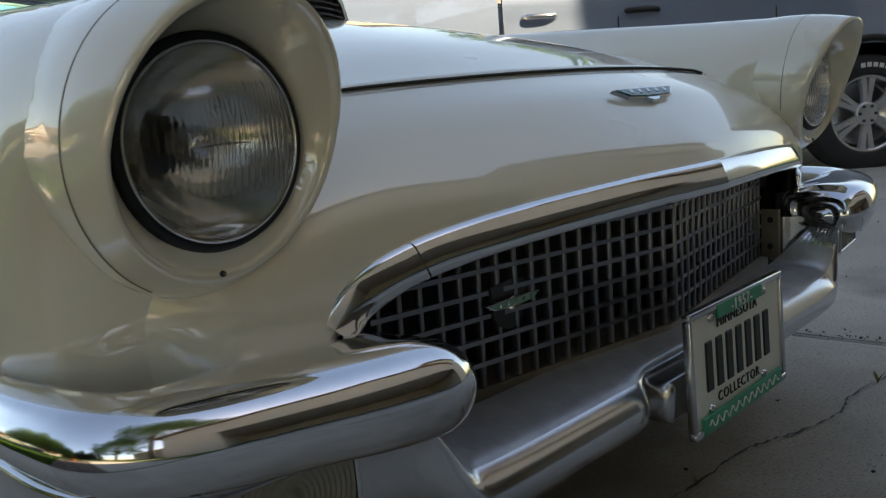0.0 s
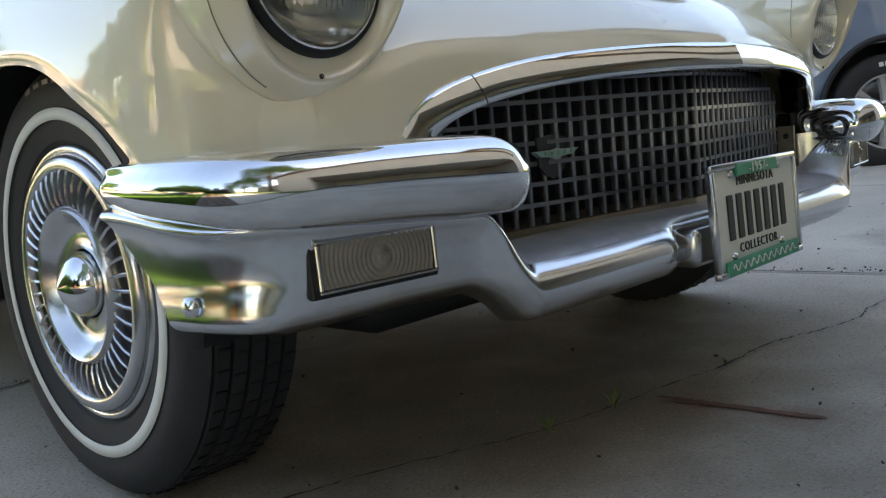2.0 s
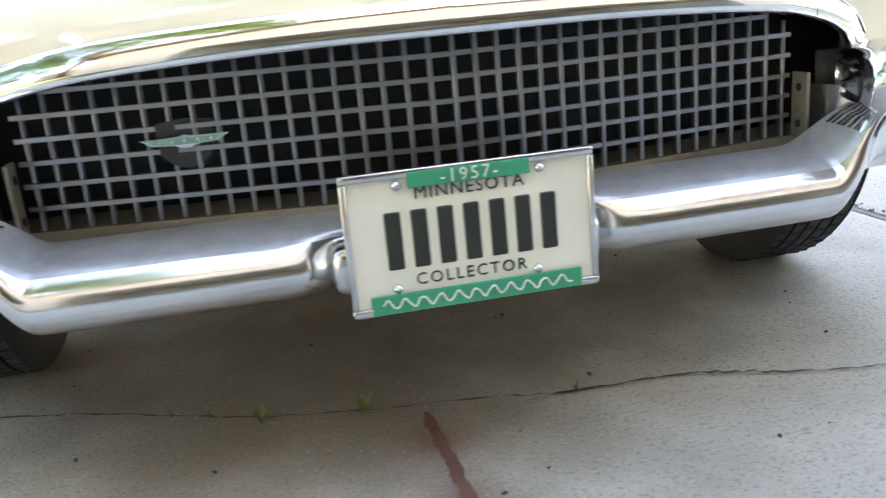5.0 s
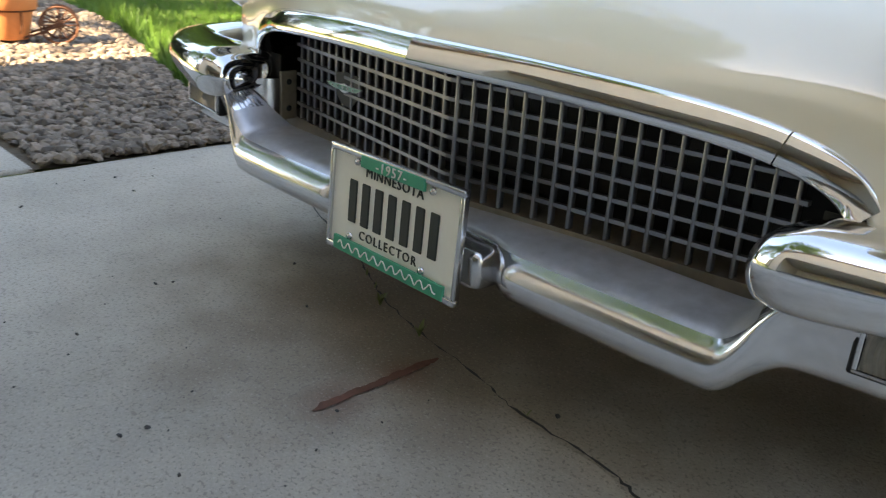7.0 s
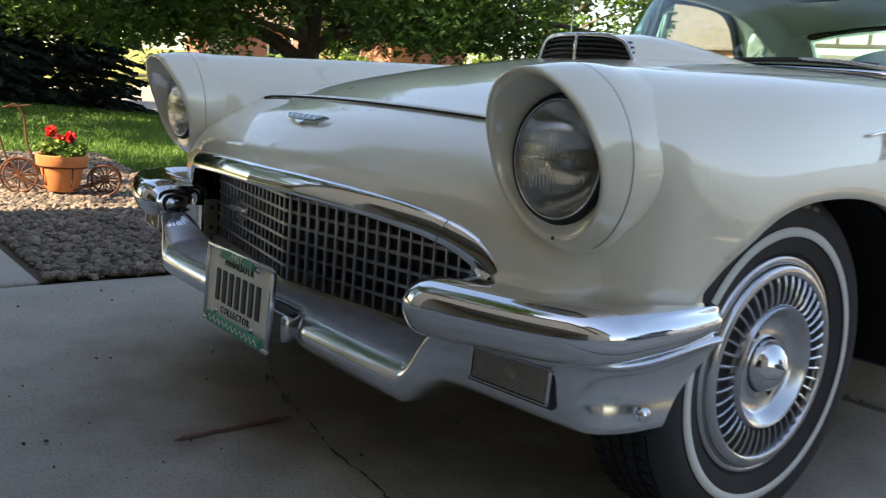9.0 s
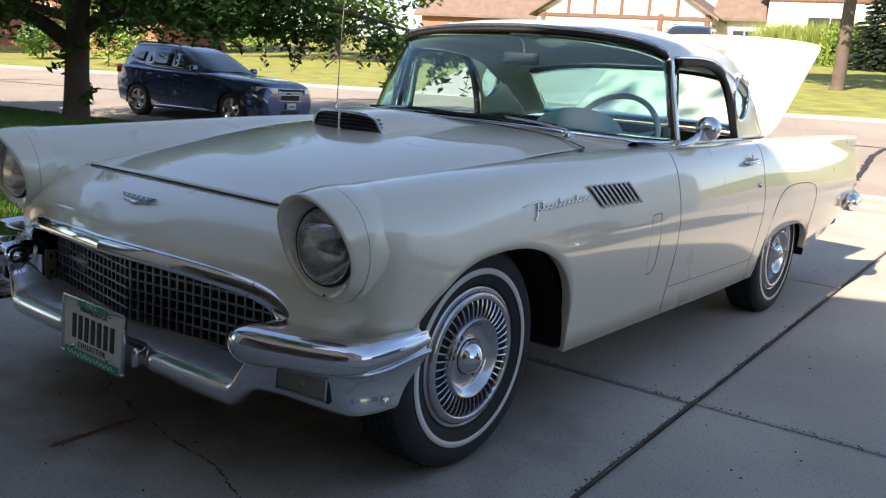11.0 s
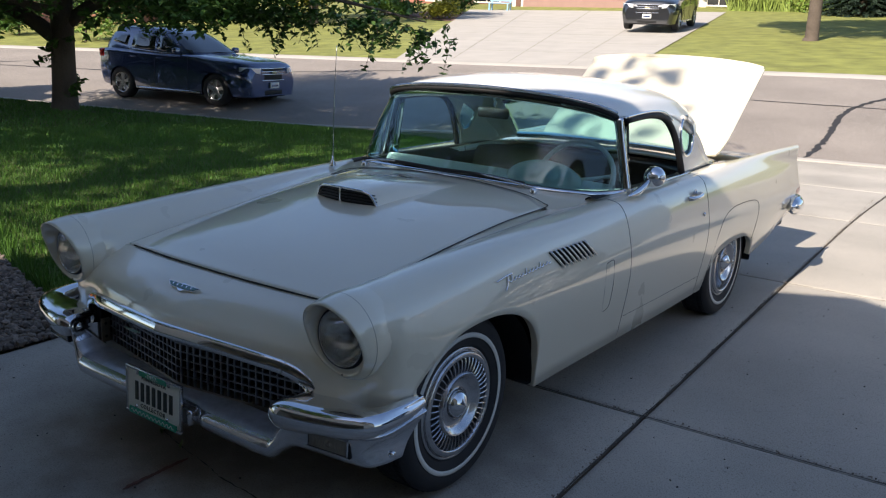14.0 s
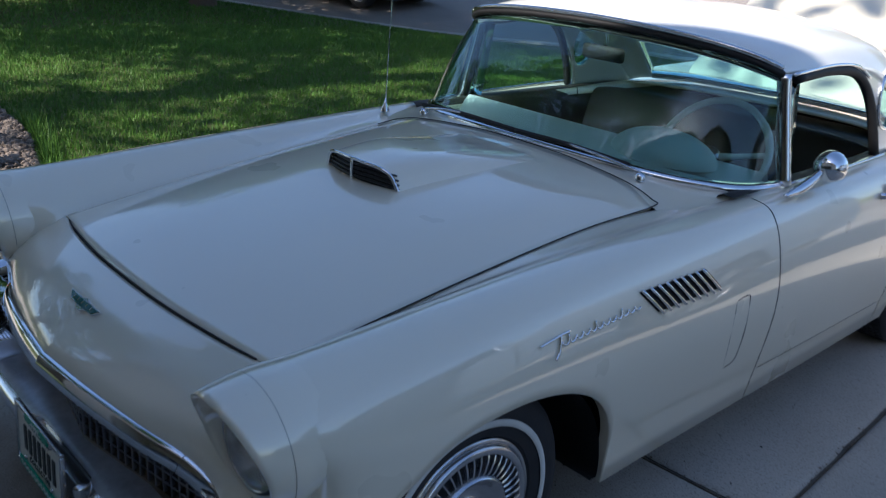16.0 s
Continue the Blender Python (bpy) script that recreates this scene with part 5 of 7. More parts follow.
def strip(name, pts, w, z, material, parent=None, label="", seed=1, wob=0.3, zf=ground_z):
    """A thin uneven band along ground points."""
    rnd = random.Random(seed)
    a, b = [], []
    steps = max(8, len(pts) * 8)
    line = [spline(pts, (len(pts) - 1) * i / steps) for i in range(steps + 1)]
    for i, p in enumerate(line):
        d = line[min(i + 1, steps)] - line[max(i - 1, 0)]
        d = d / (np.linalg.norm(d) + 1e-9)
        n = np.array((-d[1], d[0]))
        ww = w * (1 + wob * (rnd.random() * 2 - 1)) * (0.25 + 0.75 * min(1, i / 3, (steps - i) / 3))
        j = w * wob * 2 * (rnd.random() - 0.5)
        for lst, s in ((a, 1), (b, -1)):
            q = p + n * (s * ww / 2 + j)
            lst.append((q[0], q[1], zf(q[0], q[1]) + z))
    return part(name, grid([a, b]), material, parent, label, smooth=False)


for k, (pts, w) in enumerate([([(-3.9, 16.5), (-2.4, 16.7), (-1.07, 16.96), (1.5, 17.3), (5, 18)], 0.07), ([(-1.18, 11.96), (-1.25, 13.2), (-1.4, 14.4), (-1.6, 16.2), (-1.45, 17.6), (-0.9, 19.3)], 0.10),
                             ([(-18, 13.2), (-15.5, 14.9), (-13, 16.6)], 0.09), ([(-30, 10.5), (-26, 10.8), (-22, 11.9), (-19, 12.6)], 0.1), ([(-29, 9.2), (-26, 10.8), (-24.5, 12.4)], 0.1), ([(-34, 11.5), (-30, 10.5), (-27, 9.4)], 0.08)]):
    strip("tar_seam", pts, w, -0.005, M["tar"], street, "", k)
for nm, d0, d1 in (("kerb_near", -0.42, 0.04), ("kerb_far", 8.95, 9.45)):
    prof = [(d0, -0.05), (d0, 0.015), (d0 + 0.06, 0.03), (d1 - 0.22, 0.022), (d1 - 0.06, -0.004), (d1, -0.02)] if d0 < 0 else [(d0, -0.03), (d0 + 0.06, -0.004), (d0 + 0.2, 0.03), (d1 - 0.06, 0.05), (d1, 0.03), (d1, -0.05)]
    k = tagged(part(nm, grid([[(x, road_y(x, d), ground_z(x, road_y(x, d)) + dz) for x in xs] for d, dz in prof]), M["kerb"], split=40), "pale rolled concrete kerb along the street", "kerb", kind="structure")

# ---- driveway slabs ----
def slab(x0, x1, y0, y1, parent, name="slab", n=6, seed=0, skew=0.0, material=None):
    """One poured slab with rounded, worn arrises; y may be a line along x, skew turns its sides."""
    rnd = random.Random(seed)
    g = 0.006
    f0 = y0 if callable(y0) else (lambda x: y0 + skew * x)
    f1 = y1 if callable(y1) else (lambda x: y1 + skew * x)
    rows = []
    us = [0, 0.0, 0.004, 0.012] + [k / n for k in range(1, n)] + [0.988, 0.996, 1.0, 1.0]
    drop = [-0.06, -0.010, -0.002, 0] + [0] * (n - 1) + [0, -0.002, -0.010, -0.06]
    dz = 0.003 * (rnd.random() - 0.5)
    for v, dv in zip(us, drop):
        row = []
        for u, du in zip(us, drop):
            x = x0 + g + (x1 - x0 - 2 * g) * u
            y = f0(x) + g + (f1(x) - f0(x) - 2 * g) * v
            x -= skew * y
            row.append((x, y, ground_z(x, y) + min(du, dv) + dz))
        rows.append(row)
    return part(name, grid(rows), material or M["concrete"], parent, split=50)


driveway = tagged(new("driveway"), "grey broom-finished concrete driveway in jointed slabs", "driveway", kind="structure")
XE = (-1.55, 1.115, 3.75, 6.9)
YE = (-3.95, -1.60, 0.925, 3.50, 6.1, 8.7)
k = 0
for x0, x1 in zip(XE, XE[1:]):
    for y0, y1 in zip(YE, YE[1:]):
        slab(x0, x1, y0, y1, driveway, seed=k, skew=0.06)
        k += 1
    slab(x0, x1, lambda x: YE[-1] + 0.06 * x, lambda x: road_y(x, -0.42) - 0.15, driveway, seed=k, skew=0.06)
    k += 1
walkway = tagged(new("walkway"), "grey concrete front walk beside the gravel bed", "walkway", kind="structure")
for x0, x1 in ((-2.95, -1.53), (-4.4, -2.96), (-5.9, -4.41)):
    slab(x0, x1, -2.1, -0.64, walkway, seed=int(x0 * -10))
base = tagged(part("joint_filler", grid([[(x, y, ground_z(x, y) - 0.013) for x in (-1.50 - 0.06 * y, 0, 2, 4, 6.0)] for y in [-3.9 + 0.5 * i for i in range(31)]]), M["soil"]), "dark soil in the driveway joints", "joint filler", kind="structure")
flat0 = lambda x, y: 0.0
for k, ye in enumerate(YE[1:-1]):
    strip("joint", [(x, ye + 0.06 * x) for x in np.linspace(-1.45 - 0.06 * ye, 6.8, 9)], 0.009, 0.0006, M["joint"], driveway, "", 60 + k, 0.35)
for k, xe in enumerate(XE[1:-1]):
    strip("joint", [(xe - 0.06 * y, y) for y in np.linspace(-3.9, 11.0, 16)], 0.009, 0.0006, M["joint"], driveway, "", 70 + k, 0.35)
strip("crack", [(-1.5, -0.02), (-1.1, -0.10), (-0.70, -0.24), (-0.56, -0.28), (-0.42, -0.34), (-0.31, -0.39), (-0.14, -0.43), (0.04, -0.46), (0.15, -0.485), (0.33, -0.495), (0.42, -0.52), (0.48, -0.545), (0.61, -0.575), (0.73, -0.565), (0.92, -0.60), (1.05, -0.66)], 0.0035, 0.0022, M["tar"], driveway, "jagged dark crack", 4, 0.9, flat0)
strip("rust_stain", [(-0.055, -0.47), (-0.05, -0.56), (-0.046, -0.66), (-0.040, -0.745)], 0.017, 0.0018, M["rust_stain"], driveway, "rust-brown streak", 5, 0.12, flat0)

# ---- gravel bed ----
BED = [(-1.53, -0.66), (-1.53, 0.02), (-2.1, 0.16), (-2.7, 0.30), (-3.4, 0.50), (-4.2, 0.70), (-6.2, 0.9), (-6.2, -0.66)]


def inside(poly, x, y):
    c = False
    for (x0, y0), (x1, y1) in zip(poly, poly[1:] + poly[:1]):
        if (y0 > y) != (y1 > y) and x < (x1 - x0) * (y - y0) / (y1 - y0) + x0:
            c = not c
    return c


b = bmesh.new()
b.faces.new([b.verts.new((x, y, -0.006)) for x, y in BED])
bed = tagged(part("gravel_bed", b, M["soil"], smooth=False), "dark soil bed under river stones", "gravel bed", kind="structure")
rnd = random.Random(7)
ico_v = []
t_ = (1 + 5 ** 0.5) / 2
for a in (-1, 1):
    for c in (-t_, t_):
        ico_v += [(0, a, c), (a, c, 0), (c, 0, a)]
ico_v = [Vector(v).normalized() for v in ico_v]
tmp = bmesh.new()
for v in ico_v:
    tmp.verts.new(v)
hull = bmesh.ops.convex_hull(tmp, input=tmp.verts)
tmp.verts.index_update()
ico_f = [[v.index for v in f.verts] for f in tmp.faces]
tmp.free()


def pebbles(n, where, lo, hi, seed):
    r = random.Random(seed)
    V, Fc = [], []
    while n:
        x, y = where(r)
        if x is None:
            continue
        s = lo + (hi - lo) * r.random() ** 2
        m = Euler((r.random() * 6, r.random() * 6, r.random() * 6)).to_matrix()
        sc = Vector((1, 0.6 + 0.4 * r.random(), 0.5 + 0.3 * r.random()))
        o = len(V)
        zz = 0.3 * s + r.random() * 0.012
        for v in ico_v:
            q = m @ Vector((v.x * sc.x, v.y * sc.y, v.z * sc.z)) * s * (0.85 + 0.3 * r.random())
            V.append((x + q.x, y + q.y, zz + q.z * 0.7))
        Fc += [[i + o for i in f] for f in ico_f]
        n -= 1
    return V, Fc


def in_bed(r):
    x = -1.53 - 4.6 * r.random() ** 1.2
    y = -0.62 + 1.5 * r.random()
    return (x, y) if inside(BED, x, y) else (None, None)


def stuff(name, V, Fc, material, label, category, smooth=False):
    me = bpy.data.meshes.new(name)
    me.from_pydata(V, [], Fc)
    me.materials.append(material)
    if smooth:
        me.shade_smooth()
    return tagged(new(name, me), label, category, kind="stuff")


stuff("river_stones", *pebbles(15000, in_bed, 0.009, 0.031, 3), M["stone_each"], "mixed tan and grey river stones in a bed", "gravel")

# ---- grass ----
def blades(n, where, h0, h1, seed, w=0.004):
    r = random.Random(seed)
    V, Fc = [], []
    while n:
        x, y = where(r)
        if x is None:
            continue
        z = sheet_z(x, y)
        a = r.random() * 6.283
        h = h0 + (h1 - h0) * r.random()
        lx, ly = (r.random() - 0.5) * h * 0.9, (r.random() - 0.5) * h * 0.9
        c, s = math.cos(a) * w, math.sin(a) * w
        o = len(V)
        V += [(x - c, y - s, z), (x + c, y + s, z), (x + lx, y + ly, z + h)]
        Fc.append((o, o + 1, o + 2))
        n -= 1
    return V, Fc


def near_lawn(r):
    y = 9.0 * r.random() ** 1.2
    x = -1.58 - 0.06 * y - 7.5 * r.random() ** 1.3
    return (x, y) if not inside(BED, x, y) and kerb_distance(x, y) < -0.6 else (None, None)


def far_lawn(r):
    x = -24 + 17 * r.random()
    y = -2 + 11 * r.random()
    return (x, y) if kerb_distance(x, y) < -0.6 and not inside(BED, x, y) else (None, None)


stuff("grass", *blades(200000, near_lawn, 0.022, 0.055, 11, 0.0036), M["blade"], "short thick green lawn grass", "grass")
stuff("grass", *blades(80000, far_lawn, 0.03, 0.065, 12, 0.009), M["blade"], "short thick green lawn grass", "grass")
edge = lambda r: (lambda q: (q[0], q[1] + 0.03))(spline([(-4.6, 0.76), (-4.0, 0.66), (-3.4, 0.50), (-2.7, 0.30), (-2.1, 0.18), (-1.6, 0.06)], 5 * r.random()) + np.array((0, 0.10 * r.random() ** 2)))
stuff("tall_grass", *blades(1500, edge, 0.06, 0.17, 13, 0.004), M["blade"], "untrimmed grass tufts along the bed", "grass")


def driveway_edge(r):
    y = 0.1 + 9 * r.random()
    return (-1.565 - 0.06 * y - 0.05 * r.random() ** 2, y)


stuff("edge_grass", *blades(2500, driveway_edge, 0.05, 0.12, 14, 0.004), M["blade"], "grass hanging over the driveway edge", "grass")

# ---- trees and shrubs ----
def leaf_cloud(centers, per, spread, size, seed, droop=0.0):
    """Many small folded leaves round clump centres."""
    r = random.Random(seed)
    V, Fc = [], []
    for cx, cy, cz, rad, *few in centers:
        for _ in range(few[0] if few else per):
            while True:
                p = Vector((r.uniform(-1, 1), r.uniform(-1, 1), r.uniform(-1, 1)))
                if 0.05 < p.length < 1:
                    break
            p = p * rad * spread
            p.z = p.z * 0.7 - droop * p.xy.length
            o = len(V)
            s = size * (0.6 + 0.8 * r.random())
            e = Euler((r.uniform(-0.9, 0.9), r.uniform(-0.9, 0.9), r.uniform(0, 6.28))).to_matrix()
            base = Vector((cx, cy, cz)) + p
            for q in ((0, -0.6, 0), (0.34, 0, 0.10), (0, 0.75, -0.06), (-0.34, 0, 0.10)):
                w = e @ Vector(q) * s
                V.append(tuple(base + w))
            Fc += [(o, o + 1, o + 2), (o, o + 2, o + 3)]
    return V, Fc


def crown_part(name, V, Fc, material, parent, label=""):
    me = bpy.data.meshes.new(name)
    me.from_pydata(V, [], Fc)
    me.materials.append(material)
    ob = new(name, me)
    ob.parent = parent
    if label:
        ob["label"] = label
    ob["kind"] = "stuff"
    return ob


def broadleaf(name, label, x, y, height, trunk_r, crown_lo, crown_r, clumps, per, size, seed, lean=(0, 0), material=None, group="", skirts=()):
    r = random.Random(seed)
    z0 = sheet_z(x, y)
    t = empty(name, label, "tree", group)
    t.location = (x, y, z0 - 0.03)
    body = tube([(0, 0, -0.1), (0.02, 0.01, 0.3), (lean[0] * 0.2, lean[1] * 0.2, crown_lo), (lean[0] * 0.5, lean[1] * 0.5, crown_lo + (height - crown_lo) * 0.4), (lean[0], lean[1], height * 0.9)], [trunk_r * 1.5, trunk_r * 1.08, trunk_r * 0.9, trunk_r * 0.55, trunk_r * 0.12], 14, steps=28)
    part("trunk", body, M["bark"], t)
    centers = []
    for k in range(clumps):
        a = 2.399 * k + r.random() * 0.6
        q = (k + 0.5) / clumps
        zz = crown_lo + 0.15 + (height - crown_lo) * q ** 0.9
        env = math.sin(math.pi * min(1, 0.22 + 0.78 * q)) ** 0.6
        rr = crown_r * env * (0.35 + 0.65 * math.sqrt(r.random()))
        centers.append((lean[0] * q + rr * math.cos(a), lean[1] * q + rr * math.sin(a), zz + r.uniform(-0.3, 0.3), crown_r * (0.20 + 0.14 * r.random())))
    centers += list(skirts)
    for k in range(9):
        c = centers[int(len(centers) * (k + 0.3) / 9 * 0.75)]
        sz = crown_lo * 0.85 + (c[2] - crown_lo) * 0.35
        limb = tube([(lean[0] * 0.2, lean[1] * 0.2, sz), (c[0] * 0.4, c[1] * 0.4, sz + (c[2] - sz) * 0.55), (c[0] * 0.9, c[1] * 0.9, c[2])], [trunk_r * 0.5, trunk_r * 0.28, trunk_r * 0.06], 8, steps=12)
        part("limb", limb, M["bark"], t)
    V, Fc = leaf_cloud(centers, per, 1.0, size, seed + 1, 0.05)
    crown_part("crown", V, Fc, material or M["leaf"], t)
    return t


# hanging branch that reaches over the street side of the lawn
sk = [(2.2 + 0.5 * k, 0.9 + 0.42 * k, 2.05 - 0.03 * k, 0.60, n) for k, n in enumerate((800, 560, 330, 190, 110, 70))] + [(-2.6, -1.8, 2.2, 0.8), (-3.6, -2.6, 2.3, 0.9), (1.2, -2.4, 2.4, 0.9), (3.0, -2.6, 2.6, 0.9), (0.8, 1.4, 2.2, 0.7), (-1.2, 1.8, 2.2, 0.7), (-0.4, -2.6, 1.9, 0.8), (0.2, -3.4, 1.8, 0.8), (-1.0, -4.2, 1.9, 0.9), (0.6, -4.6, 2.2, 0.9), (-0.2, -1.6, 1.9, 0.7)]
broadleaf("maple_tree", "broad green shade tree with low hanging branches on the lawn", -12.44, 6.3, 5.0, 0.20, 2.0, 4.4, 80, 1000, 0.098, 21, (0.3, 0.2), skirts=sk)
maple = bpy.data.objects["maple_tree"]
for pts, rad in (([(0, 0, 1.25), (-0.5, -0.6, 1.75), (-1.5, -1.8, 2.05), (-2.9, -3.2, 2.25)], [0.15, 0.12, 0.08, 0.03]), ([(0, 0, 1.45), (0.6, 0.5, 1.95), (1.8, 1.2, 2.2), (3.6, 2.3, 2.2), (5.4, 3.5, 1.8)], [0.13, 0.10, 0.07, 0.045, 0.012]), ([(0, 0, 1.6), (0.4, -0.5, 2.2), (1.2, -1.6, 2.6), (2.4, -2.6, 2.8)], [0.12, 0.09, 0.06, 0.02])):
    part("limb", tube(pts, rad, 10, steps=24), M["bark"], maple)


def sprays(parent, starts, seed, size):
    """Thin drooping twigs with leaves set along them."""
    r = random.Random(seed)
    twigs, V, Fc = bmesh.new(), [], []
    for x, y, z, length, fall in starts:
        a = r.uniform(0, 6.28)
        dx, dy = math.cos(a) * length * 0.45, math.sin(a) * length * 0.45
        pts = [(x, y, z), (x + dx * 0.5, y + dy * 0.5, z + length * (0.04 - 0.25 * fall)), (x + dx, y + dy, z - length * 0.85 * fall)]
        tube(pts, [0.008, 0.006, 0.003], 5, twigs, steps=6)
        n = int(length * 30)
        for k in range(n):
            p = spline(pts, 2 * (0.1 + 0.9 * k / n))
            cs = [(p[0] + r.uniform(-0.07, 0.07), p[1] + r.uniform(-0.07, 0.07), p[2] - r.uniform(0, 0.08), 0.01)]
            v, f = leaf_cloud(cs, 1, 1.0, size, r.randrange(10 ** 6))
            Fc += [tuple(i + len(V) for i in q) for q in f]
            V += v
    part("twig", twigs, M["bark"], parent)["kind"] = "stuff"
    crown_part("hanging_leaves", V, Fc, M["leaf"], parent)


rt = random.Random(77)
hang = []
for k in range(64):
    q = 0.25 + 0.80 * k / 63
    hang.append((0.6 + 4.9 * q + rt.uniform(-0.3, 0.3), 0.5 + 3.0 * q + rt.uniform(-0.45, 0.45), 2.15 - 0.35 * q * q + rt.uniform(-0.25, 0.05), rt.uniform(0.35, 0.95), rt.uniform(0.55, 1.0)))
for k in range(46):
    a = 2.4 * k
    hang.append((rt.uniform(1.0, 3.8) * math.cos(a), rt.uniform(1.0, 3.8) * math.sin(a) - 0.6, rt.uniform(1.65, 2.1), rt.uniform(0.3, 0.6), rt.uniform(0.5, 1.0)))
for k in range(14):
    a = 0.45 * k
    hang.append((0.20 * math.cos(a), 0.20 * math.sin(a), 0.35 + 0.07 * k, rt.uniform(0.3, 0.6), rt.uniform(-0.4, 0.4)))
sprays(maple, hang, 78, 0.105)
broadleaf("shade_tree", "leafy green tree on the lawn across the street", -6.37, 31.3, 9.0, 0.22, 4.3, 4.2, 60, 170, 0.28, 22, material=M["leaf"])
# tree behind the house corner, which dapples the lawn
broadleaf("yard_tree", "tall green yard tree beside the house", -5.3, -5.2, 12.0, 0.24, 6.4, 4.3, 64, 260, 0.17, 23)
broadleaf("yard_tree", "leafy green yard tree beside the lawn", -12.2, -5.2, 9.5, 0.24, 3.0, 4.2, 64, 260, 0.17, 33)
broadleaf("street_tree", "leafy green tree by the street", -27, 0.0, 5.0, 0.25, 1.6, 3.6, 60, 170, 0.24, 24, group="street trees")
broadleaf("street_tree", "light green tree in a yard", -42, 26, 10, 0.28, 2.6, 5.5, 60, 150, 0.32, 25, material=M["leaf_light"], group="street trees")
broadleaf("street_tree", "light green tree in a yard", 3, 46, 11, 0.28, 2.6, 6, 60, 150, 0.34, 26, material=M["leaf_light"], group="street trees")
broadleaf("street_tree", "leafy green tree in a yard", 26, 16, 9, 0.28, 2.2, 5, 60, 150, 0.30, 27, group="street trees")
broadleaf("street_tree", "leafy green tree in a yard", -48, 12, 10, 0.28, 1.8, 6, 60, 150, 0.34, 28, group="street trees")


broadleaf("street_tree", "leafy green tree across the street", -30, 30, 9, 0.24, 1.8, 5, 50, 150, 0.30, 30, group="street trees")


def spruce(x, y, height, r0, seed):
    r = random.Random(seed)
    t = empty("spruce_tree", "dark dense blue-green spruce reaching to the ground", "tree", "spruces in the yards")
    t.location = (x, y, sheet_z(x, y) - 0.03)
    part("trunk", tube([(0, 0, 0), (0, 0, height * 0.5), (0.05, 0, height)], [0.2, 0.12, 0.01], 10, steps=12), M["bark"], t)
    V, Fc = [], []
    tiers = 26
    for k in range(tiers):
        q = k / tiers
        z = 0.25 + (height - 0.4) * q
        rad = r0 * (1 - q) ** 0.85 + 0.12
        n = int(9 + 12 * (1 - q))
        for j in range(n):
            a = 2 * math.pi * (j + r.random() * 0.7) / n
            ln = rad * (0.75 + 0.35 * r.random())
            for i in range(int(6 + 26 * ln / r0)):
                s = ln * (0.15 + 0.85 * math.sqrt(r.random()))
                drop = 0.16 * s * s / r0 + 0.06
                px, py, pz = s * math.cos(a), s * math.sin(a), z - drop + r.uniform(-0.05, 0.05)
                sa = a + r.uniform(-1.0, 1.0)
                L, w = 0.20 + 0.12 * r.random(), 0.05
                dx, dy = math.cos(sa), math.sin(sa)
                o = len(V)
                V += [(px - dy * w, py + dx * w, pz), (px + dy * w, py - dx * w, pz), (px + dx * L + dy * w * 0.4, py + dy * L - dx * w * 0.4, pz - 0.09), (px + dx * L * 1.05, py + dy * L * 1.05, pz - 0.02)]
                Fc += [(o, o + 1, o + 2), (o, o + 2, o + 3)]
    crown_part("crown", V, Fc, M["needle"], t)


for i, (x, y, h, rr) in enumerate([(-8.4, 48.2, 6.5, 2.2), (-5.4, 49.5, 7.0, 2.4), (-17.6, 0.8, 6.0, 2.5), (-18.8, 3.3, 5.2, 2.3), (-17.0, -2.4, 7, 2.5), (-24.0, 1.2, 5.0, 2.6), (-21.0, -1.5, 6, 3.0)]):
    spruce(x, y, h, rr, 40 + i)


def shrub(x, y, w, h, material, label, seed, name="shrub", lift=0.0):
    t = empty(name, label, "shrub", "shrubs across the street")
    t.location = (x, y, sheet_z(x, y) - 0.02 + lift)
    r = random.Random(seed)
    stems = bmesh.new()
    tube([(0, 0, -0.1), (0.05, 0.02, h * 0.3), (0.1, 0.05, h * 0.6)], [0.05, 0.04, 0.01], 8, stems)
    part("stem", stems, M["bark"], t)
    cs = [(r.uniform(-w, w) * 0.6, r.uniform(-w, w) * 0.6, h * (0.25 + 0.55 * r.random()), 0.45 * w) for _ in range(12)]
    crown_part("crown", *leaf_cloud(cs, 110, 1.0, 0.11 + 0.03 * w, seed), material, t)


for i, (x, y, w, h, mm, lb) in enumerate([(-26.4, 35.6, 1.1, 1.3, "yellow_leaf", "rounded golden-yellow shrub in a mulch bed"), (-28.0, 39.8, 1.2, 1.3, "leaf", "rounded dark green shrub in a mulch bed"), (-31.5, 37.2, 1.3, 1.2, "leaf_light", "loose green shrub in a mulch bed"),
                                         (-34.5, 34.5, 1.4, 1.7, "yellow_leaf", "rounded golden-yellow shrub in a mulch bed"), (-33, 28, 1.8, 2.4, "leaf_light", "loose light green shrub in a yard"), (-30, 17.5, 2.0, 2.4, "leaf_light", "loose light green shrub in a yard"), (-36, 18, 1.5, 1.6, "leaf", "dark green shrub in a yard"),
                                         (-10.5, 50, 2.2, 2.2, "leaf_light", "tall light green shrub beside a house"), (-3.0, 47, 1.8, 2.2, "leaf", "dark green shrub beside a house")]):
    shrub(x, y, w, h, M[mm], lb, 60 + i)

M["reed"] = mat("tall_grass", (0.20, 0.26, 0.05), 0.7, var=0.25, scale=1.5, fine=20, island=0.3)


def reed_bed(r):
    x = -16.0 + 9.5 * r.random()
    return (x, 51.2 + 3.0 * r.random() + 0.1 * x)


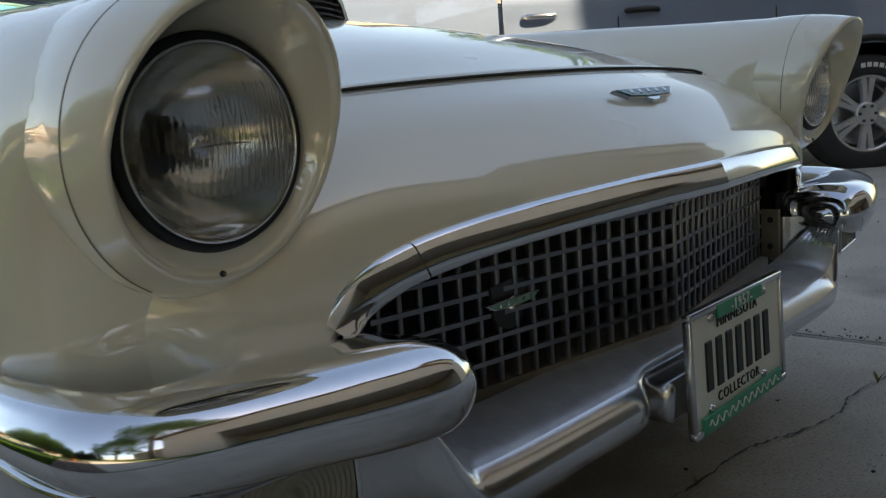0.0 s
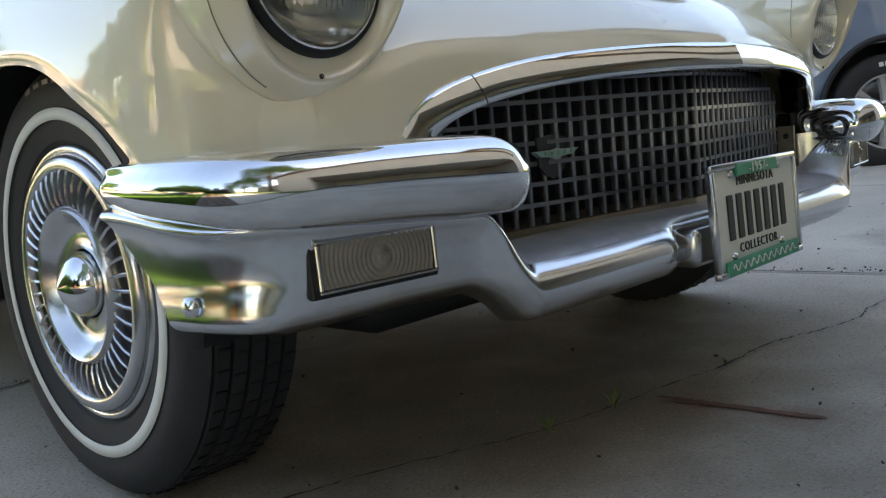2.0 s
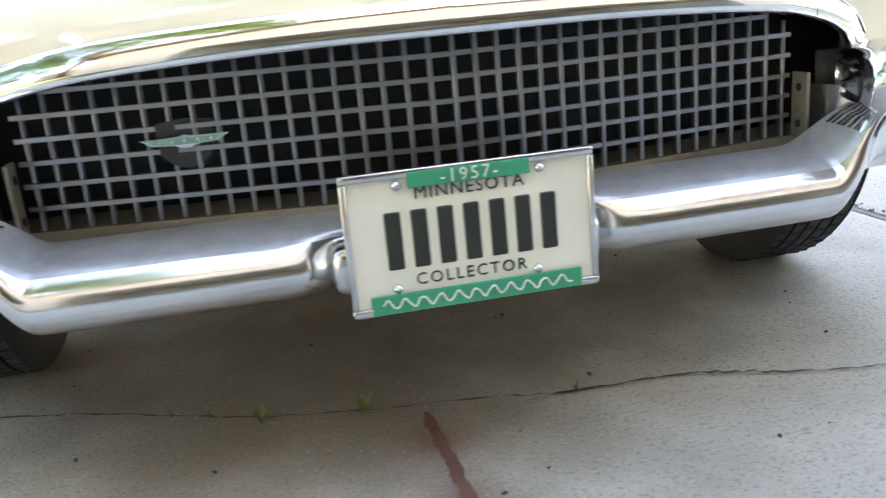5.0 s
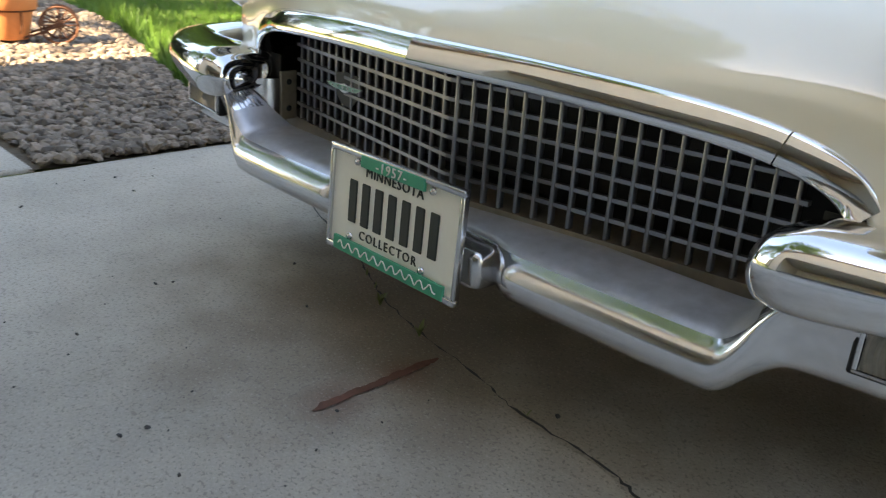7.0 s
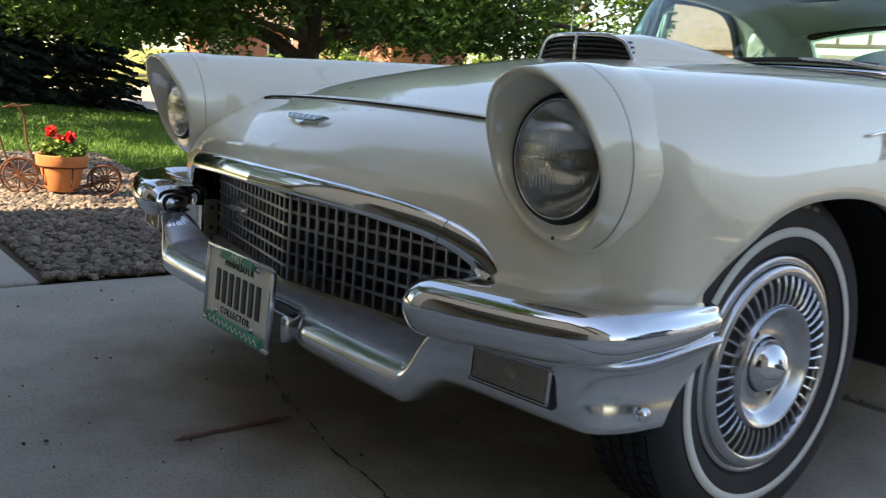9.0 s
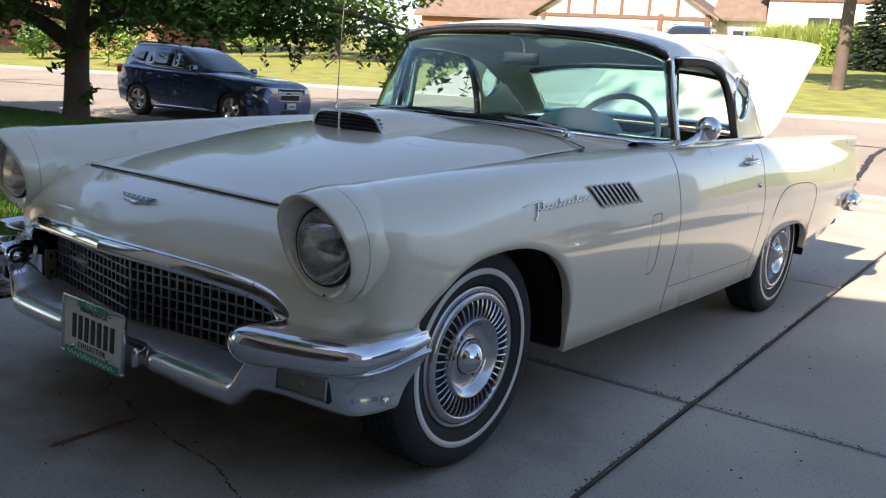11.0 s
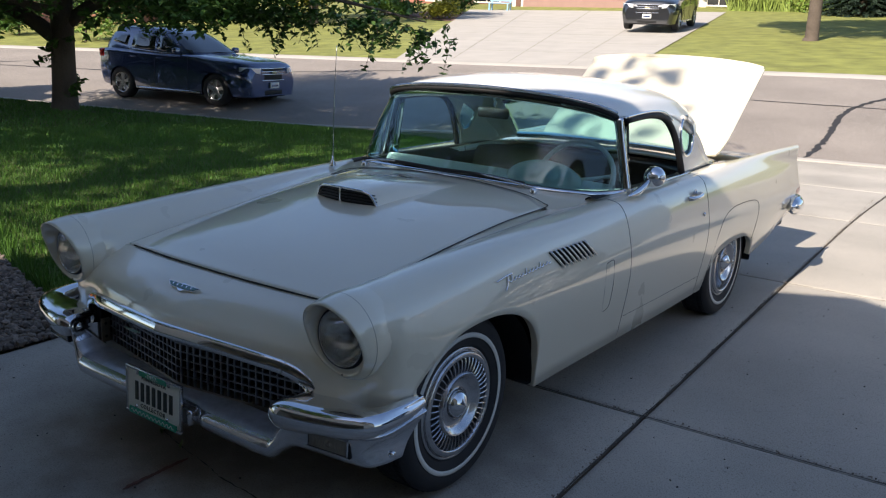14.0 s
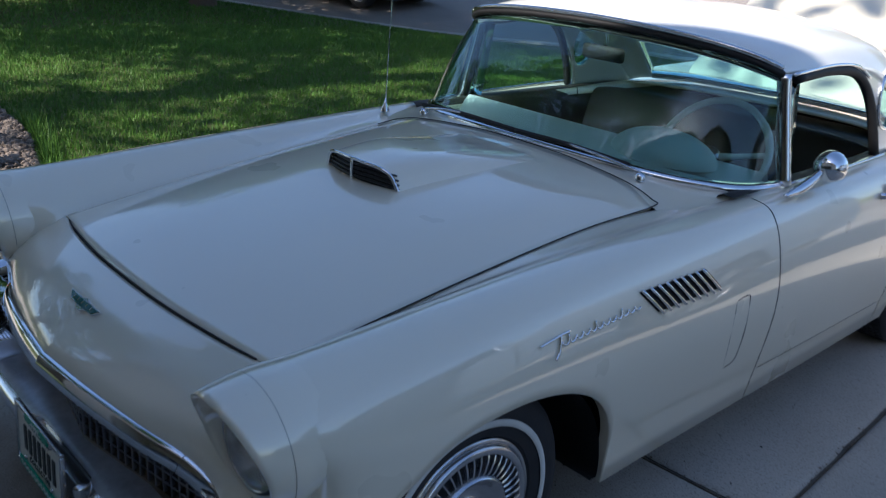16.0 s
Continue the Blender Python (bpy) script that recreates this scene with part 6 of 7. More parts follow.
stuff("reed_hedge", *blades(9000, reed_bed, 1.3, 2.6, 15, 0.05), M["reed"], "tall light green ornamental grass beyond a lawn", "grass")
mulch = []
for i in range(9):
    q = i / 8
    mulch.append([(x, y, sheet_z(x, y) + 0.02) for x, y in ((-24.8 - 7.5 * q + 1.0 * u, 34.2 + 4.0 * q + 4.5 * u) for u in np.linspace(0, 1, 6))])
tagged(part("mulch_bed", grid(mulch), M["mulch"]), "red-brown mulch bed with shrubs across the street", "mulch bed", kind="structure")
shrub(-29.6, 36.6, 1.0, 1.0, M["leaf"], "low dark green shrub in a mulch bed", 81)


def picnic_bench(x, y, yaw):
    b = empty("picnic_bench", "small pale blue garden bench on a driveway", "bench")
    part("seat", block(-0.75, 0.75, -0.2, 0.2, 0.42, 0.48, 0.01), M["pale_blue"], b, smooth=False)
    for k in range(3):
        part("back_slat", block(-0.75, 0.75, 0.20, 0.24, 0.56 + 0.14 * k, 0.66 + 0.14 * k, 0.008), M["pale_blue"], b, smooth=False)
    for sx in (-1, 1):
        part("leg", block(0.62 * sx - 0.04, 0.62 * sx + 0.04, -0.2, -0.12, 0, 0.42, 0.005), M["pale_blue"], b, smooth=False)
        part("leg", block(0.62 * sx - 0.04, 0.62 * sx + 0.04, 0.18, 0.26, 0, 0.98, 0.005), M["pale_blue"], b, smooth=False)
    b.matrix_world = pose(x, y, sheet_z(x, y), 0, 0, yaw)


picnic_bench(-28.3, 44.3, 8)

# ---- houses ----
def prism(x0, x1, y0, y1, z0, eave, ridge, along="y", over=0.4, bm=None):
    """A gabled block: wall shell with its gables."""
    bm = bm or bmesh.new()
    if along == "y":
        sec = [(x0, z0), (x1, z0), (x1, eave), ((x0 + x1) / 2, ridge), (x0, eave)]
        A = [bm.verts.new((x, y0, z)) for x, z in sec]
        B = [bm.verts.new((x, y1, z)) for x, z in sec]
    else:
        sec = [(y0, z0), (y1, z0), (y1, eave), ((y0 + y1) / 2, ridge), (y0, eave)]
        A = [bm.verts.new((x0, y, z)) for y, z in sec]
        B = [bm.verts.new((x1, y, z)) for y, z in sec]
    bm.faces.new(A), bm.faces.new(list(reversed(B)))
    for i in range(5):
        bm.faces.new((A[i], A[(i + 1) % 5], B[(i + 1) % 5], B[i]))
    return bm


def roof_slabs(x0, x1, y0, y1, eave, ridge, along="y", over=0.45, th=0.16, bm=None):
    bm = bm or bmesh.new()
    a0, a1, b0, b1 = (x0, x1, y0, y1) if along == "y" else (y0, y1, x0, x1)
    mid = (a0 + a1) / 2
    sl = (ridge - eave) / (mid - a0)
    for s in (-1, 1):
        e = mid + s * (mid - a0 + over)
        ze = ridge - sl * (mid - a0 + over)
        pts = [(mid, ridge + 0.03), (e, ze + 0.03), (e, ze + 0.03 + th), (mid, ridge + 0.03 + th)]
        def P(a, z, b):
            return (a, b, z) if along == "y" else (b, a, z)
        A = [bm.verts.new(P(a, z, b0 - over)) for a, z in pts]
        B = [bm.verts.new(P(a, z, b1 + over)) for a, z in pts]
        bm.faces.new(A), bm.faces.new(list(reversed(B)))
        for i in range(4):
            bm.faces.new((A[i], A[(i + 1) % 4], B[(i + 1) % 4], B[i]))
    return bm


def house_at(name, label, x, y, yaw, z=None):
    h = empty(name, label, "house")
    h.matrix_world = pose(x, y, sheet_z(x, y) if z is None else z, 0, 0, yaw)
    return h


def pane_window(parent, x, z, w, h, y=0.0, frame_mat=None):
    """A window on a front wall that faces -y."""
    fr = bmesh.new()
    for a0, a1, c0, c1 in ((-w / 2 - 0.08, w / 2 + 0.08, h / 2, h / 2 + 0.1), (-w / 2 - 0.08, w / 2 + 0.08, -h / 2 - 0.1, -h / 2), (-w / 2 - 0.08, -w / 2, -h / 2, h / 2), (w / 2, w / 2 + 0.08, -h / 2, h / 2), (-0.03, 0.03, -h / 2, h / 2)):
        block(x + a0, x + a1, y - 0.07, y + 0.02, z + c0, z + c1, 0.01, fr, segments=1)
    wd = part("window", fr, frame_mat or M["stucco"], parent, "", smooth=False)
    for s in (-1, 1):
        part("pane", block(x + min(0.03 * s, w / 2 * s), x + max(0.03 * s, w / 2 * s), y - 0.03, y - 0.015, z - h / 2, z + h / 2), M["dark_glass"], wd, smooth=False)


# house across the street: garage wing with timbered gables
hs = house_at("stucco_house", "white stucco house with brown timber trim and wide garage doors", -25.5, 50.2, 9, 2.75)
part("wall", prism(-5.2, 6.4, 0, 9, -1.5, 3.0, 6.6), M["stucco"], hs, "white stucco", smooth=False)
part("roof", roof_slabs(-5.2, 6.4, 0, 9, 3.0, 6.6), M["shingle"], hs, "brown shingle roof", smooth=False)
part("wall", prism(6.4, 20, 2.0, 11, -1.5, 3.4, 8.0, "x"), M["stucco"], hs, "", smooth=False)
part("roof", roof_slabs(6.4, 20, 2.0, 11, 3.4, 8.0, "x"), M["shingle"], hs, "", smooth=False)
part("wall", prism(9.5, 16.5, 0.4, 6, -1.5, 4.4, 8.2), M["stucco"], hs, "", smooth=False)
part("roof", roof_slabs(9.5, 16.5, 0.4, 6, 4.4, 8.2), M["shingle"], hs, "", smooth=False)
part("wall", prism(-16, -5.2, 3, 11, -1.5, 3.0, 6.4, "x"), M["brick"], hs, "red brick wing", smooth=False)
part("roof", roof_slabs(-16, -5.2, 3, 11, 3.0, 6.4, "x"), M["shingle"], hs, "", smooth=False)
for x0, x1 in ((-4.4, 2.9), (3.5, 5.9)):
    d = part("garage_door", block(x0, x1, -0.05, 0.1, -0.6, 2.3, 0.01), M["door_brown"], hs, "brown panelled garage door", smooth=False)
    for k in range(4):
        part("door_panel", block(x0 + 0.1, x1 - 0.1, -0.075, -0.04, -0.5 + 0.7 * k, 0.1 + 0.7 * k, 0.02), M["door_brown"], d, smooth=False)
for x in (-4.75, 3.2, 6.1):
    part("timber", block(x - 0.16, x + 0.16, -0.10, 0.02, -0.6, 3.1, 0.01), M["timber"], hs, smooth=False)
for x, zt in ((-3, 4.0), (-1.2, 5.1), (0.6, 6.2), (2.4, 5.1), (4.2, 4.0)):
    part("timber", block(x - 0.1, x + 0.1, -0.08, 0.02, 2.95, zt, 0.01), M["timber"], hs, smooth=False)
part("timber", block(-5.2, 6.4, -0.09, 0.02, 2.75, 2.98, 0.01), M["timber"], hs, smooth=False)
for x, zt in ((10.6, 5.2), (11.8, 6.5), (13.0, 7.7), (14.2, 6.5), (15.4, 5.2)):
    part("timber", block(x - 0.1, x + 0.1, 0.30, 0.42, 4.3, zt, 0.01), M["timber"], hs, smooth=False)
part("timber", block(9.5, 16.5, 0.29, 0.42, 4.1, 4.32, 0.01), M["timber"], hs, smooth=False)
pane_window(hs, 13.0, 2.4, 2.4, 1.6, 0.4)
pane_window(hs, 8.0, 1.6, 1.4, 1.6, 2.0)
pane_window(hs, -8.5, 1.4, 2.0, 1.4, 3.0)
pane_window(hs, -12.5, 1.4, 2.0, 1.4, 3.0)

h2 = house_at("tan_house", "tan sided house with a brown shingle gable roof", 27, 25, -38, 0.6)
part("wall", prism(-7, 3, 0, 9, -1.5, 4.2, 7.6), M["siding"], h2, "tan lap siding", smooth=False)
part("roof", roof_slabs(-7, 3, 0, 9, 4.2, 7.6), M["shingle"], h2, "", smooth=False)
part("wall", prism(3, 14, 2, 10, -1.5, 4.0, 7.0, "x"), M["siding"], h2, "", smooth=False)
part("roof", roof_slabs(3, 14, 2, 10, 4.0, 7.0, "x"), M["shingle"], h2, "", smooth=False)
for k in range(30):
    part("siding_board", block(-7.02, 3.02, -0.03, 0.01, -0.4 + 0.155 * k, -0.27 + 0.155 * k, 0.006, segments=1), M["siding"], h2, smooth=False)
pane_window(h2, -2.0, 5.3, 1.0, 1.1)
pane_window(h2, -4.5, 1.8, 1.6, 1.5)
pane_window(h2, 0.5, 1.8, 1.6, 1.5)
h3 = house_at("brick_house", "red brick house with a low gable roof", -46, 23, 20)
part("wall", prism(-8, 8, 0, 8, -1.5, 3.2, 6.0, "x"), M["brick"], h3, "", smooth=False)
part("roof", roof_slabs(-8, 8, 0, 8, 3.2, 6.0, "x"), M["shingle"], h3, "", smooth=False)
for x in (-5, 0, 5):
    pane_window(h3, x, 1.6, 1.8, 1.4)

# the home garage behind the viewer: its door is up, its gable shades the front of the car
hg = house_at("home_garage", "tan sided garage with an open doorway and a gable roof", 1.2, -3.2, 180, 0)
part("attic", prism(-4.0, 4.0, 0, 7, 2.45, 3.10, 4.72), M["siding_brown"], hg, "tan sided gable", smooth=False)
part("roof", roof_slabs(-4.0, 4.0, 0, 7, 3.10, 4.72, th=0.10, over=0.30), M["shingle"], hg, "brown shingle roof", smooth=False)
for x0, x1, y0, y1, z0, z1, mm in ((-4.0, -2.75, 0, 0.16, -0.1, 2.45, "siding_brown"), (2.75, 4.0, 0, 0.16, -0.1, 2.45, "siding_brown"), (-2.75, 2.75, 0, 0.16, 2.13, 2.45, "siding_brown"), (-4.0, -3.34, 0.16, 6.84, -0.1, 2.45, "drywall"), (3.34, 4.0, 0.16, 6.84, -0.1, 2.45, "drywall"), (-4.0, 4.0, 6.84, 7.0, -0.1, 2.45, "drywall")):
    part("wall", block(x0, x1, y0, y1, z0, z1), M[mm], hg, smooth=False)
part("garage_ceiling", block(-3.34, 3.34, 0.16, 6.84, 2.43, 2.446), M["drywall"], hg, smooth=False)
part("garage_floor", block(-3.34, 3.34, 0.5, 6.84, -0.2, 0.012), M["garage_floor"], hg, smooth=False)
part("wall", prism(4.0, 13, 4.8, 12.8, -0.02, 3.0, 5.2, "x"), M["siding_brown"], hg, "", smooth=False)
part("roof", roof_slabs(4.0, 13, 4.8, 12.8, 3.0, 5.2, "x", th=0.14), M["shingle"], hg, "", smooth=False)
# tall block added out of view, sized to keep sun off the pickup
part("wall", prism(-12, -3.0, 0.2, 9, 2.0, 6.0, 8.0, "x"), M["siding_brown"], hg, "unseen two storey block added to shade the pickup", smooth=False)
part("roof", roof_slabs(-12, -3.0, 0.2, 9, 6.0, 8.0, "x", th=0.14, over=0.5), M["shingle"], hg, "", smooth=False)
part("wall", block(-12, -4.0, 0.2, 9, -0.1, 2.0), M["siding_brown"], hg, "", smooth=False)
# neighbour's drive across the street
nd = tagged(new("neighbour_driveway"), "pale sunlit concrete driveway with joints across the street", "driveway", kind="structure")
def ndx(d, s):
    """Side lines of the drive from the kerb up to the garage doors."""
    q = (d - 9.45) / 28
    return (-14.9 - 15.2 * q) if s == 0 else (-8.0 - 7.2 * q)
for i in range(8):
    for j in range(4):
        rows = []
        for a in np.linspace(0.004, 0.996, 6):
            d = 9.47 + 3.6 * (i + a)
            row = []
            for c in np.linspace(0.004, 0.996, 6):
                q = (j + c) / 4
                x = ndx(d, 0) * (1 - q) + ndx(d, 1) * q
                y = road_y(x, d)
                row.append((x, y, ground_z(x, y) + 0.012))
            rows.append(row)
        part("slab", grid(rows), M["kerb"], nd)

# ---- parked vehicles ----
def alloy_wheel(parent, cx, cy, r, sx, spokes=6, marks=False):
    w = empty("wheel", "", "")
    w.parent = parent
    c = (cx * sx, cy, r)
    k = r / 0.36
    wd = 0.235 * k
    rr = 0.235 * k
    part("tyre", lathe([(rr - 0.01, -wd), (rr + 0.03, -wd - 0.005), (r - 0.03, -wd), (r, -wd + 0.03), (r, -0.03), (r - 0.012, -0.012), (r - 0.05, 0.0), (rr + 0.02, 0.0), (rr, -0.012), (rr - 0.01, -0.03)], 56, "x", c, sx=sx), M["rubber"], w, "black tyre", split=40)
    part("rim", lathe([(rr, -0.012), (rr - 0.012, -0.010), (rr - 0.022, -0.03), (rr - 0.03, -0.10), (rr - 0.05, -0.14), (0.01, -0.14)], 48, "x", c, sx=sx), M["dull_chrome"], w, "dark rim barrel")
    for q in range(spokes):
        for s in (-1, 1):
            m = Matrix.Translation(c) @ Matrix.Rotation(2 * math.pi * q / spokes + s * 0.13, 4, "X")
            g = bmesh.new()
            rows = []
            for rad, h, o in ((0.05 * k, 0.022 * k, -0.03), (rr * 0.55, 0.018 * k, -0.022), (rr - 0.012, 0.026 * k, -0.022)):
                rows.append([((o - 0.03) * sx, -h, rad), (o * sx, -h * 0.75, rad), (o * sx, h * 0.75, rad), ((o - 0.03) * sx, h, rad)])
            g = grid([[tuple(m @ Vector(p)) for p in row] for row in rows])
            part("spoke", g, M["alloy"], w, split=30)
    part("hub", lathe([(0.075 * k, -0.05), (0.073 * k, -0.024), (0.06 * k, -0.020), (0.03 * k, -0.018), (0.0005, -0.018)], 24, "x", c, sx=sx), M["alloy"], w)
    for q in range(6):
        a = 2 * math.pi * q / 6
        part("lug_nut", lathe([(0.010 * k, 0), (0.009 * k, 0.012), (0.0005, 0.013)], 10, "x", (c[0] - 0.02 * sx, c[1] + 0.05 * k * math.cos(a), c[2] + 0.05 * k * math.sin(a)), sx=sx), M["black_gloss"], w)
    if marks:
        for q in range(9):
            m = Matrix.Translation(c) @ Matrix.Rotation(0.9 - 0.13 * q, 4, "X")
            part("sidewall_mark", block(-0.001, 0.002, -0.016, 0.016, r - 0.085, r - 0.055, 0.001, None, m, 1), M["whitewall"], w, smooth=False)


def vehicle_body(parent, table, arches, arch_r, sill, paint, nu=64, nv=22):
    """A smooth shell through cross sections, with wheel openings."""
    rows = [[(p[0], r[0], p[1]) for p in r[1:]] for r in table]
    ys = [r[0] for r in table]
    y0, y1 = ys[0], ys[-1]
    samples = sorted(set([y0 + (y1 - y0) * i / nu for i in range(nu + 1)] + [a + arch_r * s * (1 - 0.5 ** k) for a in arches for s in (-1, 1) for k in range(1, 7)]))
    T = len(table[0]) - 2
    half = []
    for y in samples:
        u = at_y(rows, y)
        zb = sill
        for a in arches:
            f = abs(y - a) / arch_r
            if f < 1:
                zb = max(zb, 0.25 + (arch_r + 0.06) * (1 - f ** 2.4) ** (1 / 2.4))
        lo, hi = 1.0, float(T)
        if net(rows, u, T)[2] < zb:
            for _ in range(18):
                m_ = (lo + hi) / 2
                if net(rows, u, m_)[2] > zb:
                    lo = m_
                else:
                    hi = m_
        else:
            lo = T
        row = [net(rows, u, lo * j / nv) for j in range(nv + 1)]
        row.append(row[-1] + np.array((-0.04, 0, 0.01)))
        half.append(row)
    full = [[(-p[0], p[1], p[2]) for p in reversed(r[1:])] + [tuple(p) for p in r] for r in half]
    bm = grid(full)
    for row in (full[0], full[-1]):
        bm.faces.new([bm.verts.new(p) for p in row])
    return part("body", bm, paint, parent, split=50)


def rounded_loop(y0, y1, hw, z, n=40, p=4.5, nose=1.0):
    cy, hy = (y0 + y1) / 2, (y1 - y0) / 2
    out = []
    for k in range(n):
        a = 2 * math.pi * k / n
        c, s = math.cos(a), math.sin(a)
        out.append((hw * math.copysign(abs(c) ** (2 / p), c), cy + hy * math.copysign(abs(s) ** (2 / p), s), z))
    return out


GREEN = [(1.06, 0.60, 3.66, 0.885), (1.18, 0.80, 3.63, 0.862), (1.32, 1.05, 3.56, 0.815), (1.46, 1.32, 3.45, 0.755), (1.54, 1.50, 3.36, 0.715)]


def cabin_loop(z):
    """Front, rear and half width of the glasshouse at a height."""
    for a, b in zip(GREEN, GREEN[1:]):
        if z <= b[0] or b is GREEN[-1]:
            q = (z - a[0]) / (b[0] - a[0])
            return [u + (w - u) * q for u, w in zip(a[1:], b[1:])]


def cabin_x(y, z):
    y0, y1, hw = cabin_loop(z)
    q = min(0.999, abs((y - (y0 + y1) / 2) / ((y1 - y0) / 2)))
    return hw * (1 - q ** 5) ** (1 / 5)


def side_glass(corners, sx):
    """A pane with rounded corners that lies on the side of the glasshouse."""
    n = len(corners)
    ring = []
    for i in range(n):
        p, a, b = (np.array(corners[k % n], float) for k in (i, i - 1, i + 1))
        for q in (0.0, 0.5, 1.0):
            e0, e1 = p + (a - p) * 0.16, p + (b - p) * 0.16
            ring.append((1 - q) ** 2 * e0 + 2 * q * (1 - q) * p + q * q * e1)
    mid = sum(ring) / len(ring)
    rows = []
    for k in (0.02, 0.5, 1.0):
        rows.append([((cabin_x(*(mid + (r - mid) * k)) + 0.007) * sx, *(mid + (r - mid) * k)) for r in ring])
    rows.append([((cabin_x(*r) - 0.01) * sx, *r) for r in ring])
    return grid(rows, True)


def suv(name, label, paint, m):
    v = empty(name, label, "car")
    table = [
        (-0.90, (0, 0.80), (0.45, 0.79), (0.64, 0.75), (0.72, 0.62), (0.72, 0.45), (0.62, 0.24)),
        (-0.84, (0, 0.96), (0.45, 0.95), (0.70, 0.88), (0.82, 0.70), (0.83, 0.50), (0.76, 0.20)),
        (-0.62, (0, 1.02), (0.5, 1.01), (0.77, 0.95), (0.885, 0.78), (0.89, 0.52), (0.84, 0.20)),
        (-0.30, (0, 1.05), (0.5, 1.045), (0.80, 0.99), (0.915, 0.82), (0.925, 0.55), (0.87, 0.22)),
        (0.0, (0, 1.07), (0.5, 1.065), (0.82, 1.01), (0.925, 0.84), (0.94, 0.58), (0.88, 0.22)),
        (0.42, (0, 1.09), (0.5, 1.085), (0.84, 1.04), (0.915, 0.86), (0.92, 0.55), (0.88, 0.22)),
        (0.75, (0, 1.10), (0.5, 1.10), (0.87, 1.06), (0.91, 0.88), (0.905, 0.55), (0.885, 0.22)),
        (2.0, (0, 1.08), (0.5, 1.08), (0.885, 1.09), (0.92, 0.92), (0.905, 0.55), (0.885, 0.22)),
        (2.45, (0, 1.08), (0.5, 1.08), (0.885, 1.11), (0.93, 0.94), (0.92, 0.58), (0.885, 0.22)),
        (2.86, (0, 1.08), (0.5, 1.08), (0.88, 1.13), (0.94, 0.95), (0.945, 0.62), (0.89, 0.24)),
        (3.30, (0, 1.08), (0.5, 1.08), (0.86, 1.13), (0.91, 0.94), (0.91, 0.62), (0.85, 0.28)),
        (3.62, (0, 1.06), (0.5, 1.06), (0.78, 1.10), (0.83, 0.92), (0.84, 0.62), (0.76, 0.32)),
        (3.74, (0, 0.98), (0.5, 0.98), (0.68, 0.98), (0.72, 0.88), (0.74, 0.62), (0.66, 0.38)),
    ]
    vehicle_body(v, table, (0.0, 2.86), 0.42, 0.24, paint, 84, 26)
    loops = [rounded_loop(*[cabin_loop(z)[k] for k in (0, 1, 2)], z, n=72, p=5) for z in (1.06, 1.12, 1.18, 1.25, 1.32, 1.39, 1.46, 1.50, 1.54)]
    loops += [rounded_loop(1.62, 3.38, 0.690, 1.585, n=72, p=5), rounded_loop(1.72, 3.40, 0.655, 1.615, n=72, p=4.5), rounded_loop(1.90, 3.36, 0.58, 1.645, n=72, p=4), rounded_loop(2.1, 3.2, 0.40, 1.665, n=72, p=4), rounded_loop(2.4, 2.9, 0.1, 1.672, n=72, p=4)]
    part("glasshouse", grid(loops, True, cap=True), paint, v)
    # windscreen and rear window lie on the ends of the glasshouse
    for end, z0, z1, wide in ((-1, 1.125, 1.515, 0.86), (1, 1.22, 1.49, 0.80)):
        rows = []
        for i in range(9):
            z = z0 + (z1 - z0) * i / 8
            y0, y1, hw = cabin_loop(z)
            cy, hy = (y0 + y1) / 2, (y1 - y0) / 2
            rows.append([(hw * q, cy + end * (hy * (1 - abs(q) ** 5) ** 0.2 + 0.008), z + 0.006) for q in np.linspace(-wide, wide, 25)])
        part("windscreen" if end < 0 else "rear_window", grid(rows), M["suv_glass"], v, "dark glossy glass")
    for sx in (-1, 1):
        for pts in (((1.02, 1.105), (1.74, 1.125), (1.76, 1.49), (1.46, 1.475)), ((1.83, 1.13), (2.56, 1.165), (2.54, 1.475), (1.85, 1.492)), ((2.70, 1.21), (3.24, 1.30), (3.02, 1.44), (2.68, 1.465))):
            part("side_window", side_glass(pts, sx), M["suv_glass"], v, "dark side window")
        part("belt_moulding", tube([((cabin_x(y, z) + 0.012) * sx, y, z) for y, z in ((0.98, 1.088), (1.6, 1.103), (2.2, 1.128), (2.62, 1.15))], 0.009, 6), M["dull_chrome"], v, "thin bright belt strip")
        part("roof_rail", tube([(0.63 * sx, 1.80, 1.625), (0.635 * sx, 2.0, 1.672), (0.63 * sx, 2.9, 1.672), (0.61 * sx, 3.2, 1.63)], 0.016, 8), M["black"], v)
        mi = part("mirror", block(0.985 * sx - 0.10, 0.985 * sx + 0.10, 0.98, 1.10, 1.09, 1.23, 0.045), paint, v)
        part("mirror_arm", tube([(0.86 * sx, 1.05, 1.10), (0.93 * sx, 1.04, 1.12)], 0.025, 8), M["black"], mi)
        # swept headlamp wrapped round the corner
        rows = []
        for i in range(7):
            q = i / 6
            rows.append([((0.47 + 0.415 * u) * sx, -0.928 + 0.265 * u ** 2.0, 0.74 + 0.05 * u + (0.13 - 0.03 * u) * q) for u in np.linspace(0, 1, 13)])
        solid(part("headlight", grid(rows), M["suv_lamp"], v, "clear swept headlight"), 0.03)
        for yy, zt in ((1.79, 1.10), (0.78, 1.06), (2.62, 1.12)):
            part("door_line", tube([((0.898 if z > 1.0 else 0.925) * sx, yy + (0.10 * (0.6 - z) if yy > 2.5 and z < 0.6 else 0), z) for z in (zt, 0.93, 0.62, 0.34)], 0.005, 6), M["gap"], v)
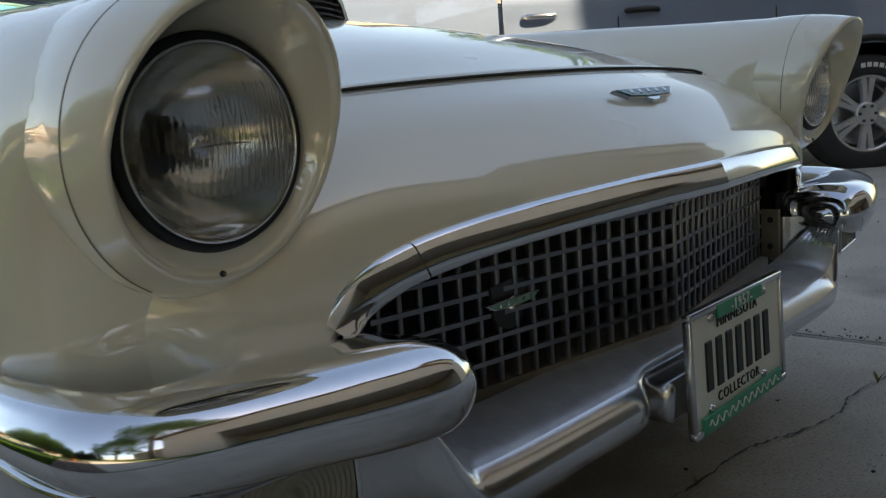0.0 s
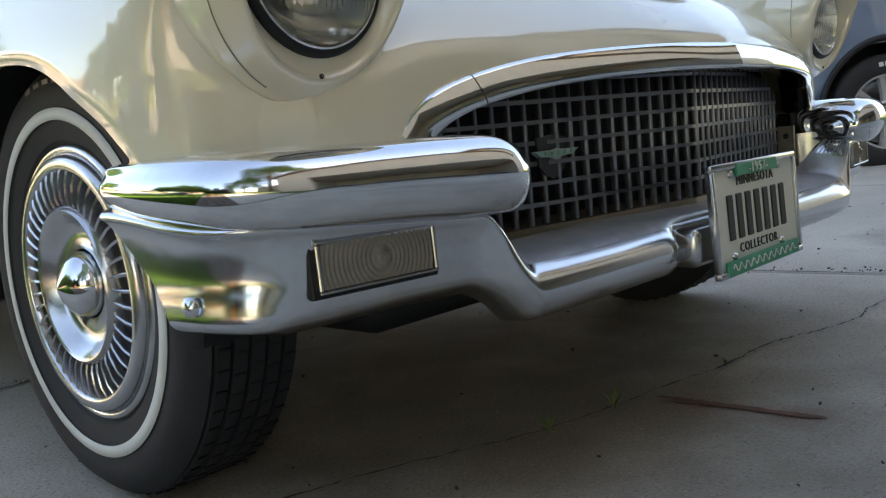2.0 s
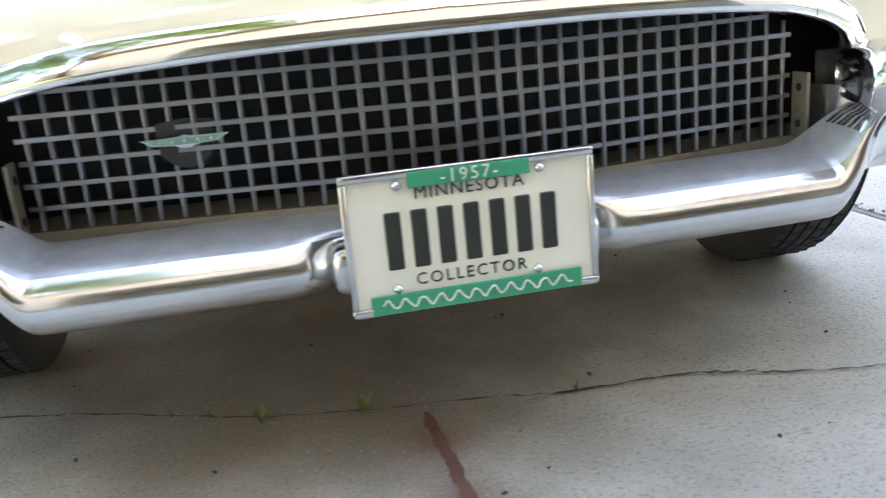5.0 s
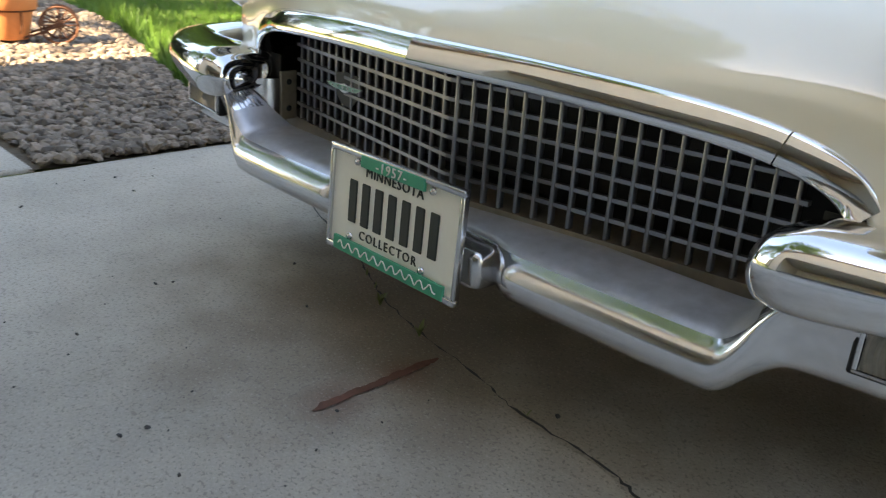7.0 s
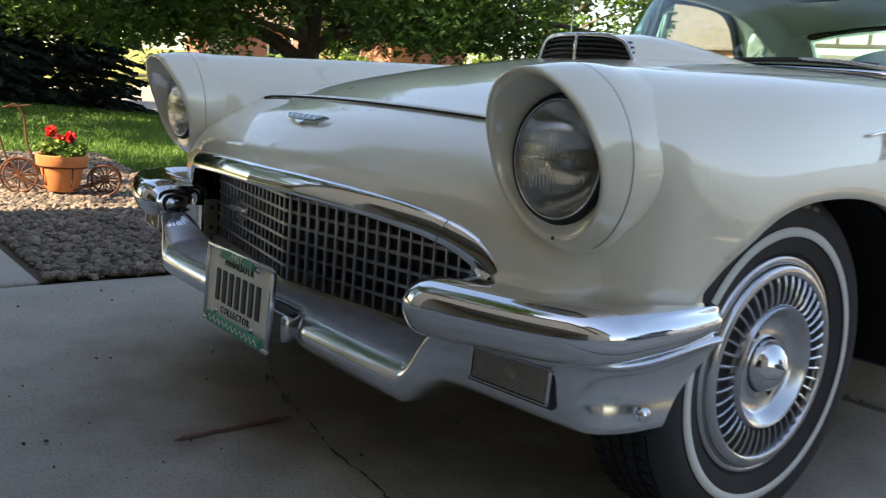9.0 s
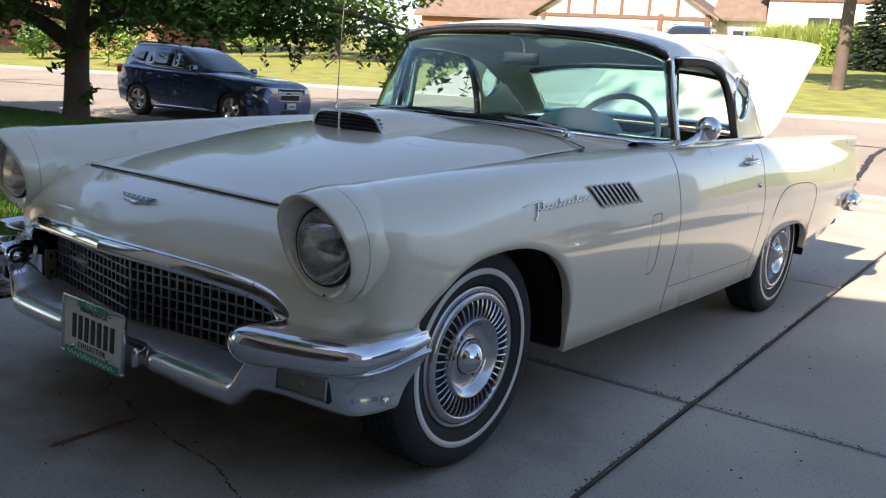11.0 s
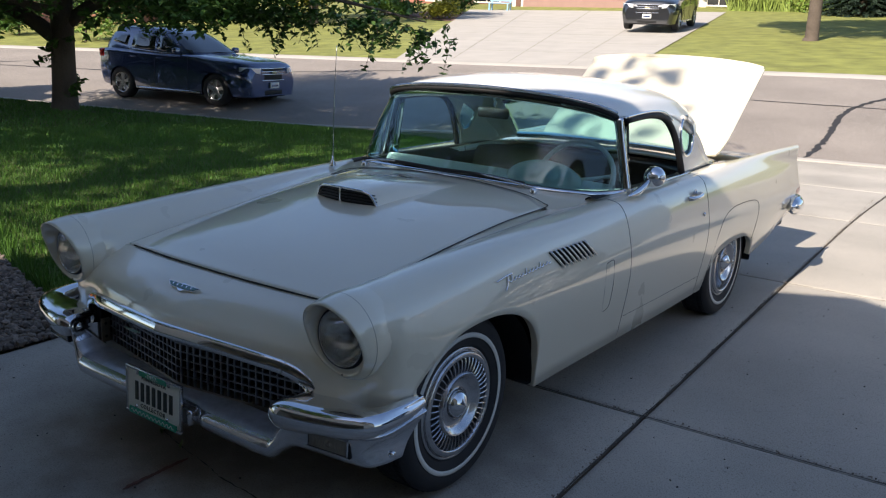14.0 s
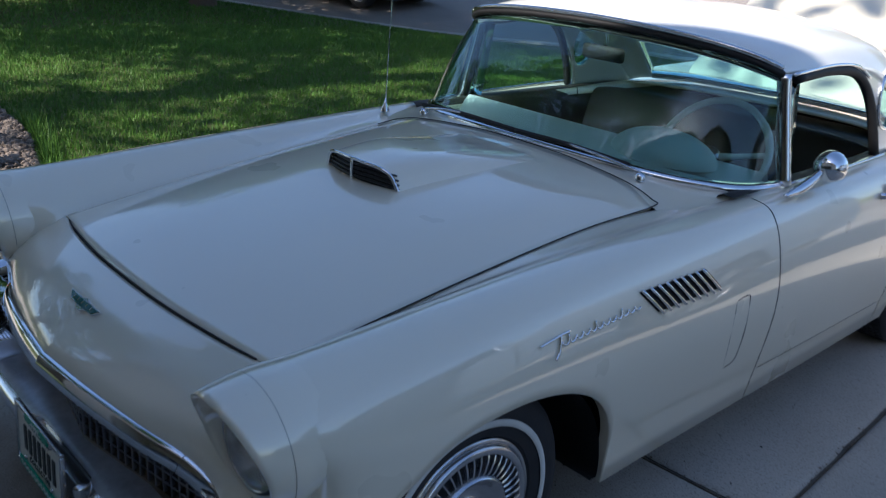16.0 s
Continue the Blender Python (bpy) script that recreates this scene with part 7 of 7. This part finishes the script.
        for yy in (1.62, 2.46):
            part("door_handle", tube([(0.915 * sx, yy - 0.10, 0.965), (0.945 * sx, yy - 0.05, 0.97), (0.948 * sx, yy + 0.05, 0.975), (0.918 * sx, yy + 0.10, 0.975)], 0.014, 8), paint, v)
        part("rocker_trim", tube([(0.90 * sx, 0.45, 0.27), (0.91 * sx, 1.4, 0.27), (0.90 * sx, 2.40, 0.27)], 0.03, 8), M["dull_chrome"], v)
        part("tail_light", block(0.84 * sx - 0.05, 0.84 * sx + 0.045, 3.42, 3.62, 0.92, 1.12, 0.04), M["red_lens"], v, "red tail light")
        part("fog_pocket", block(0.62 * sx - 0.11, 0.62 * sx + 0.11, -0.885, -0.80, 0.36, 0.46, 0.03), M["black"], v)
        part("arch_liner", grid([[(x * sx, 0.41 * math.cos(a), 0.25 + 0.46 * math.sin(a)) for x in (0.6, 0.75, 0.90)] for a in (math.pi * k / 14 for k in range(15))]), M["black"], v)
        part("arch_liner", grid([[(x * sx, 2.86 + 0.41 * math.cos(a), 0.25 + 0.46 * math.sin(a)) for x in (0.6, 0.75, 0.90)] for a in (math.pi * k / 14 for k in range(15))]), M["black"], v)
        alloy_wheel(v, 0.925, 0.0, 0.36, sx, 5)
        alloy_wheel(v, 0.925, 2.86, 0.36, sx, 5)
        part("wiper", tube([(0.40 * sx, 0.66, 1.12), (0.0, 0.70, 1.14)], 0.008, 6), M["black"], v)

    def face(x, z):
        """The front of the car at a place across it."""
        return -0.915 + 0.10 * (x / 0.6) ** 2 + 0.05 * max(0, z - 0.8)
    for nm, zs, wide in (("grille", (0.60, 0.73), 0.46), ("upper_grille", (0.79, 0.86), 0.46), ("lower_intake", (0.28, 0.38), 0.50)):
        rows = [[(x, face(x, z) - 0.012, z) for x in np.linspace(-wide, wide, 17)] for z in np.linspace(*zs, 4)]
        solid(part(nm, grid(rows), M["black"], v, "black mesh opening"), 0.03)
        for z in zs if nm != "lower_intake" else ():
            part("grille_rim", tube([(x, face(x, z) - 0.016, z) for x in np.linspace(-wide, wide, 7)], 0.012, 8), M["chrome"], v, "bright grille surround")
    part("grille_badge", block(-0.075, 0.075, face(0, 0.76) - 0.030, face(0, 0.76), 0.745, 0.785, 0.01), M["brass"], v, "plain gold badge")
    part("number_plate", block(-0.15, 0.15, face(0, 0.48) - 0.035, face(0, 0.48) - 0.01, 0.42, 0.55, 0.006), M["whitewall"], v)
    part("plate_mark", block(-0.11, 0.11, face(0, 0.48) - 0.039, face(0, 0.48) - 0.034, 0.46, 0.51, 0.001), M["navy"], v)
    part("underside", block(-0.75, 0.75, -0.70, 3.4, 0.20, 0.55, 0.05), M["black"], v)
    v.matrix_world = m
    return v


M["suv_glass"] = mat("suv_glass", (0.020, 0.026, 0.032), 0.04, coat=0.6, var=0.05, scale=3, fine=30)
M["suv_lamp"] = mat("suv_lamp", (0.74, 0.77, 0.80), 0.15, metal=0.2, coat=1.0, var=0.2, scale=14, fine=60)
suv("parked_suv", "dark blue SUV with alloy wheels parked at the kerb", M["navy"], pose(-13.10, 10.94, -0.305, 0, 0, 99.1) @ Matrix.Diagonal((0.97, 0.97, 0.97, 1)))
suv("neighbour_suv", "charcoal SUV with a chrome grille on a driveway", M["charcoal"], pose(-12.95, 32.4, sheet_z(-12.95, 33.8) - 0.02, 4.0, 0, 12) @ Matrix.Diagonal((1.2, 1.2, 1.2, 1)))


def pickup(m):
    v = empty("pickup_truck", "silver-blue crew cab pickup with dark windows and alloy wheels", "truck")
    paint = M["silver_blue"]
    table = [
        (-0.98, (0, 1.02), (0.5, 1.02), (0.85, 0.98), (0.93, 0.80), (0.94, 0.60), (0.88, 0.38)),
        (-0.80, (0, 1.22), (0.5, 1.21), (0.90, 1.14), (0.985, 0.90), (0.99, 0.65), (0.94, 0.34)),
        (0.0, (0, 1.27), (0.5, 1.26), (0.93, 1.20), (1.00, 0.95), (1.005, 0.68), (0.96, 0.36)),
        (0.70, (0, 1.30), (0.5, 1.29), (0.95, 1.24), (1.00, 0.98), (1.005, 0.70), (0.97, 0.36)),
        (1.6, (0, 1.27), (0.5, 1.27), (0.955, 1.26), (1.00, 1.02), (1.005, 0.70), (0.97, 0.36)),
        (2.52, (0, 1.27), (0.5, 1.27), (0.955, 1.27), (1.00, 1.04), (1.005, 0.72), (0.97, 0.38)),
    ]
    vehicle_body(v, table, (0.0,), 0.50, 0.36, paint)
    bed = [
        (2.55, (0.84, 1.30), (0.88, 1.335), (0.955, 1.33), (1.00, 1.08), (1.005, 0.74), (0.97, 0.40)),
        (3.7, (0.84, 1.30), (0.88, 1.335), (0.955, 1.33), (1.00, 1.08), (1.005, 0.74), (0.97, 0.40)),
        (4.75, (0.84, 1.30), (0.88, 1.335), (0.95, 1.33), (0.99, 1.08), (0.99, 0.76), (0.95, 0.46)),
    ]
    rows = [[(p[0], r[0], p[1]) for p in r[1:]] for r in bed]
    for sx in (-1, 1):
        half = []
        for y in np.linspace(2.55, 4.75, 40):
            u = at_y(rows, y)
            f = abs(y - 3.70) / 0.50
            zb = 0.40 if f >= 1 else max(0.40, 0.25 + 0.56 * (1 - f ** 2.4) ** (1 / 2.4))
            row = [net(rows, u, 5 * j / 20) for j in range(21)]
            row = [(p[0], p[1], max(p[2], zb)) for p in row]
            half.append(row)
        part("bed_side", grid(half, sx=sx), paint, v, split=50)
        part("bed_rail", block(0.86 * sx - 0.06, 0.86 * sx + 0.06, 2.55, 4.73, 1.325, 1.36, 0.012), M["black"], v)
    part("bed_floor", block(-0.86, 0.86, 2.56, 4.74, 0.70, 0.74, 0.01), M["black"], v, smooth=False)
    part("tailgate", block(-0.92, 0.92, 4.70, 4.77, 0.70, 1.33, 0.02), paint, v)
    loops = [rounded_loop(0.55, 2.50, 0.945, 1.255, p=6), rounded_loop(0.95, 2.48, 0.88, 1.50, p=6), rounded_loop(1.25, 2.45, 0.80, 1.76, p=6)]
    part("window_glass", grid(loops, True), M["dark_glass"], v, "dark tinted windows")
    cap = [rounded_loop(1.23, 2.48, 0.815, 1.75, p=6), rounded_loop(1.33, 2.45, 0.79, 1.84, p=6), rounded_loop(1.5, 2.4, 0.65, 1.89, p=5), rounded_loop(1.9, 2.3, 0.2, 1.90)]
    part("roof", grid(cap, True, cap=True), paint, v)
    for sx in (-1, 1):
        for a, b, r_ in (((0.93, 0.68, 1.25), (0.80, 1.30, 1.78), 0.030), ((0.955, 1.72, 1.26), (0.825, 1.76, 1.78), 0.032), ((0.955, 2.42, 1.26), (0.825, 2.40, 1.78), 0.055)):
            part("pillar", tube([(a[0] * sx, a[1], a[2]), ((a[0] + b[0]) / 2 * sx + 0.012 * sx, (a[1] + b[1]) / 2, (a[2] + b[2]) / 2), (b[0] * sx, b[1], b[2])], r_, 8, flat=0.5), paint, v)
        for yy in (0.66, 1.74, 2.52):
            part("door_line", tube([(0.962 * sx, yy, 1.25), (1.006 * sx, yy, 1.0), (1.010 * sx, yy, 0.7), (0.985 * sx, yy, 0.42)], 0.005, 6), M["gap"], v)
        for yy in (1.58, 2.28):
            h = part("door_handle", tube([(0.985 * sx, yy - 0.12, 1.095), (1.03 * sx, yy - 0.08, 1.10), (1.035 * sx, yy + 0.06, 1.10), (0.985 * sx, yy + 0.11, 1.10)], 0.018, 8), M["dull_chrome"] if yy > 2 else M["black"], v)
        part("belt_moulding", tube([(0.962 * sx, 0.72, 1.262), (0.972 * sx, 1.7, 1.275), (0.972 * sx, 2.45, 1.28)], 0.014, 8), M["black"], v)
        mi = part("mirror", block(1.05 * sx - 0.10, 1.05 * sx + 0.12, 0.82, 0.96, 1.27, 1.47, 0.05), M["black"], v, "black door mirror")
        part("mirror_arm", tube([(0.95 * sx, 0.88, 1.27), (1.02 * sx, 0.88, 1.30)], 0.03, 8), M["black"], mi)
        part("arch_trim", tube([((1.01) * sx, 0.52 * math.cos(a), 0.28 + 0.56 * math.sin(a)) for a in (math.pi * (0.02 + 0.96 * k / 12) for k in range(13))], 0.022, 8, steps=40), M["black"], v)
        part("wheel_liner", grid([[(x * sx, 0.52 * math.cos(a), 0.28 + 0.54 * math.sin(a)) for x in (0.62, 0.8, 0.99)] for a in (math.pi * k / 16 for k in range(17))]), M["black"], v)
        part("side_step", tube([(1.0 * sx, 0.6, 0.33), (1.03 * sx, 0.8, 0.30), (1.03 * sx, 2.6, 0.30), (1.0 * sx, 2.8, 0.33)], 0.04, 10), M["black"], v)
        part("headlight", block(0.72 * sx - 0.17, 0.72 * sx + 0.17, -0.98, -0.86, 0.86, 1.04, 0.03), M["reflector"], v)
        alloy_wheel(v, 0.985, 0.0, 0.40, sx, 6, True)
        alloy_wheel(v, 0.985, 3.70, 0.40, sx, 6, True)
    part("grille", block(-0.55, 0.55, -1.02, -0.9, 0.68, 1.06, 0.03), M["dull_chrome"], v)
    part("bumper", block(-0.95, 0.95, -1.08, -0.86, 0.46, 0.68, 0.05), M["chrome"], v)
    part("underside", block(-0.78, 0.78, -0.8, 4.6, 0.36, 0.70, 0.05), M["black"], v)
    for ob in v.children:
        if ob.name.split(".")[0] != "wheel":
            ob.matrix_basis = Matrix.Diagonal((1, 0.98, 1.08, 1))
        elif ob.children[0].data.vertices[0].co.y > 2:
            ob.matrix_basis = Matrix.Translation((0, -0.07, 0))
    v.matrix_world = m


pickup(pose(5.99, 1.42, -0.03, 0, 0, 44))

# ---- flower pot on an iron cart ----
def at_bed(name, label, category):
    e = empty(name, label, category)
    e.location = (-3.56, -0.08, 0.025)
    e.rotation_euler = (0, 0, radians(-18))
    return e


cart = at_bed("plant_cart", "small rusty iron garden cart standing on river stones", "garden cart")
for i, (x, y, r) in enumerate([(-0.02, -0.20, 0.095), (0.02, 0.24, 0.085), (-0.16, -0.21, 0.085), (-0.14, 0.25, 0.080)]):
    ring = tube([(x, y + r * math.cos(a), r + r * math.sin(a)) for a in (2 * math.pi * k / 16 for k in range(17))], 0.006, 6, steps=48)
    w = part("cart_wheel", ring, M["rust"], cart, "spoked iron wheel")
    for k in range(6):
        a = math.pi * k / 6
        part("spoke", tube([(x, y + r * math.cos(a), r + r * math.sin(a)), (x, y - r * math.cos(a), r - r * math.sin(a))], 0.0035, 5), M["rust"], w)
part("axle", tube([(-0.02, -0.22, 0.095), (-0.01, -0.12, 0.045), (0.0, 0.02, 0.012), (0.01, 0.15, 0.045), (0.02, 0.25, 0.088)], 0.006, 6, steps=24), M["rust"], cart)
part("axle", tube([(-0.16, -0.22, 0.085), (-0.155, -0.12, 0.04), (-0.15, 0.02, 0.012), (-0.145, 0.15, 0.04), (-0.14, 0.26, 0.080)], 0.006, 6, steps=24), M["rust"], cart)
part("pot_ring", tube([(-0.06 + 0.126 * math.cos(a), 0.02 + 0.126 * math.sin(a), 0.150) for a in (2 * math.pi * k / 16 for k in range(17))], 0.005, 6, steps=48), M["rust"], cart, "iron hoop round the pot")
for a in (0.5, 2.2, 3.8, 5.4):
    part("hoop_stay", tube([(-0.06 + 0.126 * math.cos(a), 0.02 + 0.126 * math.sin(a), 0.150), (-0.06 + 0.105 * math.cos(a), 0.02 + 0.105 * math.sin(a), 0.05), (-0.07, 0.02, 0.012)], 0.004, 6), M["rust"], cart)
part("handle", tube([(-0.15, -0.10, 0.09), (-0.18, -0.17, 0.25), (-0.19, -0.19, 0.40), (-0.20, -0.23, 0.47), (-0.20, -0.28, 0.46)], 0.006, 6, steps=24), M["rust"], cart, "upright iron handle")
part("handle", tube([(-0.16, -0.24, 0.08), (-0.18, -0.29, 0.20), (-0.18, -0.32, 0.30), (-0.18, -0.36, 0.30), (-0.18, -0.37, 0.22)], 0.006, 6, steps=24), M["rust"], cart)
part("cross_bar", tube([(-0.20, -0.30, 0.455), (-0.20, -0.15, 0.475)], 0.006, 6), M["rust"], cart)
pot = at_bed("flower_pot", "orange terracotta pot of red flowers on an iron cart", "flower pot")
cp = (-0.06, 0.02, 0)
pot.scale = (0.87, 0.87, 0.87)
pot.location.z = -0.045
part("pot", lathe([(0.0005, 0.095), (0.095, 0.095), (0.100, 0.10), (0.135, 0.255), (0.150, 0.258), (0.156, 0.266), (0.160, 0.325), (0.154, 0.330), (0.140, 0.326), (0.134, 0.28)], 48, "z", cp), M["terracotta"], pot, split=40)
part("soil", lathe([(0.138, 0.300), (0.07, 0.306), (0.0005, 0.308)], 24, "z", cp), M["soil"], pot)
cs = [(cp[0] + 0.09 * math.cos(k * 1.1), cp[1] + 0.09 * math.sin(k * 1.1), 0.345 + 0.02 * (k % 3), 0.075) for k in range(12)]
crown_part("foliage", *leaf_cloud(cs, 55, 1.0, 0.035, 91), M["leaf_light"], pot, "green bedding leaves")
for k, (x, y, z) in enumerate(((-0.03, -0.04, 0.49), (-0.03, 0.07, 0.46), (-0.12, 0.0, 0.43))):
    part("flower_stem", tube([(cp[0], cp[1], 0.33), (x * 0.8 + cp[0] * 0.2, y, z - 0.06), (x, y, z)], 0.003, 5), M["weed"], pot)
    crown_part("bloom", *leaf_cloud([(x, y, z - 0.01 * i, 0.034 - 0.004 * i) for i in range(4)], 26, 1.0, 0.030, 95 + k), M["petal"], pot, "red flower head")

# ---- weeds in the crack, small litter ----
def weed(x, y, h, n, seed):
    r = random.Random(seed)
    w = empty("weed", "small bright green weed growing from the driveway crack", "weed", "weeds in the crack")
    w.location = (x, y, 0.0)
    for k in range(n):
        a = r.random() * 6.28
        l = h * (0.6 + 0.6 * r.random())
        dx, dy = math.cos(a), math.sin(a)
        wd = l * 0.22
        rows = []
        for q in (0, 0.3, 0.6, 0.85, 1.0):
            c = Vector((dx * l * 0.5 * q ** 1.5, dy * l * 0.5 * q ** 1.5, l * q * (1 - 0.2 * q)))
            ww = wd * math.sin(math.pi * min(0.97, 0.12 + 0.85 * q)) * 0.6
            rows.append([tuple(c + Vector((-dy, dx, 0)) * ww), tuple(c + Vector((0, 0, -ww * 0.3))), tuple(c + Vector((dy, -dx, 0)) * ww)])
        part("leaf", grid(rows), M["weed"], w)


for i, (x, y, h, n) in enumerate(((-0.14, -0.44, 0.034, 8), (-0.286, -0.415, 0.028, 9), (0.17, -0.485, 0.016, 4), (-0.42, -0.345, 0.015, 5), (-0.36, -0.37, 0.014, 4), (0.84, -0.585, 0.03, 6))):
    weed(x, y, h, n, 100 + i)


def on_drive(r):
    return -1.4 + 4.6 * r.random(), -1.2 + 5.5 * r.random()


def in_joint(r):
    if r.random() < 0.5:
        y = -1.55 + 9 * r.random()
        return 1.115 - 0.06 * y + r.gauss(0, 0.006), y
    x = -1.4 + 5 * r.random()
    return x, (0.925 if r.random() < 0.7 else -1.60) + 0.06 * x + r.gauss(0, 0.006)


stuff("joint_crumbs", *pebbles(1500, in_joint, 0.0015, 0.006, 37), M["stone_each"], "grit and dry crumbs lying in driveway joints", "grit")
stuff("grit", *pebbles(700, on_drive, 0.0015, 0.006, 31), M["tar"], "dark grit and crumbs scattered on concrete", "grit")
